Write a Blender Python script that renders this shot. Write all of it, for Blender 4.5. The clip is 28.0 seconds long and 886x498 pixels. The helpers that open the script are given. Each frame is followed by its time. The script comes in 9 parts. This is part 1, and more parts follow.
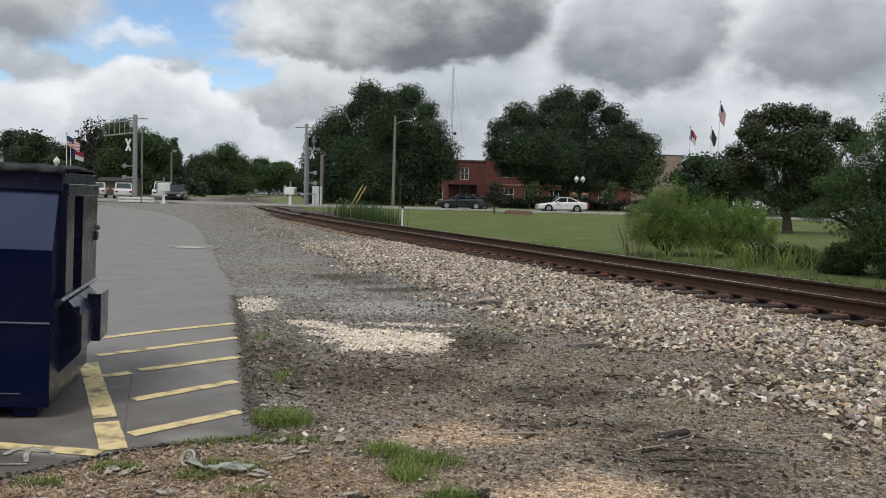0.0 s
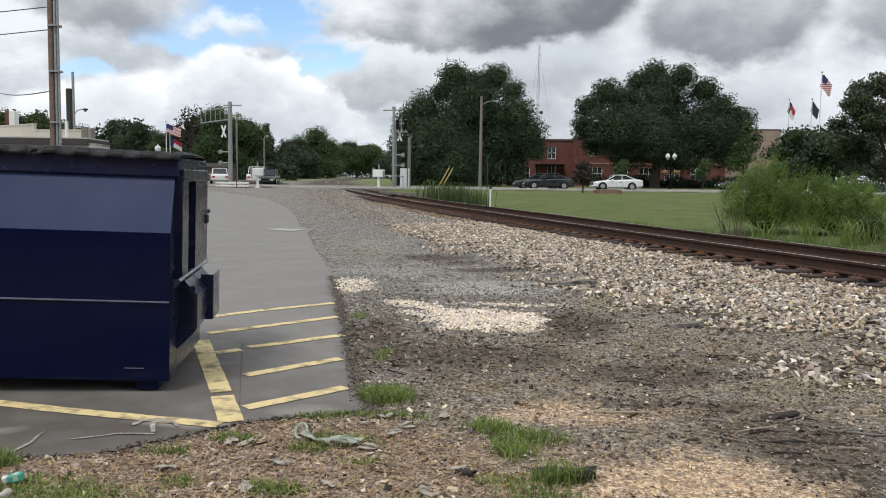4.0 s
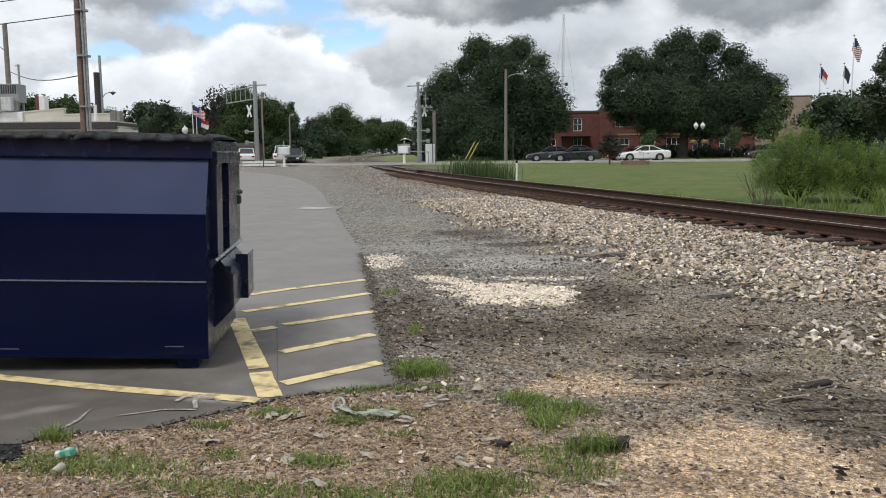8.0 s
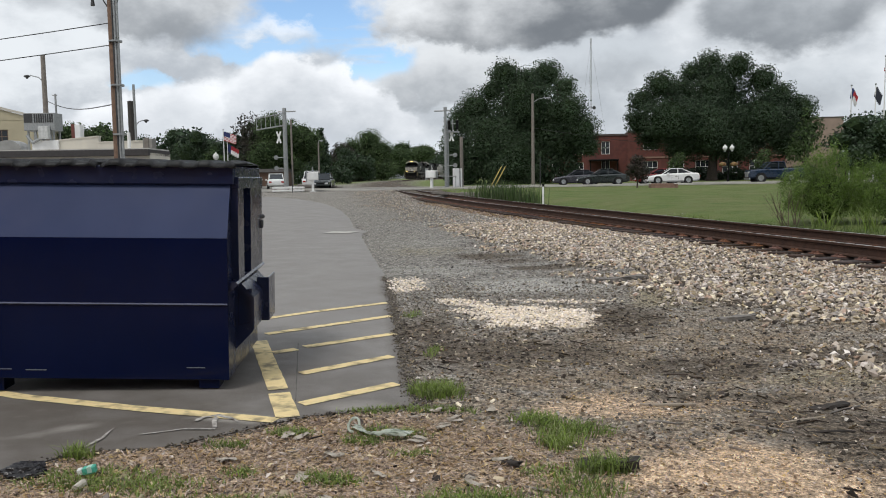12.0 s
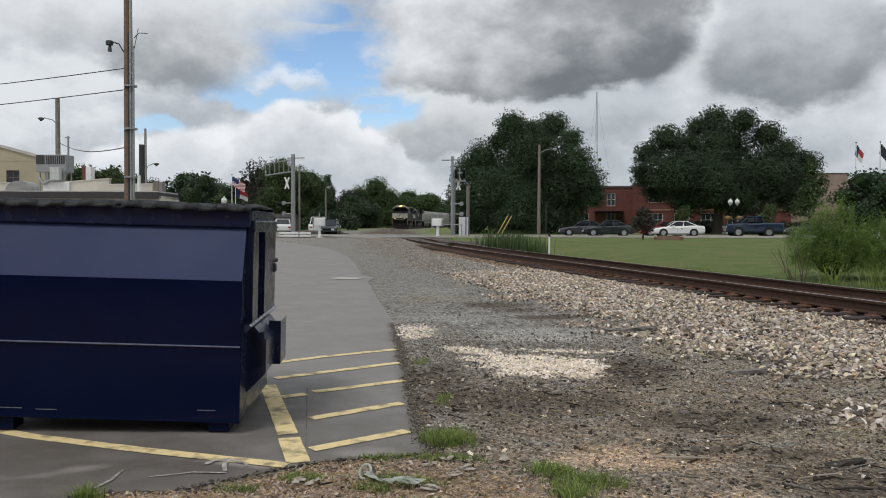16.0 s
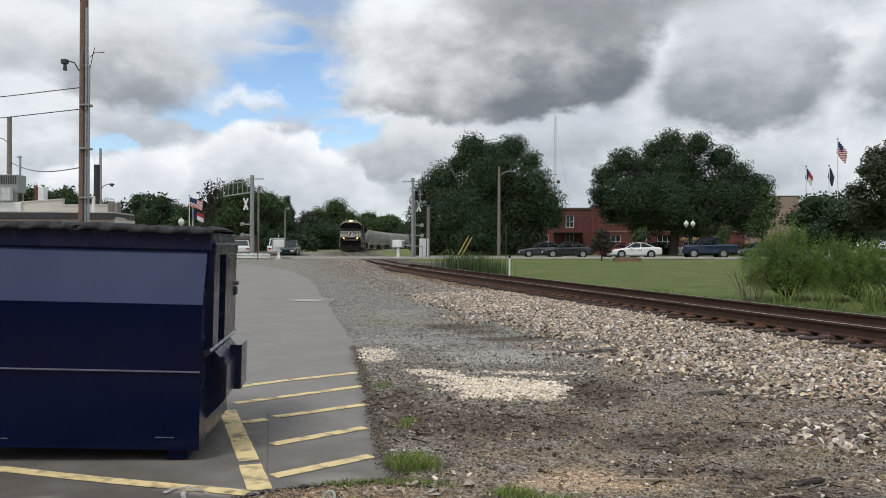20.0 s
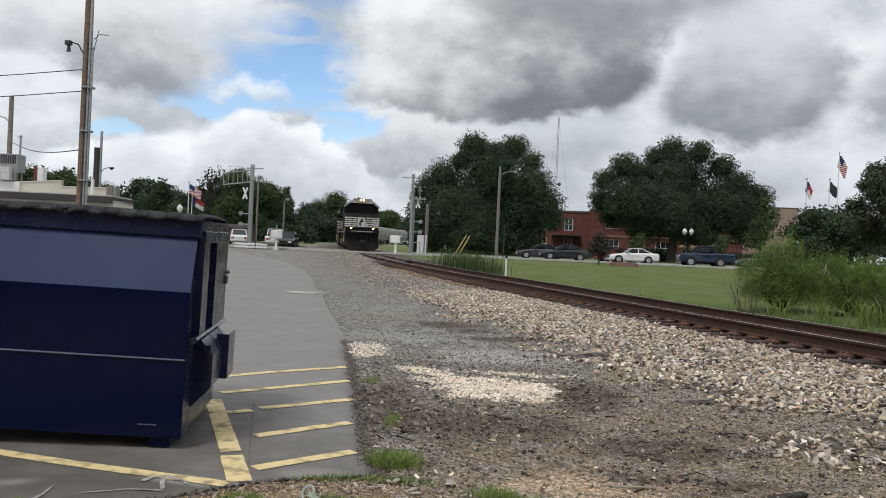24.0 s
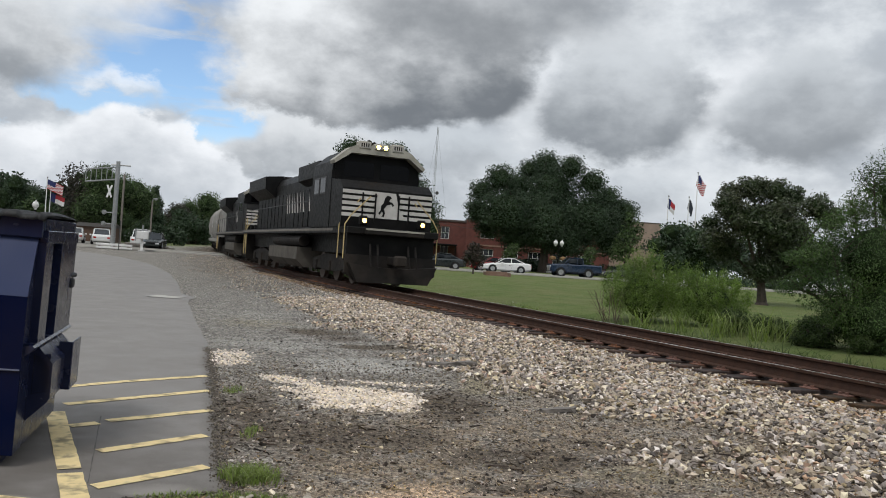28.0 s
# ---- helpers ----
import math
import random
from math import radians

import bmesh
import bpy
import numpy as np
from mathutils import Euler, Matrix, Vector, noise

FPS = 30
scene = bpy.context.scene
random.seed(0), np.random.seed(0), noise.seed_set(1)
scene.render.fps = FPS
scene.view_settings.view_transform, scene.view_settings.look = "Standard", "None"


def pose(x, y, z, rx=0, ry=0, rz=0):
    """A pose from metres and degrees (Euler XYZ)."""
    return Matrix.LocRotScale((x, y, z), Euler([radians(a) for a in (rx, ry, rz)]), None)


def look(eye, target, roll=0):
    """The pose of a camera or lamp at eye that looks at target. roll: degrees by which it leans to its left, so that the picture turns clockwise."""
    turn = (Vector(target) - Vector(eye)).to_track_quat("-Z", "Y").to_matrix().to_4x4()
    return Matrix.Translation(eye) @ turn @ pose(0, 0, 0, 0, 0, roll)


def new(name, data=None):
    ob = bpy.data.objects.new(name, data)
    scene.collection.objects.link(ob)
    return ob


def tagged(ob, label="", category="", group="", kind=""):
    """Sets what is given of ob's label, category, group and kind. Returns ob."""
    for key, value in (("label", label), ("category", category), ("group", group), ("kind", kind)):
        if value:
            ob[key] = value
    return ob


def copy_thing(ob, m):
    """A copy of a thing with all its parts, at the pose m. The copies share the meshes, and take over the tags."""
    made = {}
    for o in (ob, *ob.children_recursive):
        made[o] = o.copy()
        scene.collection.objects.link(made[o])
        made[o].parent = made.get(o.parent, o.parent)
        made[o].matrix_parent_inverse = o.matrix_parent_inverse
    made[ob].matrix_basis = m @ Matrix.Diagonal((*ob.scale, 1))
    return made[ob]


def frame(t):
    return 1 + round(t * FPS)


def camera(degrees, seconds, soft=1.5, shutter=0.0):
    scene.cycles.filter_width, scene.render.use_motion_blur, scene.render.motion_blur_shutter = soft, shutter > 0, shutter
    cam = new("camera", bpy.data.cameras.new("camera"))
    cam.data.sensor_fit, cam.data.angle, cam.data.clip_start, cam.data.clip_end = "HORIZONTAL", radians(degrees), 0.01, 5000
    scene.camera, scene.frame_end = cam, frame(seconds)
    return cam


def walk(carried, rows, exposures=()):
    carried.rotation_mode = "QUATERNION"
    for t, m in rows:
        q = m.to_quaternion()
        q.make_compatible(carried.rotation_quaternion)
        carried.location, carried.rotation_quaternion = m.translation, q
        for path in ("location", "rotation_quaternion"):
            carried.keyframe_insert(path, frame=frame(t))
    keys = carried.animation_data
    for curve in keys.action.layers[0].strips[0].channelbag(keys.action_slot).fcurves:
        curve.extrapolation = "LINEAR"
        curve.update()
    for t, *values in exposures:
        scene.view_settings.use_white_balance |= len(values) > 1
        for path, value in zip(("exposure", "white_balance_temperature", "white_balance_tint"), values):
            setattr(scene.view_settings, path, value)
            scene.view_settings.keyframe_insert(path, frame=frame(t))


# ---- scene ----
cam = camera(57.4, 28.0, soft=1.0)
PATH = [
    (0, (-0.053, 0.152, 1.476), (-0.034, 2.148, 1.356), 1.7),
    (0.5, (-0.059, 0.131, 1.466), (-0.033, 2.128, 1.361), 1.2),
    (1, (-0.073, 0.131, 1.47), (-0.116, 2.128, 1.376), 0.9),
    (1.5, (-0.114, 0.129, 1.463), (-0.211, 2.122, 1.326), 1.4),
    (2, (-0.182, 0.091, 1.465), (-0.303, 2.074, 1.234), 2.2),
    (2.5, (-0.114, 0.1, 1.46), (-0.257, 2.079, 1.209), 2.1),
    (3, (-0.077, 0.088, 1.467), (-0.251, 2.069, 1.253), 1.6),
    (3.5, (-0.149, 0.107, 1.466), (-0.343, 2.089, 1.277), 0.9),
    (5.5, (-0.106, 0.062, 1.49), (-0.295, 2.048, 1.352), 0.6),
    (6, (-0.093, 0.065, 1.489), (-0.285, 2.05, 1.337), 0.3),
    (6.5, (-0.021, 0.077, 1.478), (-0.235, 2.059, 1.317), -0.4),
    (7, (0.014, 0.094, 1.472), (-0.23, 2.068, 1.258), -0.6),
    (7.5, (-0.087, 0.045, 1.482), (-0.326, 2.018, 1.26), -0.7),
    (8, (-0.161, 0.037, 1.48), (-0.419, 2.007, 1.247), -0.5),
    (8.5, (-0.155, 0.046, 1.479), (-0.397, 2.017, 1.244), 0.1),
    (9, (-0.138, 0.051, 1.485), (-0.358, 2.028, 1.28), 0.8),
    (9.5, (-0.136, 0.048, 1.484), (-0.379, 2.026, 1.309), 1.4),
    (10, (-0.131, 0.046, 1.485), (-0.4, 2.022, 1.326), 1.1),
    (10.5, (-0.171, 0.03, 1.482), (-0.44, 2.003, 1.3), 0.3),
    (11, (-0.215, 0.006, 1.479), (-0.456, 1.978, 1.257), -0.2),
    (11.5, (-0.116, -0.038, 1.476), (-0.387, 1.932, 1.261), -0.7),
    (12, (-0.058, -0.035, 1.478), (-0.386, 1.93, 1.305), -0.9),
    (12.5, (-0.137, -0.084, 1.469), (-0.492, 1.878, 1.312), -1.5),
    (14.5, (-0.148, -0.069, 1.47), (-0.477, 1.902, 1.382), -1.5),
    (15, (-0.144, -0.097, 1.473), (-0.466, 1.876, 1.408), -1.0),
    (15.5, (-0.137, -0.094, 1.47), (-0.461, 1.879, 1.418), -0.4),
    (16, (-0.122, -0.072, 1.47), (-0.461, 1.898, 1.416), 0.2),
    (16.5, (-0.146, -0.051, 1.477), (-0.478, 1.921, 1.412), 0.7),
    (17, (-0.135, -0.093, 1.476), (-0.466, 1.879, 1.413), 0.3),
    (17.5, (-0.151, -0.091, 1.485), (-0.494, 1.879, 1.461), -0.1),
    (18, (-0.154, -0.083, 1.481), (-0.475, 1.891, 1.474), -0.0),
    (18.5, (-0.149, -0.067, 1.479), (-0.441, 1.912, 1.477), 0.4),
    (19, (-0.156, -0.084, 1.483), (-0.441, 1.896, 1.491), 0.6),
    (19.5, (-0.153, -0.076, 1.481), (-0.427, 1.906, 1.483), 0.3),
    (20, (-0.151, -0.065, 1.48), (-0.393, 1.921, 1.479), 0.2),
    (20.5, (-0.152, -0.076, 1.482), (-0.377, 1.911, 1.489), 0.6),
    (21, (-0.144, -0.073, 1.479), (-0.365, 1.915, 1.492), 1.5),
    (21.5, (-0.124, -0.075, 1.485), (-0.339, 1.914, 1.5), 1.6),
    (23.5, (-0.13, -0.029, 1.483), (-0.348, 1.959, 1.465), 2.5),
    (24, (-0.113, -0.022, 1.483), (-0.35, 1.964, 1.476), 2.6),
    (24.5, (-0.088, -0.019, 1.49), (-0.322, 1.967, 1.488), 1.7),
    (25, (-0.071, -0.006, 1.487), (-0.281, 1.983, 1.492), 1.6),
    (25.5, (-0.06, -0.022, 1.496), (-0.202, 1.972, 1.529), 0.9),
    (26, (-0.042, 0.017, 1.496), (-0.109, 2.016, 1.554), 0.2),
    (26.5, (-0.031, 0.026, 1.496), (-0.08, 2.024, 1.558), 1.4),
    (27, (-0.029, 0.044, 1.498), (-0.068, 2.043, 1.546), 2.1),
    (27.5, (-0.018, 0.055, 1.507), (-0.023, 2.055, 1.538), 2.0),
    (28, (-0.041, 0.081, 1.497), (0.023, 2.08, 1.524), 3.9),
]
EXPOSURES = [(0.0, -0.05), (1.0, -0.02), (2.0, 0.08), (3.0, 0.26), (5.0, 0.1), (6.0, 0.04), (7.0, 0.12), (8.0, 0.2), (9.0, 0.24), (10.0, 0.14), (11.0, 0.12), (12.0, 0.1), (15.0, 0.02), (16.0, -0.07), (17.0, -0.03), (18.0, 0.05), (25.0, 0.07), (26.0, 0.04), (27.0, -0.03), (28.0, 0.02)]
walk(cam, [(t, look(eye, target, roll)) for t, eye, target, roll in PATH], EXPOSURES)

# ---- light and sky ----
world = bpy.data.worlds.new("sky")
scene.world = world
world.use_nodes = True
SUN_EL, SUN_AZ = 58.0, 205.0


def build_sky():
    nt = world.node_tree
    nt.nodes.clear()
    N, L = nt.nodes, nt.links

    def put(sock, x):
        if hasattr(x, "is_output"):
            L.new(x, sock)
        else:
            sock.default_value = x

    def m(op, a, b=0.0, c=0.0, clamp=False):
        n = N.new("ShaderNodeMath")
        n.operation, n.use_clamp = op, clamp
        put(n.inputs[0], a)
        put(n.inputs[1], b)
        put(n.inputs[2], c)
        return n.outputs[0]

    def ramp(x, a, b, lo=0.0, hi=1.0):
        n = N.new("ShaderNodeMapRange")
        n.interpolation_type = "SMOOTHSTEP"
        put(n.inputs["Value"], x)
        n.inputs["From Min"].default_value, n.inputs["From Max"].default_value = a, b
        n.inputs["To Min"].default_value, n.inputs["To Max"].default_value = lo, hi
        return n.outputs["Result"]

    def mix(f, a, b):
        n = N.new("ShaderNodeMix")
        n.data_type = "RGBA"
        put(n.inputs["Factor"], f)
        for sock, x in ((n.inputs[6], a), (n.inputs[7], b)):
            put(sock, x if hasattr(x, "is_output") else (*x, 1.0))
        return n.outputs[2]

    def fbm(scale, detail, stretch=1.0, rough=0.55, shift=0.0):
        mp = N.new("ShaderNodeMapping")
        mp.inputs["Scale"].default_value = (1, 1, stretch)
        mp.inputs["Location"].default_value = (shift, shift * 0.7, shift * 0.3)
        L.new(coord.outputs["Generated"], mp.inputs["Vector"])
        n = N.new("ShaderNodeTexNoise")
        L.new(mp.outputs[0], n.inputs["Vector"])
        n.inputs["Scale"].default_value, n.inputs["Detail"].default_value, n.inputs["Roughness"].default_value = scale, detail, rough
        return n.outputs["Fac"]

    coord = N.new("ShaderNodeTexCoord")
    sep = N.new("ShaderNodeSeparateXYZ")
    L.new(coord.outputs["Generated"], sep.inputs[0])
    az = m("DEGREES", m("ARCTAN2", sep.outputs[0], sep.outputs[1]))
    el = m("DEGREES", m("ARCSINE", sep.outputs[2]))
    n1, n2, n3 = fbm(7.0, 6, 1.4), fbm(7.0, 6, 1.4, shift=7.3), fbm(20.0, 8, 1.5, 0.62, 3.1)
    fine = fbm(10.0, 9, 1.6, 0.58, 5.5)
    low = fbm(3.2, 9, 2.2, 0.58, 1.7)
    puff = N.new("ShaderNodeTexVoronoi")
    puff.feature, puff.inputs["Scale"].default_value = "SMOOTH_F1", 22.0
    L.new(coord.outputs["Generated"], puff.inputs["Vector"])
    heap = m("SUBTRACT", 0.45, puff.outputs["Distance"])
    az = m("ADD", az, m("ADD", m("MULTIPLY", m("SUBTRACT", n1, 0.5), 7.0), m("MULTIPLY", m("SUBTRACT", n3, 0.5), 3.6)))
    el = m("ADD", el, m("ADD", m("MULTIPLY", m("SUBTRACT", n2, 0.5), 3.4), m("MULTIPLY", m("SUBTRACT", n3, 0.5), 2.8)))
    el = m("SUBTRACT", el, m("MULTIPLY", heap, 0.9))

    def cloud_over(under, a0, e0, ra, up, lo, soft, weight, shade, light, lean, lift):
        """A cloud mass over what lies behind it, flat below, dark at its base and white where the sun reaches it."""
        dx = m("DIVIDE", m("SUBTRACT", az, a0), ra)
        de = m("SUBTRACT", el, e0)
        dy = m("ADD", m("DIVIDE", m("MAXIMUM", de, 0.0), up), m("DIVIDE", m("MINIMUM", de, 0.0), lo))
        r = m("SQRT", m("ADD", m("MULTIPLY", dx, dx), m("MULTIPLY", dy, dy)))
        mask = ramp(r, 1.0 + soft * 0.4, 1.0 - soft, 0.0, weight)
        lit = m("ADD", m("SUBTRACT", m("DIVIDE", de, up), m("MULTIPLY", dx, lean)), lift)
        lit = m("ADD", lit, m("ADD", m("MULTIPLY", m("SUBTRACT", fine, 0.5), 2.0), m("MULTIPLY", heap, 0.45)))
        return mix(mask, under, mix(ramp(lit, -0.7, 0.9), shade, light))

    # thin broken overcast, open to the blue in places
    body = m("ADD", m("MULTIPLY", low, 0.5), m("MULTIPLY", fine, 0.5))
    veil = mix(ramp(body, 0.40, 0.60), (0.46, 0.50, 0.55), (0.78, 0.82, 0.86))
    sky = N.new("ShaderNodeTexSky")
    sky.sky_type, sky.sun_disc = "NISHITA", False
    sky.sun_elevation, sky.sun_rotation = radians(SUN_EL), radians(SUN_AZ)
    sky.dust_density, sky.ozone_density = 0.1, 4.0
    scale = N.new("ShaderNodeVectorMath")
    scale.operation = "SCALE"
    L.new(sky.outputs[0], scale.inputs[0])
    scale.inputs["Scale"].default_value = SKY_GAIN
    blue = 0.0
    for a0, e0, ra, re, weight in BLUE_GAPS:
        dx, dy = m("DIVIDE", m("SUBTRACT", az, a0), ra), m("DIVIDE", m("SUBTRACT", el, e0), re)
        blue = m("MAXIMUM", blue, ramp(m("ADD", m("MULTIPLY", dx, dx), m("MULTIPLY", dy, dy)), 1.25, 0.35, 0.0, weight))
    streak = ramp(fbm(6.0, 8, 6.0, 0.62, 2.6), 0.50, 0.68, 1.0, 0.35)
    cloud = mix(m("MULTIPLY", blue, streak), veil, scale.outputs[0])
    for row in CLOUDS:
        cloud = cloud_over(cloud, *row)
    final = mix(ramp(sep.outputs[2], 0.0, 0.07, 0.75, 0.0), cloud, (0.74, 0.79, 0.85))
    bg = N.new("ShaderNodeBackground")
    L.new(final, bg.inputs[0])
    bg.inputs[1].default_value = SKY_STRENGTH
    out = N.new("ShaderNodeOutputWorld")
    L.new(bg.outputs[0], out.inputs[0])


SKY_GAIN, SKY_STRENGTH = 0.15, 1.0
# bearing, height, half width, half height, strength
BLUE_GAPS = [(-18.0, 12.0, 5.5, 3.2, 1.0), (-14.6, 8.4, 3.2, 1.6, 1.0), (-22.5, 9.6, 4.2, 1.5, 0.9), (-29.3, 6.4, 2.6, 1.0, 0.8), (-16.0, 17.5, 4.0, 2.5, 0.6)]
PALE, SNOW, MIDGREY, SLATE = (0.60, 0.65, 0.70), (0.92, 0.95, 0.99), (0.35, 0.38, 0.415), (0.185, 0.205, 0.230)
# bearing, height, half width, upper and lower half height, softness, weight, base colour, lit colour, lean of the light, lift of the light
CLOUDS = [
    (6.0, 5.0, 24.0, 4.2, 3.4, 0.6, 0.85, (0.40, 0.44, 0.485), (0.74, 0.78, 0.82), 0.0, 0.1),
    (-34.5, 13.0, 4.5, 3.0, 2.4, 0.6, 0.8, (0.42, 0.45, 0.49), (0.82, 0.85, 0.88), 0.0, 0.2),
    (-27.5, 11.0, 5.2, 4.6, 2.0, 0.4, 0.92, (0.29, 0.315, 0.345), (0.74, 0.77, 0.80), -0.3, -0.05),
    (-21.8, 14.5, 3.6, 2.4, 2.0, 0.7, 0.7, PALE, (0.88, 0.90, 0.93), 0.0, 0.2),
    (-20.3, 10.2, 2.2, 0.9, 0.7, 0.6, 0.7, PALE, SNOW, 0.0, 0.0),
    (-30.5, 2.4, 5.0, 3.0, 4.0, 0.2, 1.0, (0.56, 0.60, 0.65), SNOW, 0.1, -0.3),
    (-25.6, 3.0, 4.6, 3.9, 4.0, 0.16, 1.0, (0.56, 0.60, 0.65), SNOW, 0.1, -0.35),
    (-20.6, 4.0, 4.2, 4.8, 5.0, 0.14, 1.0, (0.52, 0.56, 0.61), SNOW, -0.1, -0.35),
    (-17.2, 4.2, 2.6, 4.4, 5.0, 0.14, 1.0, (0.54, 0.58, 0.63), SNOW, -0.2, -0.2),
    (-14.0, 3.2, 4.0, 3.8, 4.0, 0.16, 1.0, (0.52, 0.56, 0.61), SNOW, -0.1, -0.35),
    (-8.5, 7.0, 4.4, 2.6, 1.9, 0.3, 0.9, (0.36, 0.39, 0.425), (0.74, 0.77, 0.80), 0.35, 0.1),
    (2.5, 7.4, 5.5, 1.8, 1.4, 0.6, 0.75, (0.38, 0.415, 0.455), PALE, 0.0, 0.0),
    (13.0, 5.6, 6.0, 1.6, 1.4, 0.6, 0.6, (0.40, 0.435, 0.475), PALE, 0.0, 0.0),
    (7.2, 10.6, 3.0, 4.0, 2.2, 0.6, 0.7, (0.66, 0.70, 0.74), SNOW, 0.0, 0.3),
    (20.6, 11.0, 2.4, 4.5, 2.6, 0.6, 0.7, (0.66, 0.70, 0.74), SNOW, 0.0, 0.3),
    (25.4, 10.2, 5.6, 5.4, 3.0, 0.35, 0.92, (0.28, 0.305, 0.335), (0.56, 0.60, 0.64), 0.2, -0.1),
    (14.2, 11.0, 6.2, 5.4, 3.2, 0.3, 0.95, (0.25, 0.275, 0.305), (0.62, 0.66, 0.70), 0.2, -0.15),
    (6.0, 12.6, 2.6, 1.6, 1.2, 0.6, 0.7, MIDGREY, PALE, 0.0, 0.0),
    (-3.8, 12.2, 11.6, 10.0, 3.4, 0.16, 1.0, SLATE, (0.88, 0.91, 0.94), 0.45, -0.08),
    (3.0, 18.0, 12.0, 6.0, 4.0, 0.5, 0.8, (0.26, 0.28, 0.305), (0.56, 0.59, 0.62), 0.3, -0.2),
    (-30.0, 20.0, 9.0, 4.0, 3.0, 0.7, 0.8, MIDGREY, PALE, 0.0, 0.0),
    (34.0, 13.0, 5.0, 4.0, 3.0, 0.6, 0.8, MIDGREY, PALE, 0.0, 0.0)]
build_sky()

sun_data = bpy.data.lights.new("sun", "SUN")
sun_data.energy, sun_data.angle, sun_data.color = 1.5, radians(16), (1.0, 0.96, 0.9)
sun = new("sun", sun_data)
sun.matrix_world = look((0, 0, 0), (-math.sin(radians(SUN_AZ)) * math.cos(radians(SUN_EL)), -math.cos(radians(SUN_AZ)) * math.cos(radians(SUN_EL)), -math.sin(radians(SUN_EL))))

# ---- materials ----
MATS = {}


def mat(name, col, col2=None, rough=0.7, metal=0.0, scale=8.0, bump=0.0, bscale=60.0, island=0.0, obj=0.0, spec=0.5, emit=None, power=0.0, coat=0.0, stain=None, stain_scale=1.2, stain_amount=0.5, through_light=0.0, palette=None):
    """A surface with two scales of variation: broad stains and fine grain, with relief from the grain."""
    if name in MATS:
        return MATS[name]
    ma = bpy.data.materials.new(name)
    ma.use_nodes = True
    N, L = ma.node_tree.nodes, ma.node_tree.links
    b = N["Principled BSDF"]
    b.inputs["Roughness"].default_value, b.inputs["Metallic"].default_value = rough, metal
    b.inputs["Specular IOR Level"].default_value = spec
    b.inputs["Coat Weight"].default_value = coat
    if emit:
        b.inputs["Emission Color"].default_value = (*emit, 1)
        b.inputs["Emission Strength"].default_value = power
    tc = N.new("ShaderNodeTexCoord")
    col2 = col2 or tuple(c * 0.72 for c in col)

    def noise_at(sc, detail=6.0):
        n = N.new("ShaderNodeTexNoise")
        n.inputs["Scale"].default_value, n.inputs["Detail"].default_value = sc, detail
        L.new(tc.outputs["Object"], n.inputs["Vector"])
        return n.outputs["Fac"]

    def mixc(f, a, c):
        n = N.new("ShaderNodeMix")
        n.data_type = "RGBA"
        L.new(f, n.inputs["Factor"])
        for sock, x in ((n.inputs[6], a), (n.inputs[7], c)):
            if hasattr(x, "is_output"):
                L.new(x, sock)
            else:
                sock.default_value = (*x, 1)
        return n.outputs[2]

    def span(f, a, c, lo=0.0, hi=1.0):
        n = N.new("ShaderNodeMapRange")
        L.new(f, n.inputs["Value"])
        for k, x in (("From Min", a), ("From Max", c), ("To Min", lo), ("To Max", hi)):
            n.inputs[k].default_value = x
        return n.outputs["Result"]

    out = mixc(span(noise_at(scale), 0.35, 0.65), col, col2)
    if palette:
        # each loose piece takes one of a few natural colours
        geo = N.new("ShaderNodeNewGeometry")
        rp = N.new("ShaderNodeValToRGB")
        rp.color_ramp.interpolation = "CONSTANT"
        while len(rp.color_ramp.elements) < len(palette):
            rp.color_ramp.elements.new(0.5)
        for e, (at, c) in zip(rp.color_ramp.elements, sorted(palette)):
            e.position, e.color = at, (*c, 1)
        L.new(geo.outputs["Random Per Island"], rp.inputs[0])
        out = mixc(span(noise_at(scale), 0.3, 0.7, 0.0, 0.45), rp.outputs[0], col2)
    if stain:
        out = mixc(span(noise_at(stain_scale, 8.0), 0.5, 0.68, 0.0, stain_amount), out, stain)
    if island or obj:
        info = N.new("ShaderNodeNewGeometry") if island else N.new("ShaderNodeObjectInfo")
        rnd = info.outputs["Random Per Island"] if island else info.outputs["Random"]
        amount = island or obj
        hsv = N.new("ShaderNodeHueSaturation")
        L.new(out, hsv.inputs["Color"])
        L.new(span(rnd, 0, 1, 1 - amount, 1 + amount), hsv.inputs["Value"])
        mul = N.new("ShaderNodeMath")
        mul.operation = "FRACT"
        m2 = N.new("ShaderNodeMath")
        m2.operation = "MULTIPLY"
        L.new(rnd, m2.inputs[0])
        m2.inputs[1].default_value = 7.31
        L.new(m2.outputs[0], mul.inputs[0])
        L.new(span(mul.outputs[0], 0, 1, 0.478, 0.522) if rough > 0.9 else span(mul.outputs[0], 0, 1, 0.49, 0.51), hsv.inputs["Hue"])
        L.new(span(mul.outputs[0], 0, 1, 0.55, 1.45) if rough > 0.9 else span(mul.outputs[0], 0, 1, 0.75, 1.15), hsv.inputs["Saturation"])
        out = hsv.outputs[0]
    L.new(out, b.inputs["Base Color"])
    if metal == 0.0 or metal == 1.0:
        L.new(span(noise_at(scale * 2.7), 0.3, 0.7, max(0.04, rough - 0.08), min(1.0, rough + 0.1)), b.inputs["Roughness"])
    if bump:
        bn = N.new("ShaderNodeBump")
        bn.inputs["Strength"].default_value, bn.inputs["Distance"].default_value = bump, 0.02
        L.new(noise_at(bscale, 8.0), bn.inputs["Height"])
        L.new(bn.outputs[0], b.inputs["Normal"])
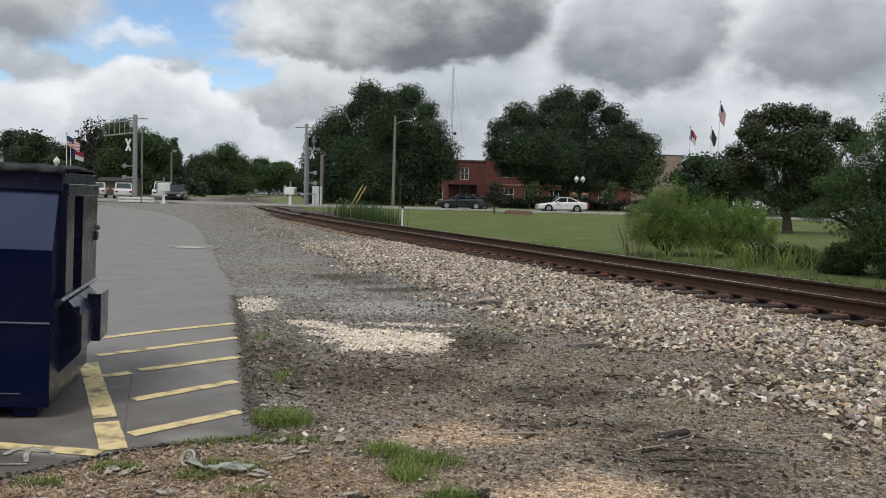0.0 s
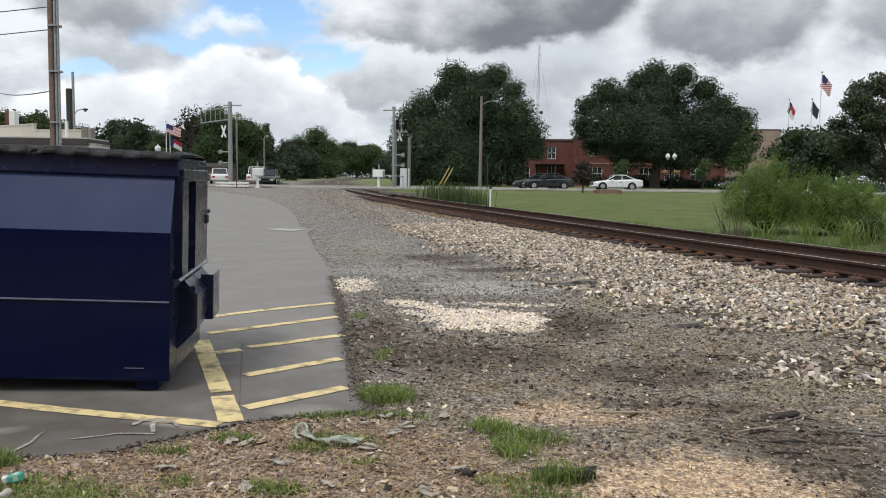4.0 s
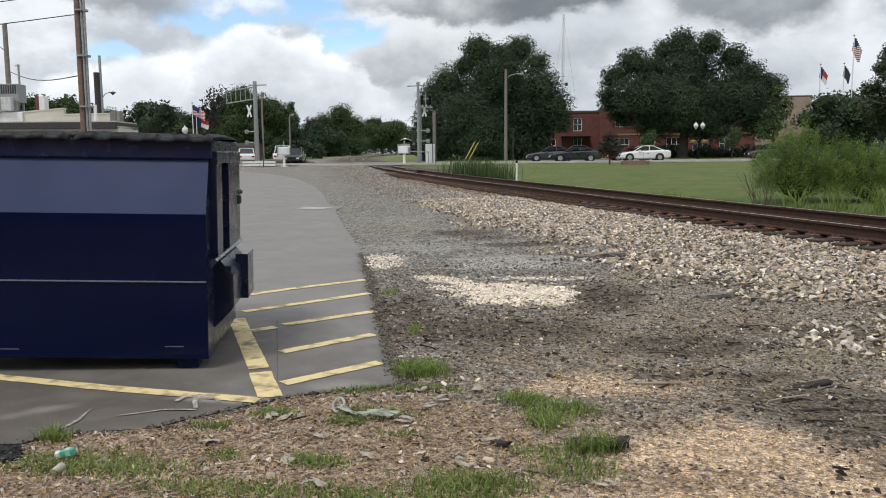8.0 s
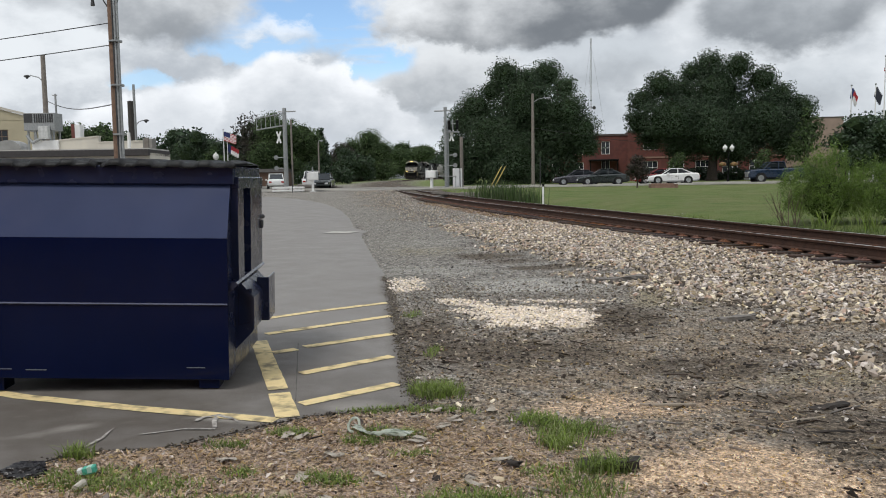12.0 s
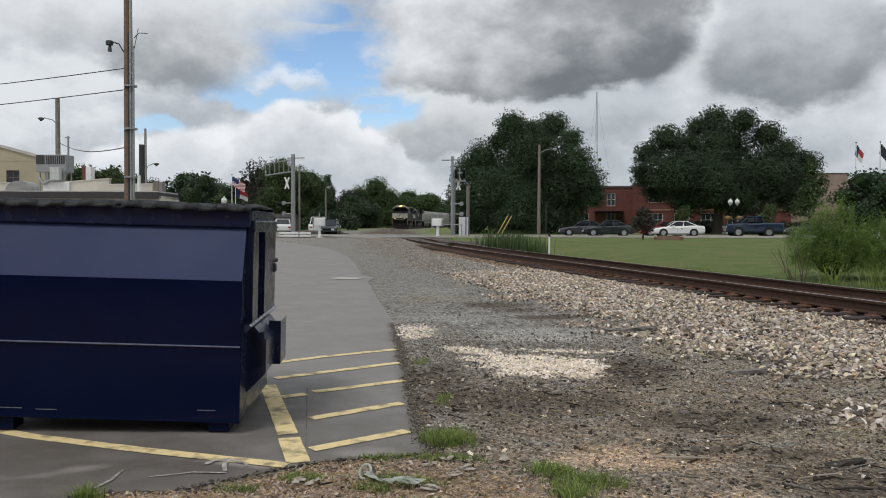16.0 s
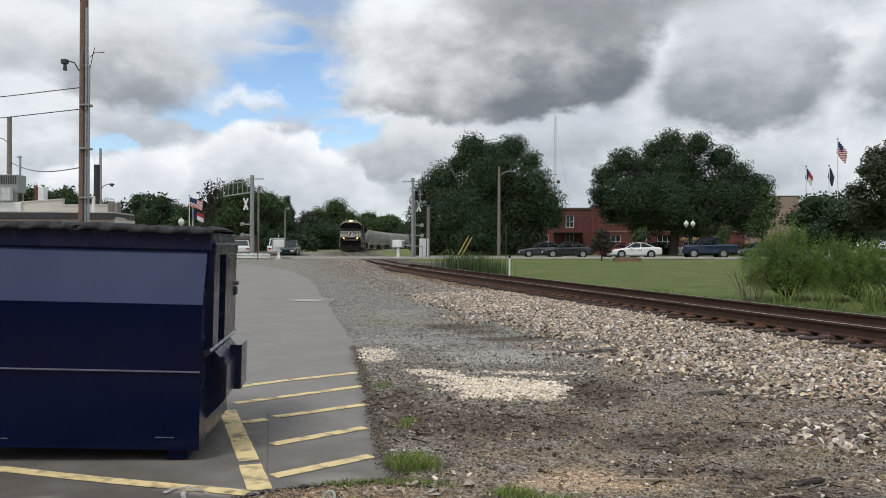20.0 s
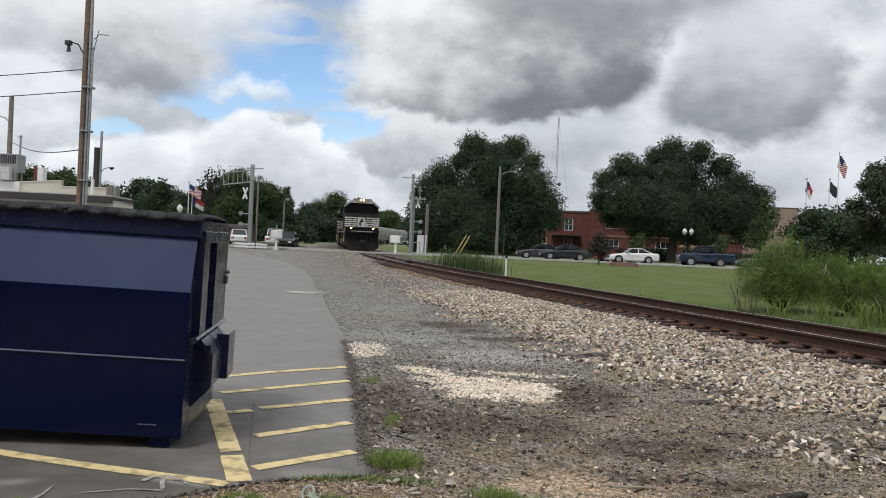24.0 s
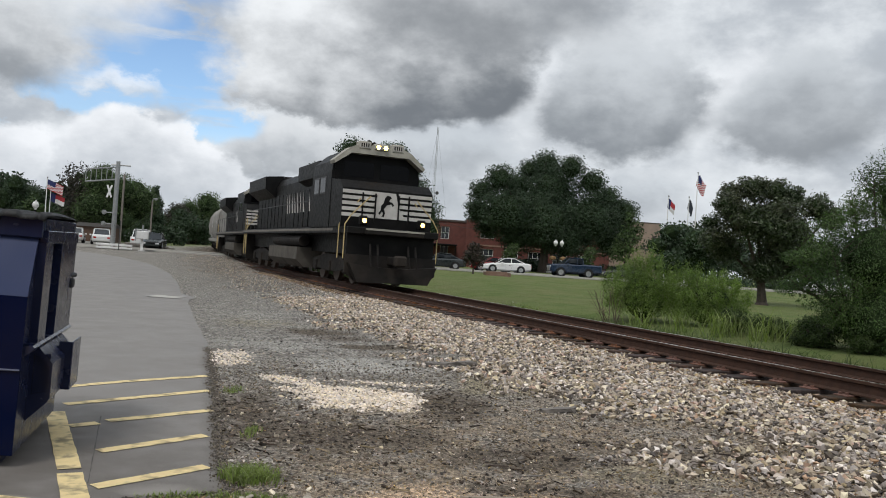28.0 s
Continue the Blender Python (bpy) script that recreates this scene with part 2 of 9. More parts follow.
    if through_light:
        tr = N.new("ShaderNodeBsdfTranslucent")
        L.new(out, tr.inputs["Color"])
        mx = N.new("ShaderNodeMixShader")
        mx.inputs[0].default_value = through_light
        L.new(b.outputs[0], mx.inputs[1])
        L.new(tr.outputs[0], mx.inputs[2])
        L.new(mx.outputs[0], N["Material Output"].inputs["Surface"])
    MATS[name] = ma
    return ma


def glass(name="window_glass", col=(0.02, 0.025, 0.03)):
    return mat(name, col, rough=0.06, spec=0.5, scale=2.0)


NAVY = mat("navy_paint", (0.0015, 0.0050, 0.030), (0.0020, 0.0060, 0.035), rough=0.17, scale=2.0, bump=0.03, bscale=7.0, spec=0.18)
# same navy, paler: sky light on the sloped panel put into the colour
NAVY_SKYLIT = mat("skylit_navy_paint", (0.023, 0.036, 0.098), (0.029, 0.044, 0.116), rough=0.42, scale=1.6, bump=0.03, bscale=9.0, spec=0.17, stain=(0.05, 0.056, 0.12), stain_scale=2.2, stain_amount=0.35)
# navy greyed and lightened to stand for ground reflected in the end faces
NAVY_SHEEN = mat("sheen_navy_paint", (0.009, 0.014, 0.042), (0.013, 0.019, 0.052), rough=0.22, scale=2.5, bump=0.05, bscale=8.0, spec=0.5, stain=(0.035, 0.038, 0.06), stain_scale=3.0, stain_amount=0.4)
LID = mat("lid_plastic", (0.030, 0.031, 0.034), (0.055, 0.056, 0.058), rough=0.55, scale=7.0, bump=0.2, bscale=40)
YELLOW = mat("yellow_road_paint", (0.80, 0.64, 0.33), (0.72, 0.57, 0.30), rough=0.8, scale=14, bump=0.3, bscale=160, stain=(0.13, 0.11, 0.08), stain_scale=7.0, stain_amount=0.75)
WHITE_PAINT = mat("white_road_paint", (0.42, 0.41, 0.39), (0.28, 0.27, 0.26), rough=0.8, scale=14, stain=(0.14, 0.13, 0.12), stain_scale=9.0, stain_amount=0.9)
ASPHALT = mat("asphalt", (0.240, 0.225, 0.211), (0.212, 0.198, 0.185), rough=0.7, scale=1.1, bump=0.35, bscale=180, stain=(0.18, 0.165, 0.15), stain_scale=1.3, stain_amount=0.3)
ROADTAR = mat("road_asphalt", (0.15, 0.148, 0.143), (0.12, 0.118, 0.115), rough=0.9, scale=0.8, bump=0.3, bscale=100)
CONCRETE = mat("concrete", (0.46, 0.44, 0.40), (0.36, 0.345, 0.32), rough=0.85, scale=1.5, bump=0.3, bscale=60)
RUST = mat("rail_rust", (0.066, 0.034, 0.023), (0.045, 0.025, 0.018), rough=0.85, scale=9, bump=0.4, bscale=90, spec=0.3)
RAILHEAD = mat("polished_rail_head", (0.78, 0.75, 0.71), (0.62, 0.58, 0.54), rough=0.28, metal=1.0, scale=5)
TIE = mat("creosoted_wood", (0.045, 0.028, 0.021), (0.024, 0.016, 0.013), rough=0.92, scale=12, bump=0.6, bscale=30, stain=(0.17, 0.080, 0.048), stain_scale=3.0, stain_amount=0.7, obj=0.25)
PLATE = mat("tie_plate_rust", (0.24, 0.105, 0.062), (0.15, 0.068, 0.042), rough=0.85, scale=20, obj=0.2)
STONE = mat("ballast_stone", (0.385, 0.335, 0.285), (0.25, 0.21, 0.165), rough=0.92, scale=18, island=0.3, spec=0.25, palette=[(0.0, (0.12, 0.10, 0.085)), (0.12, (0.30, 0.255, 0.215)), (0.32, (0.47, 0.385, 0.305)), (0.52, (0.43, 0.38, 0.335)), (0.70, (0.60, 0.51, 0.415)), (0.85, (0.47, 0.315, 0.225)), (0.91, (0.76, 0.68, 0.58))])
RUSTSTONE = mat("rust_stained_ballast", (0.28, 0.19, 0.13), (0.15, 0.10, 0.07), rough=0.92, scale=18, island=0.3, spec=0.25, palette=[(0.0, (0.12, 0.085, 0.065)), (0.25, (0.24, 0.165, 0.115)), (0.55, (0.36, 0.25, 0.165)), (0.82, (0.42, 0.33, 0.25))])
DARKSTONE = mat("grey_gravel", (0.24, 0.232, 0.22), (0.15, 0.14, 0.125), rough=0.92, scale=18, island=0.35, spec=0.25, palette=[(0.0, (0.12, 0.105, 0.09)), (0.22, (0.18, 0.16, 0.135)), (0.52, (0.26, 0.225, 0.185)), (0.80, (0.36, 0.315, 0.26)), (0.96, (0.52, 0.46, 0.39))])
GREYSTONE = mat("grey_road_gravel", (0.26, 0.255, 0.245), (0.19, 0.187, 0.18), rough=0.92, scale=18, island=0.25, spec=0.25, palette=[(0.0, (0.15, 0.145, 0.137)), (0.25, (0.26, 0.253, 0.24)), (0.55, (0.36, 0.348, 0.327)), (0.82, (0.48, 0.46, 0.428)), (0.95, (0.62, 0.585, 0.54))])
WETSTONE = mat("dark_damp_gravel", (0.06, 0.052, 0.045), (0.04, 0.034, 0.03), rough=0.9, scale=18, island=0.5, spec=0.25, palette=[(0.0, (0.07, 0.058, 0.048)), (0.4, (0.095, 0.073, 0.061)), (0.75, (0.15, 0.13, 0.108)), (0.93, (0.26, 0.225, 0.185))])
LIMESTONE = mat("pale_limestone", (0.88, 0.78, 0.67), (0.72, 0.62, 0.52), rough=0.92, scale=20, island=0.25, spec=0.25)
STEEL = mat("galvanized_steel", (0.36, 0.37, 0.37), (0.27, 0.28, 0.28), rough=0.5, metal=0.6, scale=10)
DARKSTEEL = mat("dark_steel", (0.07, 0.07, 0.072), (0.05, 0.05, 0.05), rough=0.55, metal=0.5, scale=10)
POLEWOOD = mat("weathered_pole_wood", (0.23, 0.205, 0.18), (0.17, 0.15, 0.13), rough=0.9, scale=6, bump=0.5, bscale=22)
BROWNWOOD = mat("brown_pole_wood", (0.20, 0.125, 0.085), (0.14, 0.09, 0.065), rough=0.9, scale=6, bump=0.5, bscale=22)
GREYWOOD = mat("grey_timber", (0.22, 0.20, 0.18), (0.13, 0.12, 0.11), rough=0.92, scale=12, bump=0.5, bscale=40)
BRICK = mat("red_brick", (0.165, 0.058, 0.047), (0.125, 0.046, 0.039), rough=0.9, scale=2.0, bump=0.2, bscale=30, stain=(0.10, 0.045, 0.04), stain_scale=0.4)
BEIGE = mat("beige_brick", (0.33, 0.25, 0.20), (0.28, 0.21, 0.17), rough=0.9, scale=1.2)
STUCCO = mat("cream_stucco", (0.62, 0.58, 0.50), (0.52, 0.49, 0.43), rough=0.9, scale=0.9, bump=0.1, bscale=20)
OCHRE = mat("ochre_stucco", (0.48, 0.43, 0.30), (0.42, 0.37, 0.26), rough=0.9, scale=0.8)
WHITE = mat("white_paint", (0.78, 0.78, 0.77), (0.68, 0.68, 0.67), rough=0.5, scale=2)
BLACK = mat("black_paint", (0.004, 0.004, 0.0045), (0.008, 0.0078, 0.0075), rough=0.5, scale=3.0, stain=(0.018, 0.017, 0.015), stain_scale=0.8, stain_amount=0.5, spec=0.13)
BLACKDUSTY = mat("dusty_black", (0.014, 0.013, 0.012), (0.024, 0.021, 0.019), rough=0.85, spec=0.2, scale=2.5, stain=(0.05, 0.041, 0.033), stain_scale=1.0, stain_amount=0.6)
LOCO_WHITE = mat("locomotive_white", (0.62, 0.60, 0.57), (0.52, 0.50, 0.47), rough=0.5, scale=3.0, stain=(0.4, 0.38, 0.35), stain_scale=2.0)
LOCO_CREAM = mat("locomotive_roof_grey", (0.40, 0.385, 0.33), (0.29, 0.275, 0.235), rough=0.6, scale=3.0)
HANDRAIL = mat("faded_yellow_rail", (0.55, 0.42, 0.18), (0.45, 0.35, 0.18), rough=0.6, scale=8)
HOPPER = mat("grey_hopper_paint", (0.32, 0.315, 0.295), (0.25, 0.245, 0.23), rough=0.6, scale=1.5, stain=(0.22, 0.19, 0.16), stain_scale=0.9, stain_amount=0.6)
HEADLAMP = mat("lit_headlamp", (1.0, 0.9, 0.7), rough=0.3, emit=(1.0, 0.50, 0.10), power=20.0)
DITCHLAMP = mat("lit_ditch_lamp", (1.0, 0.85, 0.6), rough=0.3, emit=(1.0, 0.44, 0.07), power=15.0)
TYRE = mat("tyre_rubber", (0.025, 0.025, 0.025), rough=0.9, scale=20)
RIM = mat("alloy_rim", (0.55, 0.56, 0.57), rough=0.3, metal=0.8)
GLASS = glass()
LAMPRED = mat("red_lens", (0.4, 0.02, 0.015), rough=0.2)
LAMPWHITE = mat("clear_lens", (0.7, 0.7, 0.7), rough=0.15)
BARK = mat("tree_bark", (0.075, 0.058, 0.045), (0.045, 0.036, 0.03), rough=0.95, scale=7, bump=0.8, bscale=18)
# solid crown filler; shade among the leaves is put into its dark colour
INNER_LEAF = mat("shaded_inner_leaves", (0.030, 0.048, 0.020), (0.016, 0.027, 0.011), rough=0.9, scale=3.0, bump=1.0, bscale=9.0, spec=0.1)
LEAF_OAK = mat("oak_leaves", (0.055, 0.088, 0.044), (0.038, 0.064, 0.032), rough=0.6, scale=0.5, island=0.32, through_light=0.18, spec=0.25)
LEAF_DARK = mat("dark_leaves", (0.050, 0.080, 0.042), (0.036, 0.060, 0.032), rough=0.6, scale=0.4, island=0.32, through_light=0.15, spec=0.25)
LEAF_MAG = mat("magnolia_leaves", (0.040, 0.064, 0.024), (0.048, 0.056, 0.024), rough=0.4, scale=0.7, island=0.5, through_light=0.12, spec=0.4)
LEAF_MID = mat("mixed_tree_leaves", (0.078, 0.120, 0.042), (0.056, 0.090, 0.033), rough=0.65, scale=0.4, island=0.4, through_light=0.2, spec=0.25)
LEAF_BUSH = mat("willow_leaves", (0.195, 0.290, 0.060), (0.11, 0.175, 0.038), rough=0.6, scale=1.2, island=0.4, through_light=0.4, spec=0.25)
LEAF_RIGHT = mat("bright_tree_leaves", (0.095, 0.155, 0.045), (0.042, 0.078, 0.026), rough=0.6, scale=0.8, island=0.45, through_light=0.35, spec=0.25)
LEAF_RED = mat("plum_leaves", (0.046, 0.034, 0.026), (0.028, 0.032, 0.022), rough=0.6, scale=0.6, island=0.4, spec=0.25)
GRASS = mat("grass_blades", (0.25, 0.32, 0.09), (0.18, 0.245, 0.065), rough=0.7, scale=2, island=0.45, through_light=0.3, spec=0.2)
GRASSTALL = mat("tall_grass_blades", (0.10, 0.145, 0.05), (0.075, 0.11, 0.035), rough=0.7, scale=2, island=0.4, through_light=0.3, spec=0.2)
STRAW = mat("dry_straw", (0.46, 0.34, 0.24), (0.28, 0.19, 0.13), rough=0.95, scale=6, island=0.5, spec=0.2)

# ---- kit ----
RNG = np.random.default_rng(5)


def thing(name, m, label="", category="", group="", kind=""):
    ob = new(name)
    ob.empty_display_size = 0.2
    ob.matrix_world = m
    return tagged(ob, label, category, group, kind)


def part(name, bm, material, parent=None, label="", smooth=False):
    """Links a bmesh as one mesh object under a thing or under a part."""
    me = bpy.data.meshes.new(name)
    bm.to_mesh(me)
    bm.free()
    me.materials.append(material)
    if smooth:
        me.shade_smooth()
    ob = new(name, me)
    ob.parent = parent
    return tagged(ob, label)


def sheet(name, verts, faces, material, parent=None, label="", smooth=False):
    me = bpy.data.meshes.new(name)
    me.from_pydata([tuple(v) for v in verts], [], [tuple(f) for f in faces])
    me.materials.append(material)
    if smooth:
        me.shade_smooth()
    me.update()
    ob = new(name, me)
    ob.parent = parent
    return tagged(ob, label)


def raw_mesh(name, V, F, material, parent=None, label=""):
    """A joined mesh from arrays of vertices and of equal polygons."""
    me = bpy.data.meshes.new(name)
    n, k = F.shape
    me.vertices.add(len(V))
    me.vertices.foreach_set("co", np.ascontiguousarray(V, np.float32).ravel())
    me.loops.add(n * k)
    me.loops.foreach_set("vertex_index", np.ascontiguousarray(F, np.int32).ravel())
    me.polygons.add(n)
    me.polygons.foreach_set("loop_start", np.arange(0, n * k, k, dtype=np.int32))
    me.polygons.foreach_set("loop_total", np.full(n, k, np.int32))
    me.update(calc_edges=True)
    me.shade_flat()
    me.materials.append(material)
    ob = new(name, me)
    ob.parent = parent
    return tagged(ob, label)


def box(bm, x0, x1, y0, y1, z0, z1, bevel=0.0, m=None):
    vs = bmesh.ops.create_cube(bm, size=1.0)["verts"]
    for v in vs:
        v.co = Vector(((x0 + x1) / 2 + v.co.x * (x1 - x0), (y0 + y1) / 2 + v.co.y * (y1 - y0), (z0 + z1) / 2 + v.co.z * (z1 - z0)))
    if bevel:
        es = {e for v in vs for e in v.link_edges}
        out = bmesh.ops.bevel(bm, geom=list(es), offset=bevel, segments=1, affect="EDGES")
        vs = list({v for f in out["faces"] for v in f.verts} | {v for v in vs if v.is_valid})
    if m is not None:
        bmesh.ops.transform(bm, matrix=m, verts=vs)
    return bm


def rod(bm, a, b, r0, r1=None, seg=8):
    a, b = Vector(a), Vector(b)
    r1 = r0 if r1 is None else r1
    d = b - a
    m = Matrix.Translation((a + b) / 2) @ d.to_track_quat("Z", "Y").to_matrix().to_4x4()
    bmesh.ops.create_cone(bm, cap_ends=True, segments=seg, radius1=r0, radius2=r1, depth=d.length, matrix=m)
    return bm


def pipe(bm, pts, r, seg=6):
    for a, b in zip(pts, pts[1:]):
        rod(bm, a, b, r, r, seg)
    return bm


def prism(bm, poly, lo, hi, axis="x"):
    """A closed outline in the other two axes, drawn out along one."""
    def at(p, t):
        return {"x": (t, p[0], p[1]), "y": (p[0], t, p[1]), "z": (p[0], p[1], t)}[axis]
    a = [bm.verts.new(at(p, lo)) for p in poly]
    b = [bm.verts.new(at(p, hi)) for p in poly]
    n = len(poly)
    fs = [bm.faces.new(a), bm.faces.new(b[::-1])]
    fs += [bm.faces.new((a[i], b[i], b[(i + 1) % n], a[(i + 1) % n])) for i in range(n)]
    bmesh.ops.recalc_face_normals(bm, faces=fs)
    return bm


def ball(bm, c, rx, ry=None, rz=None, sub=2):
    ry, rz = ry or rx, rz or rx
    bmesh.ops.create_icosphere(bm, subdivisions=sub, radius=1.0, matrix=Matrix.Translation(c) @ Matrix.Diagonal((rx, ry, rz, 1)))
    return bm


def B():
    return bmesh.new()


# ---- the lie of the land ----
ARC_X, ARC_Y, ARC_TURN, ARC_RATE = 6.0, 10.0, 23.4, 0.097
ARC_R = math.degrees(1.0 / ARC_RATE)
ARC_CX, ARC_CY = ARC_X + ARC_R * math.cos(radians(ARC_TURN)), ARC_Y + ARC_R * math.sin(radians(ARC_TURN))
RAIL_S = (-60, -20, 0, 16, 38, 67, 97, 130, 172, 250, 400, 700)
RAIL_Z = (0.35, 0.38, 0.40, 0.48, 0.55, 0.66, 0.84, 0.95, 1.22, 1.6, 2.0, 2.4)
LAND_Y = (-3000, 14, 25, 40, 58, 66, 90, 130, 220, 600, 3500)
LAND_Z = (0.0, 0.0, 0.06, 0.24, 0.50, 0.60, 0.78, 0.92, 1.35, 2.2, 5.0)


def rail_z(s):
    return np.interp(s, RAIL_S, RAIL_Z)


def land(y):
    return np.interp(y, LAND_Y, LAND_Z)


BEND_S = (25, 55, 70, 115, 150, 215, 330)
BEND_D = (0.0, -0.55, -0.7, -0.65, -0.1, 1.1, 2.4)


def track(s, d=0.0):
    """Place and heading on the line: s metres along it, d metres to the side of the car park."""
    th = ARC_TURN - ARC_RATE * s
    r = ARC_R + d + float(np.interp(s, BEND_S, BEND_D))
    return ARC_CX - r * math.cos(radians(th)), ARC_CY - r * math.sin(radians(th)), th


def side_of(x, y):
    """Metres along the line and to its side, for arrays."""
    dx, dy = ARC_CX - x, ARC_CY - y
    d = np.hypot(dx, dy) - ARC_R
    s = (ARC_TURN - np.degrees(np.arctan2(dy, dx))) / ARC_RATE
    return s, d - np.interp(s, BEND_S, BEND_D)


LOT_Y = (2.0, 3.5, 3.94, 4.1, 4.4, 4.75, 4.98, 5.1, 5.6, 6.7, 7.5, 9.07, 12.4, 17.8, 20.1, 21.0, 22.0, 23.2, 28.0, 34.0, 42.0, 48.0, 52.0, 56.0, 60.0, 62.5)
LOT_X = (-3.9, -3.05, -2.8, -2.3, -2.05, -1.75, -1.22, -1.12, -1.28, -1.58, -1.78, -2.2, -3.1, -4.82, -5.55, -5.75, -5.85, -6.6, -8.1, -10.2, -13.6, -17.1, -20.0, -25.0, -33.0, -40.0)


def lot_edge(y):
    return np.interp(y, LOT_Y, LOT_X) + 0.010 * np.sin(y * 4.1) + 0.005 * np.sin(y * 9.7 + 1) + 0.008 * np.sin(y * 17.3 + 2 * np.sin(y * 3)) + 0.006 * np.sin(y * 41.0)


def wave(x, y, f, seed):
    """Cheap smooth noise for arrays."""
    out = np.zeros_like(x)
    g = np.random.default_rng(seed)
    for k in range(5):
        a, p = g.uniform(0, 2 * np.pi), g.uniform(0, 6.28)
        w = f * (1.0 + 0.55 * k)
        out += np.sin((x * np.cos(a) + y * np.sin(a)) * w + p + 1.5 * np.sin((x * np.sin(a) - y * np.cos(a)) * w * 0.6)) / (1 + 0.4 * k)
    return out / 3.0


def ground_z(x, y):
    s, d = side_of(x, y)
    z = land(y) - 0.012
    top = rail_z(s) - 0.275
    a = np.abs(d)
    bank = top - np.clip(a - 2.0, 0, None) * np.where(d > 0, 0.05, 0.34)
    ditch = np.where(d < 0, 0.30 * np.exp(-((a - 4.6) / 1.6) ** 2), 0.0)
    road = np.clip((y - 64) / 3, 0, 1) * np.clip((84 - y) / 3, 0, 1)
    z = z - ditch * (1 - road)
    out = np.maximum(z, np.where(a < 9, bank, -9))
    rough = 0.010 * wave(x, y, 2.1, 1) + 0.006 * wave(x, y, 9.0, 2) + 0.05 * wave(x, y, 0.25, 3) * np.clip((np.hypot(x, y) - 12) / 20, 0, 1)
    near_lot = np.clip((x - lot_edge(y)) / 0.5, 0, 1)
    out = out + rough * np.where(y < 62.5, near_lot, 1) * np.where((y > 64) & (y < 84), 0.2, 1)
    inside = (x < lot_edge(y) - 0.12) & (y > 1.8) & (y < 62.5)
    return np.where(inside, out - 0.10, out)


def gz(x, y):
    return float(ground_z(np.array([float(x)]), np.array([float(y)]))[0])

# ---- ground ----
def spot(x, y, cx, cy, rx, ry, turn=0.0, soft=0.35, seed=1, rag=0.35):
    a = radians(turn)
    u, v = (x - cx) * math.cos(a) + (y - cy) * math.sin(a), -(x - cx) * math.sin(a) + (y - cy) * math.cos(a)
    r = np.sqrt((u / rx) ** 2 + (v / ry) ** 2) + rag * wave(x, y, 2.6, seed) + rag * 0.5 * wave(x, y, 8.0, seed + 50)
    return np.clip((1 + soft - r) / (2 * soft), 0, 1)


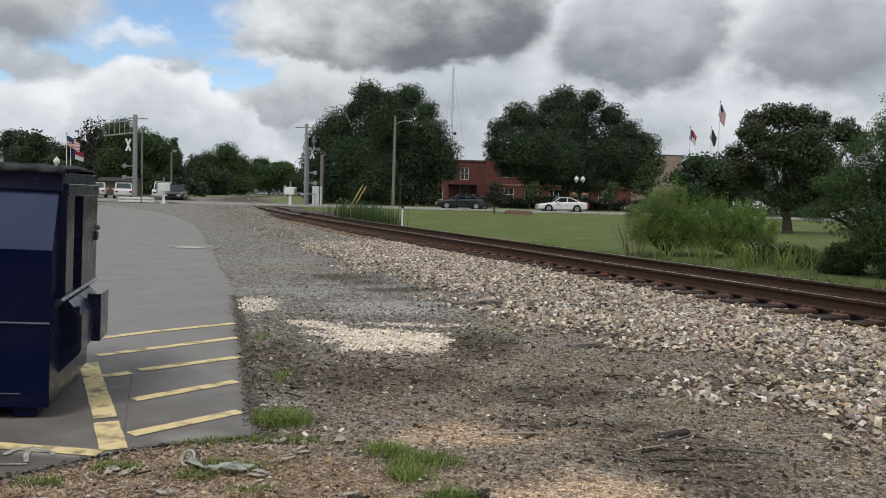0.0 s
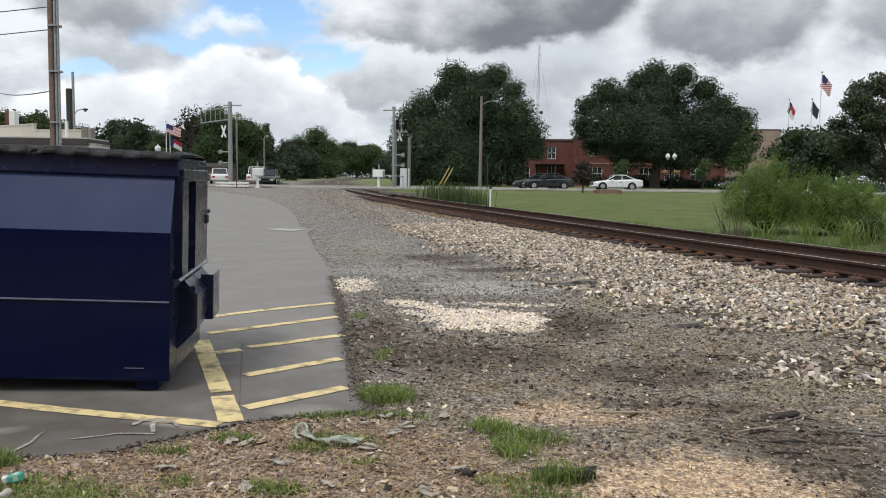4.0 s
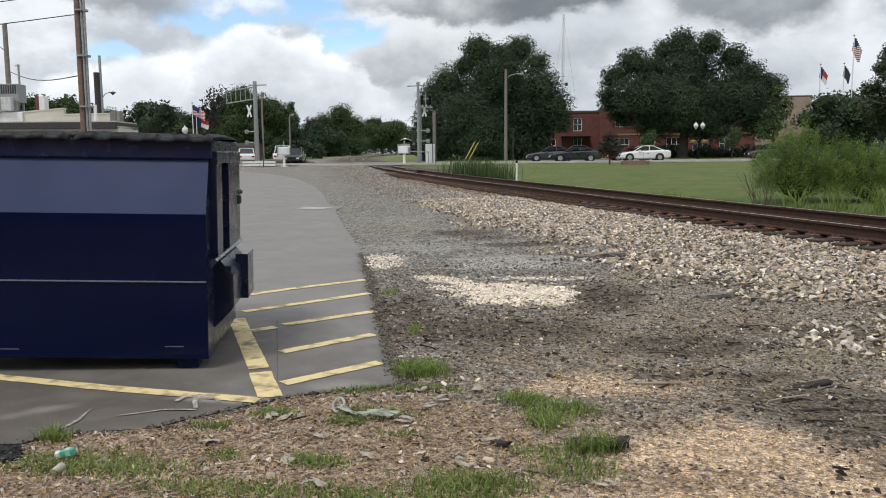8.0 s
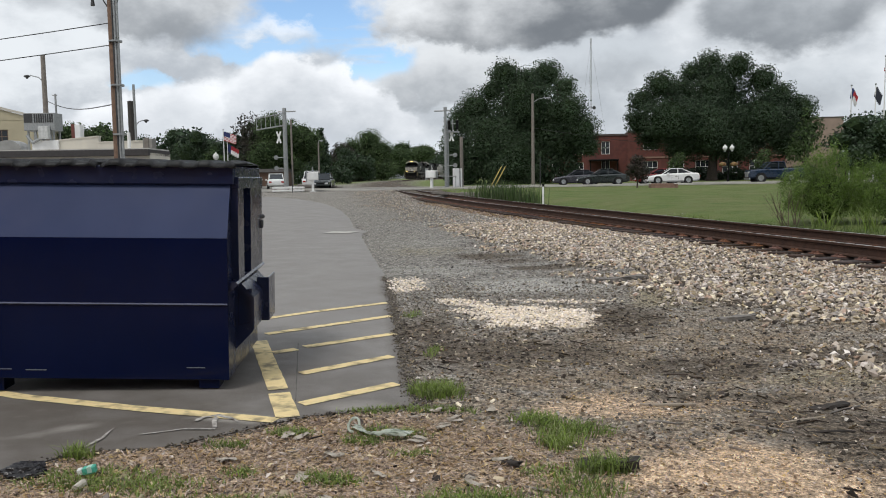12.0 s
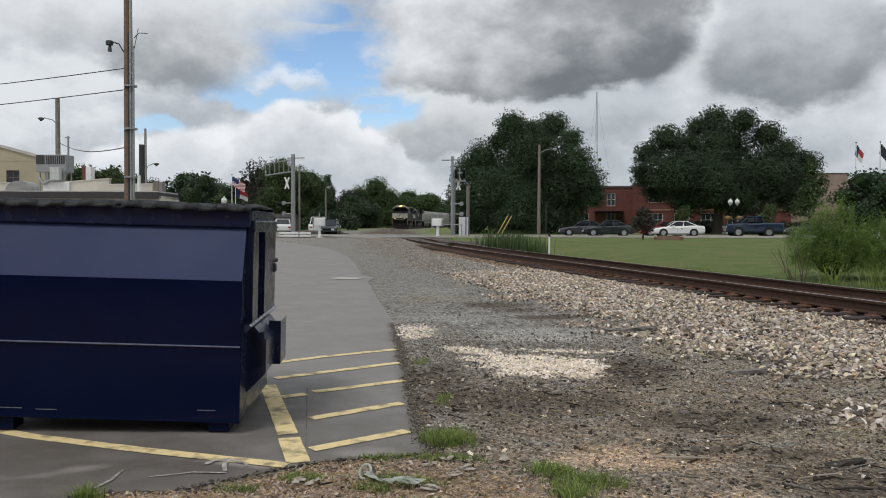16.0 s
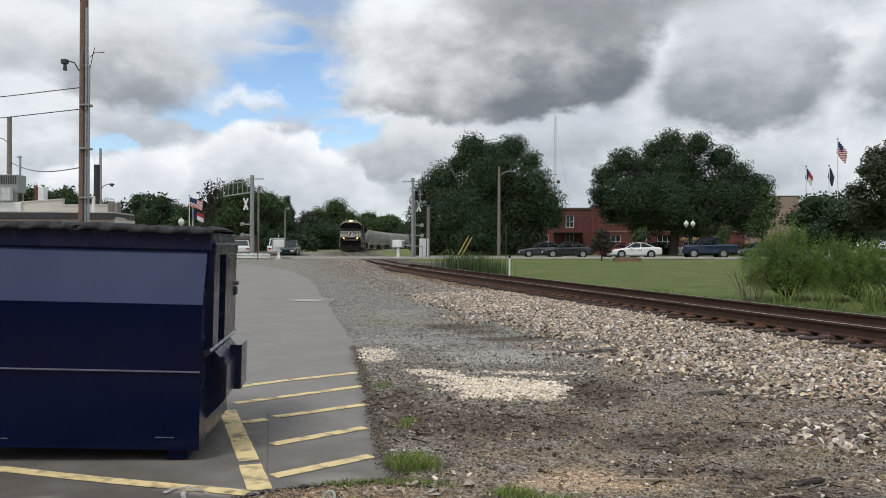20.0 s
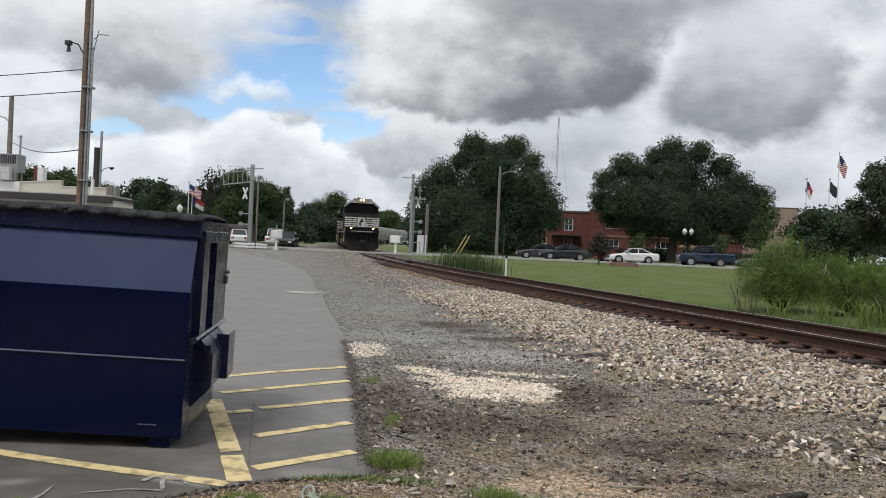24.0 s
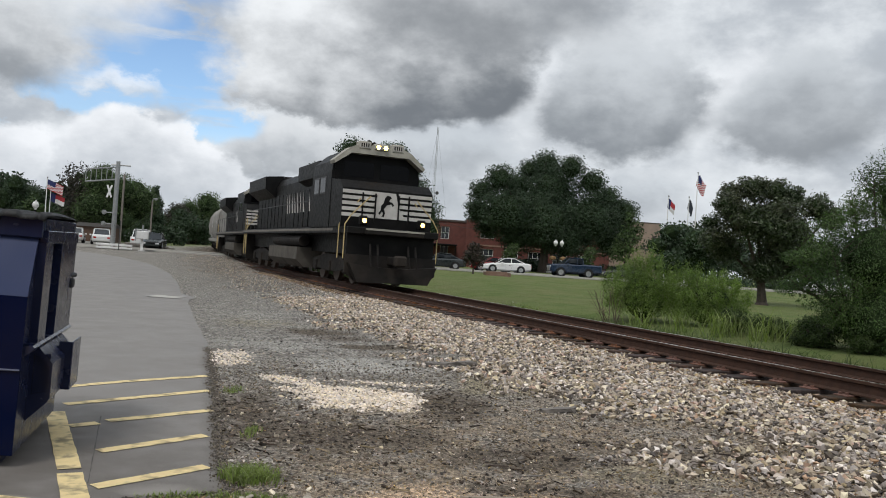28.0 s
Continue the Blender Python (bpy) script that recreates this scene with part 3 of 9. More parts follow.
def masks(x, y):
    s, d = side_of(x, y)
    n1, n2 = wave(x, y, 1.1, 11), wave(x, y, 3.3, 12)
    lawn = np.clip((-d - 3.4 + 0.5 * n2) / 0.7, 0, 1)
    lawn = np.maximum(lawn, np.clip((y - 86) / 6, 0, 1) * np.where(np.abs(d) > 5, 1, 0))
    yard = np.clip((d - 4.0) / 2, 0, 1) * np.clip((y - 66) / 3, 0, 1) * np.clip((118 - y) / 8, 0, 1)
    lawn = lawn * (1 - yard)
    ballast = np.clip((4.6 + 1.1 * n1 + 0.5 * n2 - d) / 1.6, 0, 1) * np.clip((d + 4.0) / 0.6, 0, 1)
    white = np.maximum.reduce([
        spot(x, y, -0.52, 8.6, 0.68, 0.74, 0, 0.3, 21, 0.4), spot(x, y, -1.40, 9.5, 0.50, 0.17, -38, 0.4, 22, 0.5) * 0.75,
        spot(x, y, -2.6, 11.1, 0.45, 0.85, 10, 0.5, 23) * 0.55, spot(x, y, -0.2, 9.7, 0.9, 0.15, 0, 0.5, 24) * 0.5])
    powder = np.maximum.reduce([spot(x, y, -0.60, 11.1, 0.9, 0.75, 5, 0.5, 26, 0.4), spot(x, y, -2.2, 13.1, 1.1, 0.9, 0, 0.6, 27, 0.4) * 0.6, spot(x, y, -2.6, 11.0, 0.6, 0.9, 0, 0.6, 28, 0.4) * 0.55, spot(x, y, -3.6, 18.0, 1.2, 2.5, 15, 0.6, 29, 0.4) * 0.35])
    olive = np.maximum.reduce([spot(x, y, 1.05, 9.9, 0.55, 0.8, 0, 0.5, 36, 0.4), spot(x, y, 1.75, 6.1, 0.8, 0.4, 10, 0.6, 37, 0.5) * 0.7, spot(x, y, -3.2, 16.3, 0.9, 1.2, 10, 0.6, 38, 0.4) * 0.6])
    sand = np.maximum.reduce([spot(x, y, 0.74, 4.13, 0.58, 0.42, 5, 0.5, 31, 0.5) * 0.98, spot(x, y, 0.2, 5.2, 0.65, 0.22, 8, 0.7, 32, 0.7) * 0.7,
                              spot(x, y, 0.9, 3.3, 0.9, 0.6, 0, 0.6, 33, 0.6) * 0.85])
    dark = np.maximum.reduce([
        spot(x, y, 0.45, 8.4, 0.38, 0.95, 0, 0.5, 41) * 0.95, spot(x, y, -1.8, 15.0, 0.75, 0.5, -20, 0.5, 42) * 0.9, spot(x, y, -0.6, 13.2, 0.70, 0.33, 0, 0.5, 142) * 0.95, spot(x, y, -1.2, 14.2, 0.5, 0.5, 0, 0.5, 143) * 0.7,
        spot(x, y, -0.9, 6.8, 0.95, 0.75, 0, 0.6, 43) * 0.85, spot(x, y, -0.1, 6.9, 0.7, 0.6, 10, 0.6, 44) * 0.7,
        spot(x, y, 1.45, 4.8, 0.5, 0.45, -35, 0.5, 45) * 0.95, spot(x, y, 1.5, 4.0, 0.35, 0.4, -20, 0.5, 144) * 0.9, spot(x, y, 0.9, 6.4, 0.7, 0.4, 10, 0.5, 145) * 0.85, spot(x, y, -1.6, 7.6, 0.4, 0.7, 0, 0.5, 146) * 0.8, spot(x, y, 1.1, 5.5, 0.7, 0.22, 8, 0.5, 147) * 0.7, spot(x, y, 0.6, 11.6, 0.5, 0.3, 12, 0.5, 148) * 0.8, spot(x, y, 1.9, 7.0, 0.9, 0.25, -8, 0.6, 46) * 0.75, spot(x, y, -0.9, 17.5, 1.8, 0.8, 10, 0.6, 47) * 0.4])
    dry = (1 - sand) * np.maximum(np.clip((4.95 + 0.25 * n2 - y - 0.35 * (x + 1)) / 0.5, 0, 1) * np.clip((0.15 - x + 0.3 * n1) / 0.5, 0, 1), spot(x, y, -0.6, 3.4, 2.2, 0.9, 0, 0.5, 48))
    return {"lawn": lawn, "ballast": ballast, "white": white, "sand": sand, "dark": dark, "dry": dry, "yard": yard, "powder": powder, "olive": olive, "bare": np.clip((10.5 + 1.2 * n1 - y) / 3.0, 0.15, 1) * np.clip((x + 1.6 + 0.6 * n2) / 1.2, 0.35, 1)}


def ground_material():
    ma = bpy.data.materials.new("ground")
    ma.use_nodes = True
    N, L = ma.node_tree.nodes, ma.node_tree.links
    b = N["Principled BSDF"]
    b.inputs["Roughness"].default_value, b.inputs["Specular IOR Level"].default_value = 0.95, 0.2
    tc = N.new("ShaderNodeTexCoord")

    def noise_at(sc, detail=8.0, rough=0.6):
        n = N.new("ShaderNodeTexNoise")
        n.inputs["Scale"].default_value, n.inputs["Detail"].default_value, n.inputs["Roughness"].default_value = sc, detail, rough
        L.new(tc.outputs["Object"], n.inputs["Vector"])
        return n.outputs["Fac"]

    def cells(sc):
        n = N.new("ShaderNodeTexVoronoi")
        n.inputs["Scale"].default_value = sc
        L.new(tc.outputs["Object"], n.inputs["Vector"])
        return n

    def span(f, a, c, lo=0.0, hi=1.0):
        n = N.new("ShaderNodeMapRange")
        L.new(f, n.inputs["Value"])
        for k, x in (("From Min", a), ("From Max", c), ("To Min", lo), ("To Max", hi)):
            n.inputs[k].default_value = x
        return n.outputs["Result"]

    def math2(op, a, c):
        n = N.new("ShaderNodeMath")
        n.operation = op
        for sock, x in zip(n.inputs, (a, c)):
            if hasattr(x, "is_output"):
                L.new(x, sock)
            else:
                sock.default_value = x
        return n.outputs[0]

    def mixc(f, a, c):
        n = N.new("ShaderNodeMix")
        n.data_type = "RGBA"
        L.new(f, n.inputs["Factor"])
        for sock, x in ((n.inputs[6], a), (n.inputs[7], c)):
            if hasattr(x, "is_output"):
                L.new(x, sock)
            else:
                sock.default_value = (*x, 1)
        return n.outputs[2]

    def attr(name):
        n = N.new("ShaderNodeAttribute")
        n.attribute_name = name
        return n.outputs["Fac"]

    broad, mid, fine = noise_at(0.35), noise_at(2.3), noise_at(26.0)
    pebble = cells(38.0)
    pebsep = N.new("ShaderNodeSeparateColor")
    L.new(pebble.outputs["Color"], pebsep.inputs[0])
    grey = mixc(span(fine, 0.3, 0.7), (0.065, 0.060, 0.054), (0.30, 0.282, 0.255))
    grey = mixc(span(pebsep.outputs[0], 0.35, 1.0, 0.0, 0.9), grey, (0.38, 0.355, 0.315))
    chips = cells(15.0)
    chipsep = N.new("ShaderNodeSeparateColor")
    L.new(chips.outputs["Color"], chipsep.inputs[0])
    grey = mixc(span(chipsep.outputs[1], 0.72, 1.0, 0.0, 0.8), grey, (0.38, 0.36, 0.335))
    grey = mixc(span(chipsep.outputs[2], 0.75, 1.0, 0.0, 0.8), grey, (0.055, 0.05, 0.046))
    earth = mixc(math2("MULTIPLY", span(mid, 0.34, 0.60, 0.1, 0.95), attr("bare")), grey, mixc(span(fine, 0.3, 0.7), (0.13, 0.10, 0.075), (0.44, 0.345, 0.24)))
    col = earth
    # near-black base under the ballast paints the shade in gaps between stones
    col = mixc(math2("MULTIPLY", attr("ballast"), 0.95), col, mixc(span(pebsep.outputs[1], 0.1, 0.9), (0.022, 0.018, 0.014), (0.16, 0.13, 0.10)))
    col = mixc(attr("dry"), col, mixc(span(fine, 0.32, 0.68), (0.21, 0.155, 0.115), (0.62, 0.48, 0.35)))
    col = mixc(span(math2("ADD", attr("olive"), math2("MULTIPLY", math2("SUBTRACT", fine, 0.5), 0.8)), 0.3, 0.9, 0.0, 0.85), col, mixc(span(fine, 0.3, 0.7), (0.17, 0.145, 0.095), (0.40, 0.35, 0.24)))
    col = mixc(span(math2("ADD", attr("powder"), math2("MULTIPLY", math2("SUBTRACT", mid, 0.5), 1.4)), 0.25, 0.9, 0.0, 0.9), col, mixc(span(fine, 0.3, 0.7), (0.28, 0.27, 0.25), (0.52, 0.50, 0.46)))
    col = mixc(span(math2("ADD", attr("dark"), math2("MULTIPLY", math2("SUBTRACT", mid, 0.5), 0.8)), 0.25, 0.75, 0.0, 0.92), col, mixc(span(fine, 0.3, 0.75), (0.050, 0.040, 0.031), (0.20, 0.165, 0.128)))
    col = mixc(span(math2("ADD", attr("sand"), math2("MULTIPLY", math2("SUBTRACT", fine, 0.5), 0.7)), 0.25, 0.85), col, mixc(span(fine, 0.3, 0.7), (0.40, 0.28, 0.185), (0.80, 0.60, 0.42)))
    col = mixc(span(math2("ADD", attr("white"), math2("MULTIPLY", math2("SUBTRACT", fine, 0.5), 0.9)), 0.3, 0.75, 0.0, 0.85), col, mixc(span(pebsep.outputs[2], 0.1, 0.9), (0.46, 0.39, 0.31), (0.82, 0.72, 0.60)))
    grains, stones = cells(85.0), cells(42.0)
    speck = N.new("ShaderNodeHueSaturation")
    gs, ss = N.new("ShaderNodeSeparateColor"), N.new("ShaderNodeSeparateColor")
    L.new(grains.outputs["Color"], gs.inputs[0])
    L.new(stones.outputs["Color"], ss.inputs[0])
    L.new(math2("MULTIPLY", span(gs.outputs[0], 0, 1, 0.70, 1.60), span(ss.outputs[1], 0, 1, 0.72, 1.55)), speck.inputs["Value"])
    L.new(col, speck.inputs["Color"])
    col = speck.outputs[0]
    grass = mixc(span(noise_at(0.9), 0.35, 0.65), (0.130, 0.190, 0.052), (0.195, 0.240, 0.085))
    grass = mixc(span(broad, 0.42, 0.66, 0.0, 0.55), grass, (0.27, 0.245, 0.125))
    grass = mixc(span(fine, 0.3, 0.7, 0.0, 0.35), grass, (0.07, 0.11, 0.03))
    col = mixc(attr("yard"), col, mixc(span(mid, 0.3, 0.7), (0.22, 0.215, 0.19), (0.31, 0.30, 0.27)))
    col = mixc(attr("lawn"), col, grass)
    L.new(col, b.inputs["Base Color"])
    bn = N.new("ShaderNodeBump")
    bn.inputs["Strength"].default_value, bn.inputs["Distance"].default_value = 1.0, 0.035
    L.new(math2("SUBTRACT", math2("MULTIPLY", fine, 0.7), math2("ADD", math2("MULTIPLY", stones.outputs["Distance"], 0.9), math2("MULTIPLY", grains.outputs["Distance"], 0.5))), bn.inputs["Height"])
    L.new(bn.outputs[0], b.inputs["Normal"])
    return ma


def axis_steps(lo, hi, step, far_lo, far_hi, grow=1.12):
    mid = list(np.arange(lo, hi + step / 2, step))
    out, w, x = [], step, hi
    while x < far_hi:
        w *= grow
        x += w
        out.append(x)
    left, w, x = [], step, lo
    while x > far_lo:
        w *= grow
        x -= w
        left.append(x)
    return np.array(left[::-1] + mid + out)


GX, GY = axis_steps(-4.5, 7.5, 0.09, -3200, 3200, 1.09), axis_steps(2.0, 17.0, 0.09, -400, 3600, 1.045)
gx, gy = np.meshgrid(GX, GY)
gzz = ground_z(gx.ravel(), gy.ravel())
nx, ny = len(GX), len(GY)
idx = np.arange(nx * ny).reshape(ny, nx)
quads = np.stack([idx[:-1, :-1], idx[:-1, 1:], idx[1:, 1:], idx[1:, :-1]], -1).reshape(-1, 4)
ground = raw_mesh("ground", np.stack([gx.ravel(), gy.ravel(), gzz], 1), quads, ground_material())
ground.data.shade_smooth()
for key, value in masks(gx.ravel(), gy.ravel()).items():
    at = ground.data.attributes.new(key, "FLOAT", "POINT")
    at.data.foreach_set("value", value.astype(np.float32))
tagged(ground, "stony trackside ground with gravel, dirt, sand and mown lawn", "ground", kind="structure")


# ---- car park ----
def lot_z(y):
    return land(y)


def car_park():
    rows = list(np.arange(2.0, 12.0, 0.06)) + list(np.arange(12.0, 24.0, 0.15)) + list(np.arange(24.0, 62.6, 0.75))
    fr = 1 - (np.linspace(0, 1, 110) ** 0.1)
    V, F = [], []
    for y in rows:
        xr = float(lot_edge(np.array(y)))
        for f in fr[::-1]:
            V.append((xr - f * (xr + 75.0), y, float(lot_z(y))))
        V.append((xr + 0.01, y, float(lot_z(y)) - 0.09))
    k = len(fr) + 1
    for r in range(len(rows) - 1):
        for c in range(k - 1):
            F.append((r * k + c, r * k + c + 1, (r + 1) * k + c + 1, (r + 1) * k + c))
    ob = sheet("pavement", V, F, ASPHALT)
    v = np.array(V)
    dirt = np.maximum.reduce([spot(v[:, 0], v[:, 1], -3.3, 4.3, 2.2, 1.0, 8, 0.7, 301) * 0.95, spot(v[:, 0], v[:, 1], -2.5, 5.9, 0.8, 1.3, 15, 0.7, 302) * 0.7,
                              spot(v[:, 0], v[:, 1], -1.7, 5.4, 0.5, 0.8, 10, 0.7, 303) * 0.55, np.clip(1 - (np.interp(v[:, 1], LOT_Y, LOT_X) - v[:, 0]) / 0.16, 0, 1) * 0.8 * (v[:, 1] < 12)])
    chalk = np.maximum.reduce([spot(v[:, 0], v[:, 1], cx, cy, rx, ry, turn, 0.8, 310 + i, 0.8) * k for i, (cx, cy, rx, ry, turn, k) in enumerate((
        (-2.2, 4.66, 0.26, 0.07, -6, 0.6), (-3.2, 4.25, 0.3, 0.05, 40, 0.35), (-1.5, 5.05, 0.2, 0.1, 0, 0.4)))])
    at = ob.data.attributes.new("chalky", "FLOAT", "POINT")
    at.data.foreach_set("value", chalk.astype(np.float32))
    at = ob.data.attributes.new("soiled", "FLOAT", "POINT")
    at.data.foreach_set("value", dirt.astype(np.float32))
    return ob


def soil_over(ma, key, soil):
    """Lays earth over a surface where its own mask says so."""
    N, L = ma.node_tree.nodes, ma.node_tree.links
    b = N["Principled BSDF"]
    was = b.inputs["Base Color"].links[0].from_socket
    at, n, sp, add, mx = N.new("ShaderNodeAttribute"), N.new("ShaderNodeTexNoise"), N.new("ShaderNodeMapRange"), N.new("ShaderNodeMath"), N.new("ShaderNodeMix")
    at.attribute_name = key
    n.inputs["Scale"].default_value, n.inputs["Detail"].default_value = 3.5, 9.0
    tc = N.new("ShaderNodeTexCoord")
    L.new(tc.outputs["Object"], n.inputs["Vector"])
    L.new(at.outputs["Fac"], add.inputs[0])
    L.new(n.outputs["Fac"], add.inputs[1])
    for k, v in (("From Min", 0.62), ("From Max", 1.45), ("To Max", 0.9)):
        sp.inputs[k].default_value = v
    L.new(add.outputs[0], sp.inputs["Value"])
    mx.data_type = "RGBA"
    L.new(sp.outputs["Result"], mx.inputs["Factor"])
    L.new(was, mx.inputs[6])
    mx.inputs[7].default_value = (*soil, 1)
    L.new(mx.outputs[2], b.inputs["Base Color"])


soil_over(ASPHALT, "soiled", (0.095, 0.080, 0.066))
soil_over(ASPHALT, "chalky", (0.50, 0.47, 0.43))
pavement = tagged(car_park(), "worn grey asphalt car park with a ragged edge", "pavement", kind="structure")


def stripe(name, pts, w, material, wobble=0.003, lift=0.005):
    """A painted band along a line of points."""
    V, F = [], []
    out = []
    for a, b in zip(pts, pts[1:]):
        n = max(2, int(math.dist(a, b) / 0.08))
        out += [(a[0] + (b[0] - a[0]) * i / n, a[1] + (b[1] - a[1]) * i / n) for i in range(n)]
    out.append(pts[-1])
    g = random.Random(len(name) + int(pts[0][0] * 100))
    for i, (x, y) in enumerate(out):
        a, b = out[max(i - 1, 0)], out[min(i + 1, len(out) - 1)]
        d = Vector((b[0] - a[0], b[1] - a[1])).normalized()
        for sgn in (-1, 1):
            e = w / 2 + g.uniform(-wobble, wobble)
            px, py = x - d.y * e * sgn, y + d.x * e * sgn
            V.append((px, py, float(lot_z(py)) + lift))
    for i in range(len(out) - 1):
        F.append((2 * i, 2 * i + 2, 2 * i + 3, 2 * i + 1))
    return sheet(name, V, F, material, pavement)


CHALK_MARKS = [([(-2.40, 4.55), (-2.38, 4.63), (-2.31, 4.69), (-2.22, 4.64), (-2.12, 4.57)], 0.022), ([(-2.31, 4.66), (-2.28, 4.55), (-2.21, 4.44)], 0.03),
               ([(-2.61, 4.26), (-2.40, 4.38), (-2.2, 4.41)], 0.014), ([(-2.79, 4.02), (-2.80, 4.18), (-2.83, 4.39)], 0.018)]
STRIPES = [
    [(-4.9, 5.24), (-4.12, 5.03), (-3.91, 4.965), (-3.0, 4.79), (-1.90, 4.63)],
    [(-1.85, 4.70), (-2.12, 5.25)], [(-2.16, 5.34), (-2.98, 7.0)],
    [(-3.5, 8.04), (-3.0, 8.66), (-2.32, 9.36)], [(-3.04, 7.33), (-2.06, 8.44)], [(-2.66, 6.52), (-2.50, 6.68)],
    [(-2.46, 6.78), (-1.79, 7.46)], [(-2.16, 5.82), (-1.59, 6.48)], [(-1.87, 5.0), (-1.35, 5.59)]]
for k, pts in enumerate(STRIPES):
    stripe("painted_line", pts, (0.11, 0.15, 0.145)[k] if k < 3 else 0.115, YELLOW)
for pts, w in (([(-6.9, 21.5), (-6.1, 21.4)], 0.7),):
    stripe("pale_patch", pts, w, CONCRETE, 0.06, 0.012)
CHALK = mat("chalk_mark", (0.50, 0.47, 0.435), (0.20, 0.185, 0.172), rough=0.9, scale=26, stain=(0.17, 0.157, 0.145), stain_scale=14.0, stain_amount=1.0)
for pts, w in CHALK_MARKS:
    stripe("chalk_mark", pts, w, CHALK, 0.012, 0.007)
stripe("pavement_seam", [(-1.93, 5.06), (-2.58, 6.95)], 0.007, mat("tar_seam", (0.11, 0.103, 0.097), rough=0.9), 0.003, 0.003)


# ---- road over the line ----
ROAD = [(-75.0, 66.5), (-40.0, 69.0), (-22.0, 70.5), (-14.5, 71.5), (-5.0, 74.0), (6.0, 75.8), (22.0, 76.8), (60.0, 79.0), (140.0, 84.0)]


def road_band(name, off0, off1, lift, material, thick=0.12):
    xs = np.linspace(-75, 140, 180)
    ys = np.interp(xs, [p[0] for p in ROAD], [p[1] for p in ROAD])
    V, F = [], []
    for x, y in zip(xs, ys):
        for o, dz in ((off0, -thick), (off0, 0), (off1, 0), (off1, -thick)):
            s, d = side_of(np.array([x]), np.array([y + o]))
            hump = max(0.0, 1 - abs(float(d[0])) / 7.0)
            z = float(land(y)) + lift + dz
            z = z + (float(rail_z(s[0])) - z + dz + lift - 0.035) * min(1.0, hump * 1.6)
            V.append((x, y + o, z))
    for i in range(len(xs) - 1):
        for c in range(3):
            F.append((4 * i + c, 4 * i + 4 + c, 4 * i + 5 + c, 4 * i + 1 + c))
    return sheet(name, V, F, material)


tagged(road_band("road", -3.9, 3.9, 0.03, ROADTAR), "grey asphalt road that crosses the railway", "road", kind="structure")
tagged(road_band("kerb_near", -4.2, -3.9, 0.12, CONCRETE), "pale concrete kerb along the road", "kerb", kind="structure")
tagged(road_band("pavement_near", -5.6, -4.2, 0.09, CONCRETE), "pale concrete footpath along the road", "footpath", kind="structure")
tagged(road_band("kerb_far", 3.9, 4.2, 0.12, CONCRETE), "pale concrete kerb along the road", "kerb", kind="structure")


# ---- railway ----
railway = thing("railway_track", pose(0, 0, 0), "rusty curving railway track on wooden sleepers", "railway track", kind="structure")
RAIL_PROFILE = [(-0.075, -0.18), (0.075, -0.18), (0.075, -0.165), (0.015, -0.145), (0.010, -0.05), (0.036, -0.035), (0.036, -0.006), (0.028, 0.0), (-0.028, 0.0), (-0.036, -0.006), (-0.036, -0.035), (-0.010, -0.05), (-0.015, -0.145), (-0.075, -0.165)]


def sweep(name, profile, d0, s0, s1, step, material, close=True, parent=railway):
    ss = np.arange(s0, s1 + step / 2, step)
    V, F, k = [], [], len(profile)
    for s in ss:
        for px, pz in profile:
            x, y, _ = track(s, d0 + px)
            V.append((x, y, float(rail_z(s)) + pz))
    for i in range(len(ss) - 1):
        for c in range(k if close else k - 1):
            F.append((i * k + c, (i + 1) * k + c, (i + 1) * k + (c + 1) % k, i * k + (c + 1) % k))
    return sheet(name, V, F, material, parent)


for d0 in (-0.755, 0.755):
    sweep("rail", RAIL_PROFILE, d0, -45, 300, 1.5, RUST)
    sweep("running_surface", [(-0.026, 0.0015), (0.026, 0.0015)], d0, -45, 300, 1.5, RAILHEAD, close=False)


def sleepers():
    base = B()
    box(base, -1.3, 1.3, -0.115, 0.115, -0.17, 0.0, 0.012)
    me = bpy.data.meshes.new("sleeper")
    base.to_mesh(me)
    base.free()
    me.materials.append(TIE)
    pb = B()
    for sx in (-1, 1):
        box(pb, sx * 0.755 - 0.19, sx * 0.755 + 0.19, -0.095, 0.095, 0.0, 0.018, 0.004)
        for ox in (-0.13, 0.10, 0.13):
            box(pb, sx * 0.755 + ox - 0.018, sx * 0.755 + ox + 0.018, -0.06, -0.03, 0.018, 0.05)
            box(pb, sx * 0.755 + ox - 0.018, sx * 0.755 + ox + 0.018, 0.035, 0.065, 0.018, 0.045)
    pl = bpy.data.meshes.new("tie_plate")
    pb.to_mesh(pl)
    pb.free()
    pl.materials.append(PLATE)
    g = random.Random(3)
    for n in range(290):
        s = -34 + n * 0.5
        if 59 < s < 69:
            continue
        x, y, th = track(s)
        m = pose(x, y, float(rail_z(s)) - 0.205, 0, 0, th + g.uniform(-1, 1))
        for nm, data in (("sleeper", me), ("tie_plate", pl)):
            ob = new(nm, data)
            ob.parent = railway
            ob.matrix_basis = m @ Matrix.Translation((g.uniform(-0.05, 0.05) if nm == "sleeper" else 0, 0, 0))


sleepers()
# timber and asphalt panels between the rails at the crossing
for a, b in ((-2.1, -0.82), (-0.68, 0.68), (0.82, 2.1)):
    sweep("crossing_panel", [(a, -0.01), (b, -0.01), (b, -0.2), (a, -0.2)], 0.0, 58.5, 69.5, 0.9, ROADTAR)


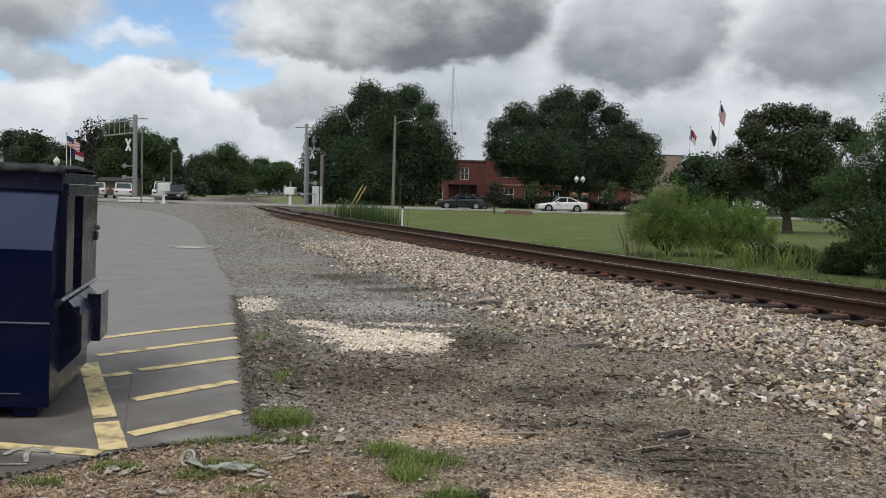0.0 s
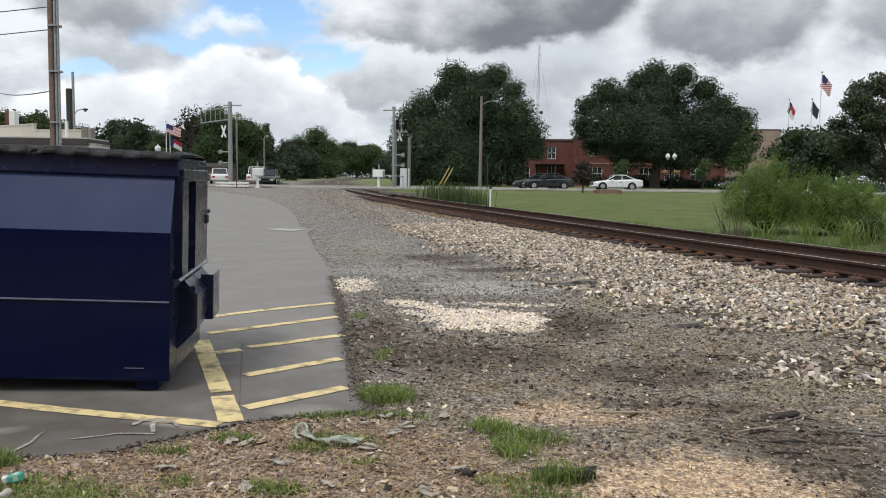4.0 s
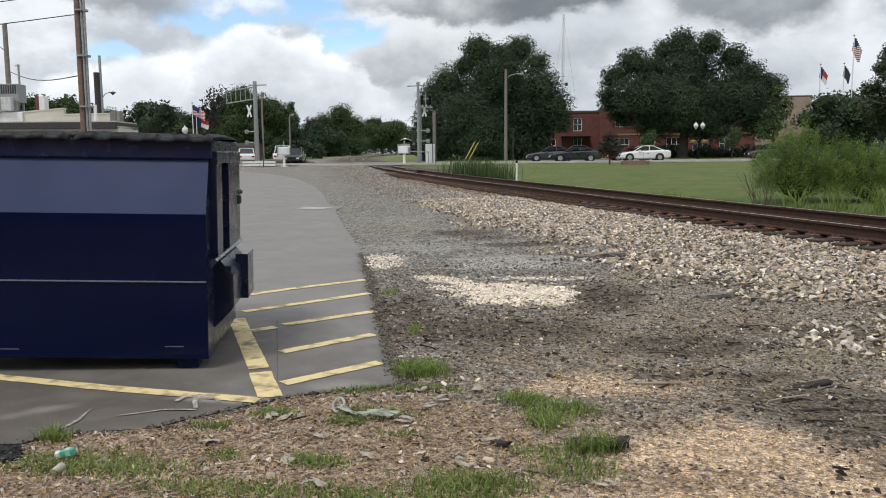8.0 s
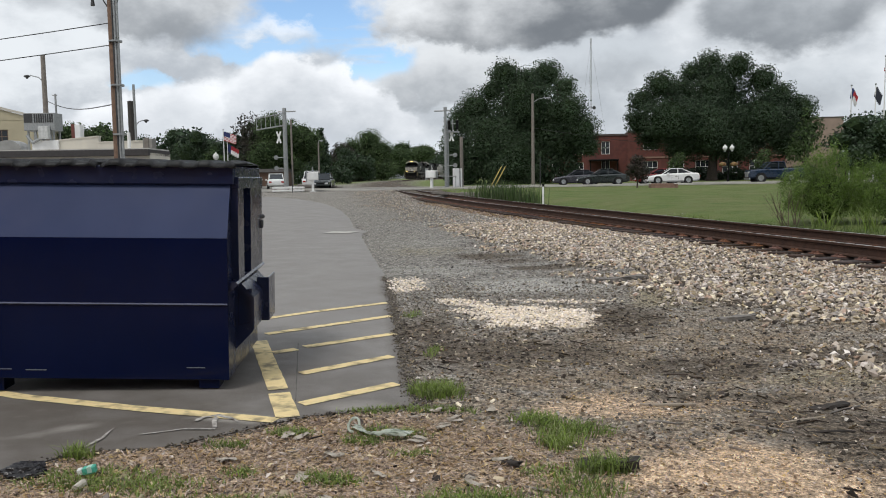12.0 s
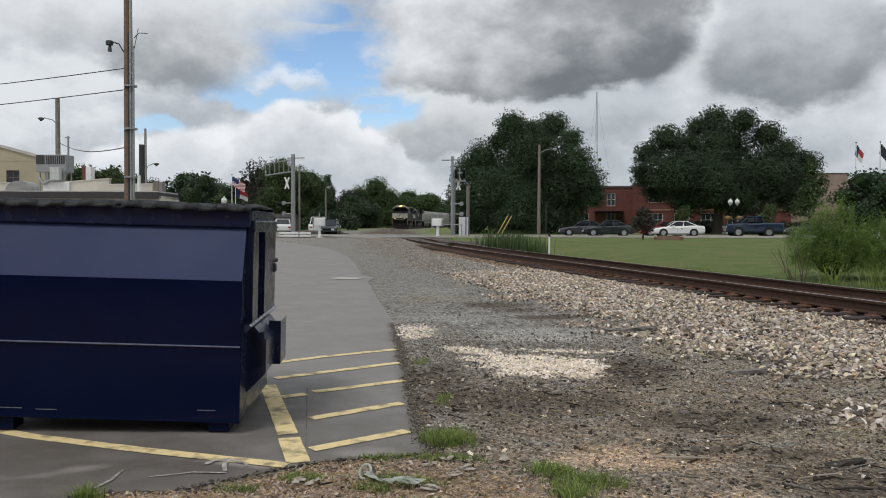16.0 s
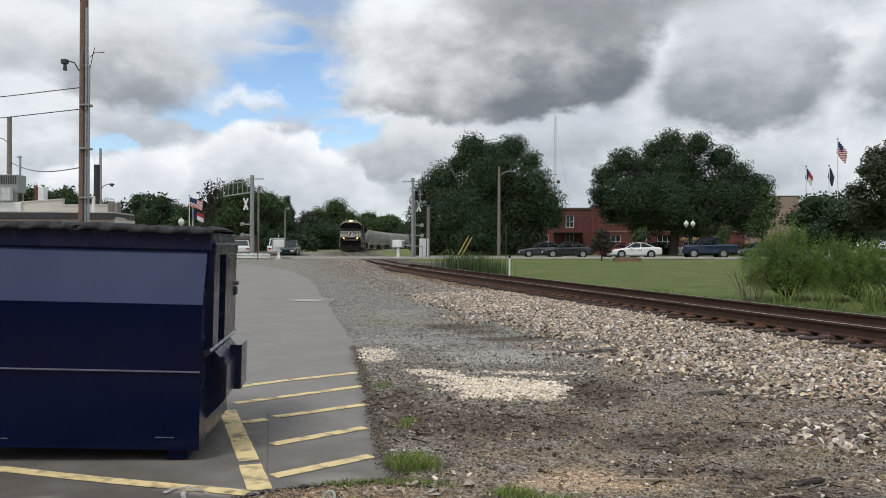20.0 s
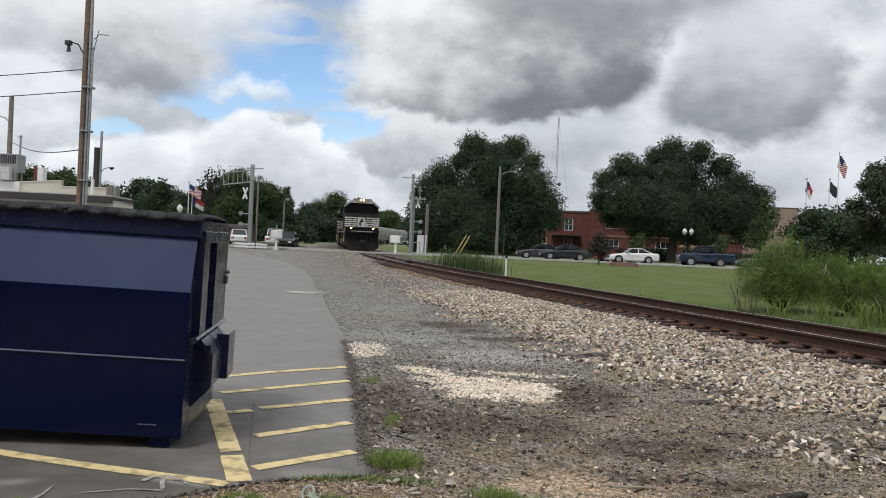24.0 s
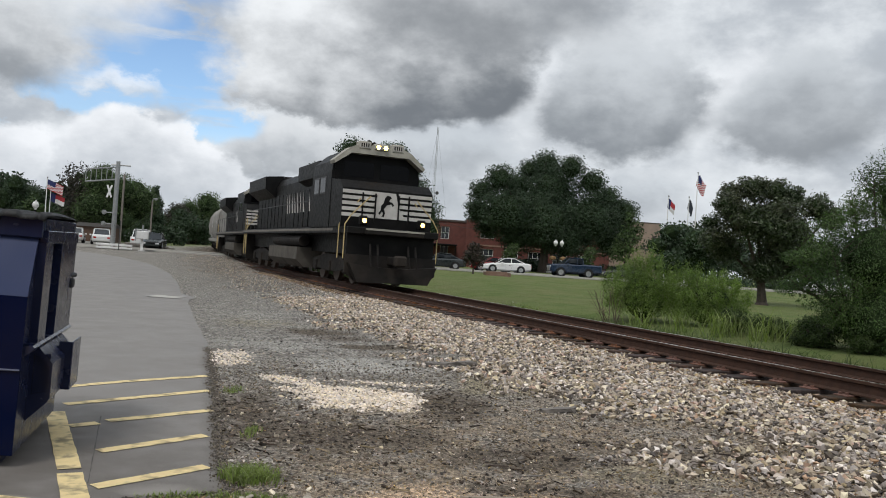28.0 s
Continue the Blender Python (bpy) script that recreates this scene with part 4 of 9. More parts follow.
# ---- loose stone ----
def rock_shapes(n, seed):
    """Broken stone: hulls of a few corners, with flat faces and sharp edges."""
    g = np.random.default_rng(seed)
    out = []
    for _ in range(n):
        p = g.uniform(-1, 1, (11, 3))
        p /= np.maximum(np.abs(p).max(1), 0.55 * np.linalg.norm(p, axis=1))[:, None]
        p *= np.array([1.0, g.uniform(0.5, 0.9), g.uniform(0.32, 0.62)]) * g.uniform(0.75, 1.0, (11, 1))
        bm = B()
        vs = [bm.verts.new(v) for v in p]
        bmesh.ops.convex_hull(bm, input=vs)
        for v in [v for v in bm.verts if not v.link_faces]:
            bm.verts.remove(v)
        bm.verts.index_update()
        bmesh.ops.recalc_face_normals(bm, faces=bm.faces[:])
        out.append((np.array([v.co[:] for v in bm.verts]), np.array([[v.index for v in f.verts] for f in bm.faces])))
        bm.free()
    return out


def chip_shapes(n, seed):
    g = np.random.default_rng(seed)
    V = np.array([(1, 0, 0), (0, 1, 0), (-1, 0, 0), (0, -1, 0), (0, 0, 1), (0, 0, -1)], float)
    F = np.array([(0, 1, 4), (1, 2, 4), (2, 3, 4), (3, 0, 4), (1, 0, 5), (2, 1, 5), (3, 2, 5), (0, 3, 5)])
    out = [(V + g.normal(0, 0.22, V.shape)) * np.array([1.0, g.uniform(0.6, 0.95), g.uniform(0.4, 0.7)]) for _ in range(n)]
    return [(v, F) for v in out]


def scatter_rocks(name, P, size, material, label, seed, fine=False):
    shapes = chip_shapes(24, seed) if fine else rock_shapes(24, seed)
    g = np.random.default_rng(seed + 1)
    n = len(P)
    who = g.integers(0, len(shapes), n)
    a, t1, t2 = g.uniform(0, 6.283, n), g.normal(0, 0.45, n), g.normal(0, 0.45, n)
    z0, o = np.zeros(n), np.ones(n)
    Rz = np.array([[np.cos(a), -np.sin(a), z0], [np.sin(a), np.cos(a), z0], [z0, z0, o]]).transpose(2, 0, 1)
    Rx = np.array([[o, z0, z0], [z0, np.cos(t1), -np.sin(t1)], [z0, np.sin(t1), np.cos(t1)]]).transpose(2, 0, 1)
    Ry = np.array([[np.cos(t2), z0, np.sin(t2)], [z0, o, z0], [-np.sin(t2), z0, np.cos(t2)]]).transpose(2, 0, 1)
    Rall = Rz @ Rx @ Ry
    VV, FF, base = [], [], 0
    for j, (v, f) in enumerate(shapes):
        sel = np.nonzero(who == j)[0]
        if not len(sel):
            continue
        V = np.einsum("nij,vj->nvi", Rall[sel], v) * size[sel, None, None] + P[sel, None, :]
        FF.append((f[None] + (np.arange(len(sel)) * len(v))[:, None, None]).reshape(-1, 3) + base)
        VV.append(V.reshape(-1, 3))
        base += len(VV[-1])
    V, FF = np.concatenate(VV), np.concatenate(FF)
    ob = raw_mesh(name, V.reshape(-1, 3), FF, material)
    return tagged(ob, label, "gravel", kind="stuff")


def strewn(n, x0, x1, y0, y1, keep, seed):
    g = np.random.default_rng(seed)
    x, y = g.uniform(x0, x1, n), g.uniform(y0, y1, n)
    ok = g.uniform(0, 1, n) < keep(x, y)
    ok &= (x > lot_edge(y) + 0.03)
    return x[ok], y[ok]


def rocks_at(name, x, y, lo, hi, sink, material, label, seed, fine=False):
    g = np.random.default_rng(seed + 9)
    size = lo + (hi - lo) * g.uniform(0, 1, len(x)) ** 1.8
    z = ground_z(x, y) + size * (0.5 - sink)
    return scatter_rocks(name, np.stack([x, y, z], 1), size, material, label, seed, fine)


def ballast_keep(x, y):
    s, d = side_of(x, y)
    n1, n2 = wave(x, y, 1.1, 11), wave(x, y, 3.3, 12)
    m = np.clip((4.7 + 1.0 * n1 + 0.6 * n2 - d) / 1.5, 0.0, 1) * (d > 0.8)
    dk = masks(x, y)["dark"]
    return m * (1 - 0.5 * dk)


def along(n, s0, s1, d0, d1, seed, power=1.0):
    g = np.random.default_rng(seed)
    s, d = s0 + (s1 - s0) * g.uniform(0, 1, n) ** power, g.uniform(d0, d1, n)
    th = np.radians(ARC_TURN - ARC_RATE * s)
    d = d + np.interp(s, BEND_S, BEND_D)
    return ARC_CX - (ARC_R + d) * np.cos(th), ARC_CY - (ARC_R + d) * np.sin(th)


bx, by = along(120000, -7, 16, 0.9, 7.0, 61)
ok = (np.random.default_rng(62).uniform(0, 1, len(bx)) < ballast_keep(bx, by)) & (bx > lot_edge(by))
rocks_at("ballast", bx[ok], by[ok], 0.017, 0.050, 0.0, STONE, "grey and tan crushed stone ballast beside the rails", 63, True)
bx, by = along(44000, 16, 60, 0.9, 6.5, 64, 1.4)
ok = (np.random.default_rng(65).uniform(0, 1, len(bx)) < ballast_keep(bx, by)) & (bx > lot_edge(by))
bx, by = bx[ok], by[ok]
rocks_at("ballast_far", bx[::2], by[::2], 0.016, 0.038, 0.2, STONE, "tan crushed stone ballast along the line", 66, True)
rocks_at("ballast_far", bx[1::2], by[1::2], 0.016, 0.038, 0.2, GREYSTONE, "grey crushed stone ballast along the line", 166, True)
bx, by = along(15000, -8, 34, 0.95, 1.9, 267, 1.3)
rocks_at("stained_ballast", bx, by, 0.016, 0.046, 0.0, RUSTSTONE, "rust-stained ballast stones beside the sleeper ends", 268, True)
bx, by = along(16000, -14, 45, -2.6, 0.9, 67, 1.3)
rocks_at("ballast_between_rails", bx, by, 0.02, 0.05, 0.45, RUSTSTONE, "brownish stone ballast between the rails", 68, True)
x, y = strewn(9000, -3.0, 5.5, 3.2, 14.0, lambda x, y: np.clip(0.5 - 0.9 * masks(x, y)["sand"] - 0.4 * masks(x, y)["dry"] - 0.42 * masks(x, y)["dark"], 0.03, 1), 71)
rocks_at("gravel", x, y, 0.006, 0.026, 0.3, DARKSTONE, "small grey gravel pressed into the dirt", 72)
x, y = strewn(34000, -9.0, 4.0, 11.0, 32.0, lambda x, y: np.clip(0.75 - 0.8 * masks(x, y)["dark"], 0, 1), 171)
rocks_at("gravel", x, y, 0.009, 0.026, 0.35, GREYSTONE, "grey gravel spread between the car park and the line", 172, True)
x, y = strewn(42000, -3.4, 1.4, 7.4, 12.4, lambda x, y: np.clip(masks(x, y)["white"] * 1.25 - 0.12, 0, 1) ** 1.6, 73)
rocks_at("limestone_gravel", x, y, 0.010, 0.030, 0.3, LIMESTONE, "pale limestone gravel spread in a patch", 74, True)
def chips_keep(x, y):
    k = masks(x, y)
    return np.clip((0.8 - 0.8 * k["sand"] - 0.6 * k["dry"] - 0.78 * k["dark"]) * np.clip(1.35 - (y - 3) / 11, 0.25, 1), 0.04, 1)


g = np.random.default_rng(881)
ey = 2.9 + 9.0 * g.uniform(0, 1, 6500) ** 1.5
ex = lot_edge(ey) + g.normal(0.03, 0.035, len(ey))
EDGECHIP = mat("edge_soil", (0.18, 0.155, 0.13), (0.10, 0.088, 0.074), rough=0.95, scale=18, island=0.6, spec=0.2)
esz = g.uniform(0.004, 0.014, len(ey))
ez = np.where(ex < lot_edge(ey), land(ey), np.maximum(ground_z(ex, ey), land(ey) - 0.03)) + esz * 0.3
scatter_rocks("edge_crumbs", np.stack([ex, ey, ez], 1), esz, EDGECHIP, "crumbs of soil and gravel along the asphalt edge", 882, True)
BROWNCHIP = mat("brown_grit", (0.22, 0.165, 0.115), (0.11, 0.082, 0.06), rough=0.95, scale=18, island=0.7, spec=0.2)
x, y = strewn(40000, -3.0, 5.0, 2.8, 11.5, chips_keep, 173)
rocks_at("grit", x, y, 0.004, 0.019, 0.25, DARKSTONE, "fine grey gravel chips over the dirt", 174, True)
x, y = strewn(30000, -3.0, 5.0, 2.8, 11.0, chips_keep, 175)
rocks_at("grit", x, y, 0.004, 0.017, 0.25, BROWNCHIP, "fine brown grit and clods over the dirt", 176, True)
x, y = strewn(30000, -3.0, 5.0, 2.8, 16.0, lambda x, y: masks(x, y)["dark"] * 0.6, 273)
rocks_at("damp_gravel", x, y, 0.005, 0.022, 0.25, WETSTONE, "dark damp gravel and cinders in patches", 274, True)
x, y = strewn(4200, -2.6, 4.6, 3.2, 15.0, lambda x, y: masks(x, y)["dark"] * 0.5 + 0.10 - 0.1 * masks(x, y)["sand"], 275)
rocks_at("damp_stones", x, y, 0.010, 0.036, 0.3, WETSTONE, "dark angular stones in the damp dirt", 276)
x, y = strewn(900, -2.4, 4.6, 3.2, 12.0, lambda x, y: 0.5 - 0.4 * masks(x, y)["sand"], 277)
rocks_at("strewn_stones", x, y, 0.010, 0.034, 0.25, STONE, "ballast stones strewn over the dirt", 278)
x, y = strewn(22000, -0.6, 2.4, 2.8, 5.8, lambda x, y: masks(x, y)["sand"], 177)
rocks_at("sand_grit", x, y, 0.003, 0.010, 0.3, mat("sand_grit", (0.58, 0.43, 0.30), (0.36, 0.25, 0.17), rough=0.95, scale=20, island=0.6, spec=0.2), "coarse tan sand grains and pebbles", 178, True)
x, y = strewn(500, -2.2, 4.0, 3.0, 9.0, lambda x, y: 0.5 + 0 * x, 75)
rocks_at("scattered_pebbles", x, y, 0.006, 0.018, 0.35, LIMESTONE, "loose pale pebbles on the dirt", 76)

# ---- dumpster ----
def dumpster():
    W, D = 1.86, 1.42
    t = thing("dumpster", pose(-2.505, 5.29, 0.005, 0, 1.3, 9.0), "dark navy steel front-load dumpster with closed black ribbed lids, on asphalt", "dumpster")
    lower = B()
    box(lower, -W, 0, 0.0, 0.012, 0.07, 1.08, 0.003)
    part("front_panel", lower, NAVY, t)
    sl = B()
    prism(sl, [(0.0, 1.08), (0.17, 1.47), (0.182, 1.465), (0.012, 1.075)], -W, 0)
    part("sloped_panel", sl, NAVY_SKYLIT, t, "sloped navy panel, coloured paler for the sky light on it")
    seam = B()
    prism(seam, [(-0.013, 0.611), (-0.001, 0.619), (-0.001, 0.604)], -W + 0.005, -0.005)
    # pale bead colour paints in the sky highlight along the seam
    part("weld_seam", seam, mat("sky_glint_weld", (0.09, 0.10, 0.16), rough=0.5, scale=30), t)
    for x in (-W, -0.012):
        e = B()
        prism(e, [(0.012, 0.075), (0.012, 1.08), (0.178, 1.465), (0.178, 1.575), (D - 0.03, 1.575), (D - 0.012, 1.40), (D - 0.012, 0.075)], x, x + 0.012)
        part("end_panel", e, NAVY_SHEEN, t)
    bk = B()
    prism(bk, [(D - 0.012, 0.07), (D, 0.07), (D, 1.40), (D - 0.02, 1.58), (D - 0.032, 1.58), (D - 0.012, 1.40)], -W, 0)
    part("back_panel", bk, NAVY, t)
    fl = B()
    box(fl, -W + 0.012, -0.012, 0.012, D - 0.012, 0.07, 0.085)
    part("floor_plate", fl, NAVY, t)
    rim = B()
    box(rim, -W - 0.02, 0.03, 0.135, 0.178, 1.455, 1.585, 0.006)
    box(rim, -W - 0.02, 0.03, D - 0.05, D + 0.01, 1.47, 1.585, 0.006)
    box(rim, -0.02, 0.035, 0.17, D, 1.505, 1.585, 0.006)
    box(rim, -W - 0.025, -W + 0.02, 0.17, D, 1.505, 1.585, 0.006)
    part("top_rim", rim, NAVY_SHEEN, t)
    # hem along the end below the rim
    hem = B()
    box(hem, 0.0, 0.058, 0.18, D + 0.02, 1.425, 1.508, 0.004)
    part("top_flange", hem, NAVY_SHEEN, t)
    for y0, y1 in ((0.185, 0.44), (0.78, D + 0.01)):
        rib = B()
        prism(rib, [(y0, 0.765), (y0, 1.425), (y1, 1.425), (y1, 0.765)], 0.0, 0.05)
        part("stiffening_rib", rib, NAVY_SHEEN, t)
    # lower flare above the fork pocket
    fr = B()
    prism(fr, [(0.0, 0.765), (0.05, 0.765), (0.066, 0.752), (0.035, 0.715), (0.0, 0.70)], 0.04, D + 0.05, "y")
    part("pocket_flange", fr, NAVY_SHEEN, t)
    for sx in (1,):
        p = B()
        outer = [(0.0, 0.73), (0.05, 0.72), (0.14, 0.62), (0.14, 0.39), (0.125, 0.36), (0.0, 0.23)]
        inner = [(0.02, 0.675), (0.05, 0.67), (0.118, 0.60), (0.118, 0.45), (0.105, 0.43), (0.02, 0.41)]
        n = len(outer)
        y0, y1 = 0.30, 1.18
        ring = lambda pts, y: [p.verts.new((a, y, b)) for a, b in pts]
        o0, o1, i0, i1 = ring(outer, y0), ring(outer, y1), ring(inner, y0), ring(inner, y1)
        for k in range(n):
            q = (k + 1) % n
            p.faces.new((o0[k], o0[q], o1[q], o1[k]))
            p.faces.new((i0[k], i1[k], i1[q], i0[q]))
            p.faces.new((o0[k], i0[k], i0[q], o0[q]))
            p.faces.new((o1[k], o1[q], i1[q], i1[k]))
        bmesh.ops.recalc_face_normals(p, faces=p.faces[:])
        pocket = part("fork_pocket", p, NAVY_SHEEN, t)
        cap = B()
        box(cap, 0.012, 0.12, 0.33, 0.342, 0.40, 0.68)
        part("pocket_baffle", cap, NAVY_SHEEN, pocket)
        plate = B()
        box(plate, 0.09, 0.185, 0.80, 0.812, 0.36, 0.71, 0.003)
        box(plate, 0.175, 0.187, 0.812, 1.18, 0.36, 0.71, 0.003)
        part("pocket_guide", plate, NAVY_SHEEN, pocket)
    lp = B()
    box(lp, -W - 0.22, -W, 0.30, 1.18, 0.27, 0.71, 0.02)
    part("fork_pocket", lp, NAVY, t)
    for x in (-W + 0.16, -0.15):
        for y in (0.12, D - 0.14):
            f = B()
            box(f, x - 0.075, x + 0.075, y - 0.09, y + 0.09, -0.03 if x < -1 else 0.0, 0.075, 0.006)
            part("foot", f, NAVY, t)
    # two ribbed plastic lids
    def lid(x0, x1):
        nx_, ny_ = 72, 22
        bm = B()
        grid = []
        for j in range(ny_ + 1):
            v = j / ny_
            y = 0.10 + v * (D - 0.08)
            row = []
            for i in range(nx_ + 1):
                u = i / nx_
                x = x0 + u * (x1 - x0)
                edge = min(u, 1 - u) * (x1 - x0)
                arch = 0.014 * math.sin(math.pi * v) + 0.010 * min(1, edge / 0.10)
                ribs = 0.021 * (0.5 + 0.5 * math.tanh(4.0 * math.sin(2 * math.pi * (u * 4.5 - 0.2 + 0.25 * v)))) * min(1, edge / 0.05) * min(1, 0.45 + v / 0.05)
                lip = -0.035 * max(0.0, 1 - v / 0.035)
                row.append(bm.verts.new((x, y, 1.598 + arch + ribs + lip + 0.006 * math.sin(x * 5.1))))
            grid.append(row)
        for j in range(ny_):
            for i in range(nx_):
                bm.faces.new((grid[j][i], grid[j][i + 1], grid[j + 1][i + 1], grid[j + 1][i]))
        bmesh.ops.solidify(bm, geom=bm.faces[:], thickness=0.014)
        part("lid", bm, LID, t, "black ribbed plastic lid", smooth=True)
    lid(-W - 0.03, -W / 2 - 0.012)
    lid(-W / 2 + 0.012, 0.045)
    hinge = B()
    rod(hinge, (-W, D + 0.02, 1.60), (0.02, D + 0.02, 1.60), 0.014)
    part("hinge_rod", hinge, DARKSTEEL, t)
    # lock bar and padlock on the far corner
    lk = B()
    rod(lk, (0.03, D - 0.02, 1.25), (0.03, D - 0.02, 1.02), 0.007)
    rod(lk, (0.02, D - 0.10, 1.17), (0.06, D - 0.0, 1.17), 0.020)
    box(lk, 0.025, 0.07, D - 0.09, D - 0.02, 1.07, 1.145, 0.01)
    part("latch", lk, DARKSTEEL, t, "dark steel latch and padlock")
    for z, a, b in ((0.155, -0.30, -0.17), (0.135, -1.80, -1.55), (0.13, -1.45, -1.30)):
        sc = B()
        box(sc, a, b, -0.0025, 0.0, z, z + 0.006)
        part("scratch", sc, mat("bare_scratch", (0.16, 0.17, 0.22), rough=0.5), t)
    # the body narrows towards the back
    for o in t.children_recursive:
        for v in o.data.vertices:
            v.co.x -= 0.093 * v.co.y


dumpster()


# ---- small clutter on the ground ----
def rest(x, y, turn=0.0, dz=0.0, rx=0.0, ry=0.0):
    return pose(x, y, gz(x, y) + dz, rx, ry, turn)


def crumpled(bm, n, w, d, h, seed):
    """A crumpled film: a wavy grid with folds."""
    g = random.Random(seed)
    ph = [g.uniform(0, 6.28) for _ in range(8)]
    rows = []
    for j in range(n + 1):
        row = []
        for i in range(n * 2 + 1):
            u, v = i / (n * 2) - 0.5, j / n - 0.5
            z = h * abs(math.sin(9 * u + ph[0] + 3 * math.sin(5 * v + ph[1]))) * (0.5 + 0.5 * math.sin(6 * u + ph[2])) + g.uniform(0, h * 0.25)
            x = u * w + 0.02 * math.sin(14 * v + ph[3])
            y = v * d * (0.55 + 0.45 * math.sin(4.5 * u + ph[4])) + 0.05 * math.sin(5 * u + ph[5])
            row.append(bm.verts.new((x, y, z + 0.012)))
        rows.append(row)
    for a, b in zip(rows, rows[1:]):
        for i in range(n * 2):
            bm.faces.new((a[i], a[i + 1], b[i + 1], b[i]))
    return bm


FILM = mat("plastic_film", (0.72, 0.76, 0.69), (0.55, 0.60, 0.52), rough=0.35, scale=12, through_light=0.4)
bag = part("plastic_bag", crumpled(B(), 12, 0.36, 0.10, 0.03, 2), FILM, None, smooth=True)
bag.matrix_world = rest(-1.2, 4.40, -16, 0.02)
tagged(bag, "crumpled translucent plastic bag lying in grass", "plastic bag")
loop = B()
pts = [(-0.17 + 0.035 * math.cos(a), 0.02 + 0.025 * math.sin(a), 0.035 + 0.035 * math.sin(a)) for a in np.linspace(0, 5.0, 14)]
pipe(loop, pts, 0.008, 6)
part("handle", loop, FILM, bag)

bb = B()
bmesh.ops.create_icosphere(bb, subdivisions=4, radius=0.11)
for v in bb.verts:
    k = 1 + 0.35 * noise.noise(v.co * 11) + 0.30 * abs(noise.noise(v.co * 31)) - 0.1
    v.co = Vector((v.co.x * k * 1.0, v.co.y * k * 0.8, max(-0.03, v.co.z * k * 0.36) + 0.03))
black_bag = part("trash_bag", bb, mat("black_film", (0.02, 0.018, 0.02), rough=0.3, scale=14, bump=0.4, bscale=40), None)
black_bag.matrix_world = rest(-2.86, 3.60, 20)
tagged(black_bag, "crumpled black plastic trash bag on dry grass", "trash bag")

carton = thing("drink_carton", rest(-2.52, 3.62, 18, 0.02, 0, -9), "small teal and white crushed drink carton on the dirt", "carton")
c1, c2 = B(), B()
box(c1, -0.02, 0.045, -0.02, 0.02, 0, 0.038, 0.005)
box(c2, -0.047, -0.021, -0.018, 0.018, 0.002, 0.036, 0.005)
part("carton_body", c1, mat("teal_card", (0.08, 0.45, 0.33), rough=0.6), carton)
part("carton_end", c2, WHITE, carton)
cr = B()
box(cr, 0.005, 0.028, -0.0205, 0.0205, 0.008, 0.0385)
part("label_band", cr, mat("pale_green_card", (0.45, 0.68, 0.58), rough=0.6), carton)

cup = B()
rod(cup, (0, 0, -0.012), (0.06, 0.01, -0.005), 0.016, 0.021, 12)
cup_ob = part("paper_cup", cup, mat("stained_paper", (0.55, 0.52, 0.45), (0.35, 0.32, 0.27), rough=0.9, scale=20), None)
cup_ob.matrix_world = rest(-2.46, 3.42, 70, 0.03)
tagged(cup_ob, "pale crushed paper cup lying in dry grass", "paper cup")


def scrap(x, y, w, d, turn, material, label, seed, cat="paper scrap"):
    ob = part("paper_scrap" if cat == "paper scrap" else cat.replace(" ", "_"), crumpled(B(), 5, w * 0.55, d * 0.6, 0.016, seed), material, None)
    ob.matrix_world = rest(x, y, turn, 0.004)
    return tagged(ob, label, cat, "litter on the dirt")


PAPER = mat("weathered_paper", (0.48, 0.43, 0.37), (0.30, 0.26, 0.21), rough=0.9, scale=20)
g = random.Random(14)
for x, y, w, d in ((-1.72, 4.33, 0.10, 0.05), (-1.63, 4.32, 0.06, 0.05), (-1.42, 3.7, 0.09, 0.03), (-0.86, 4.62, 0.13, 0.10), (-0.80, 4.78, 0.12, 0.05), (-0.95, 4.35, 0.08, 0.05), (-1.05, 4.78, 0.06, 0.04), (-0.55, 3.75, 0.16, 0.07), (0.1, 3.6, 0.1, 0.04), (-1.05, 3.8, 0.05, 0.04), (-1.35, 4.05, 0.05, 0.03), (-0.45, 4.1, 0.05, 0.04), (-1.2, 3.45, 0.16, 0.08), (-1.9, 3.9, 0.05, 0.03), (-0.6, 5.0, 0.05, 0.05), (-0.95, 4.95, 0.14, 0.03)):
    scrap(x, y, w, d, g.uniform(0, 180), PAPER, "weathered pale paper scrap on the dirt", g.randint(0, 99))


def stick(name, x, y, length, r, turn, material, label, category, lift=0.0, seed=0):
    g = random.Random(seed)
    bm = B()
    k = 5
    pts = [(length * (i / k - 0.5), g.uniform(-1, 1) * length * 0.03, r * 0.7 + g.uniform(0, 0.4) * r) for i in range(k + 1)]
    for i, (a, b) in enumerate(zip(pts, pts[1:])):
        rod(bm, a, b, r * (1 - 0.5 * abs(i / k - 0.5)), r * (1 - 0.5 * abs((i + 1) / k - 0.5)), 6)
    ob = part(name, bm, material, None)
    ob.matrix_world = rest(x, y, turn, lift)
    return tagged(ob, label, category, "sticks on the ground")


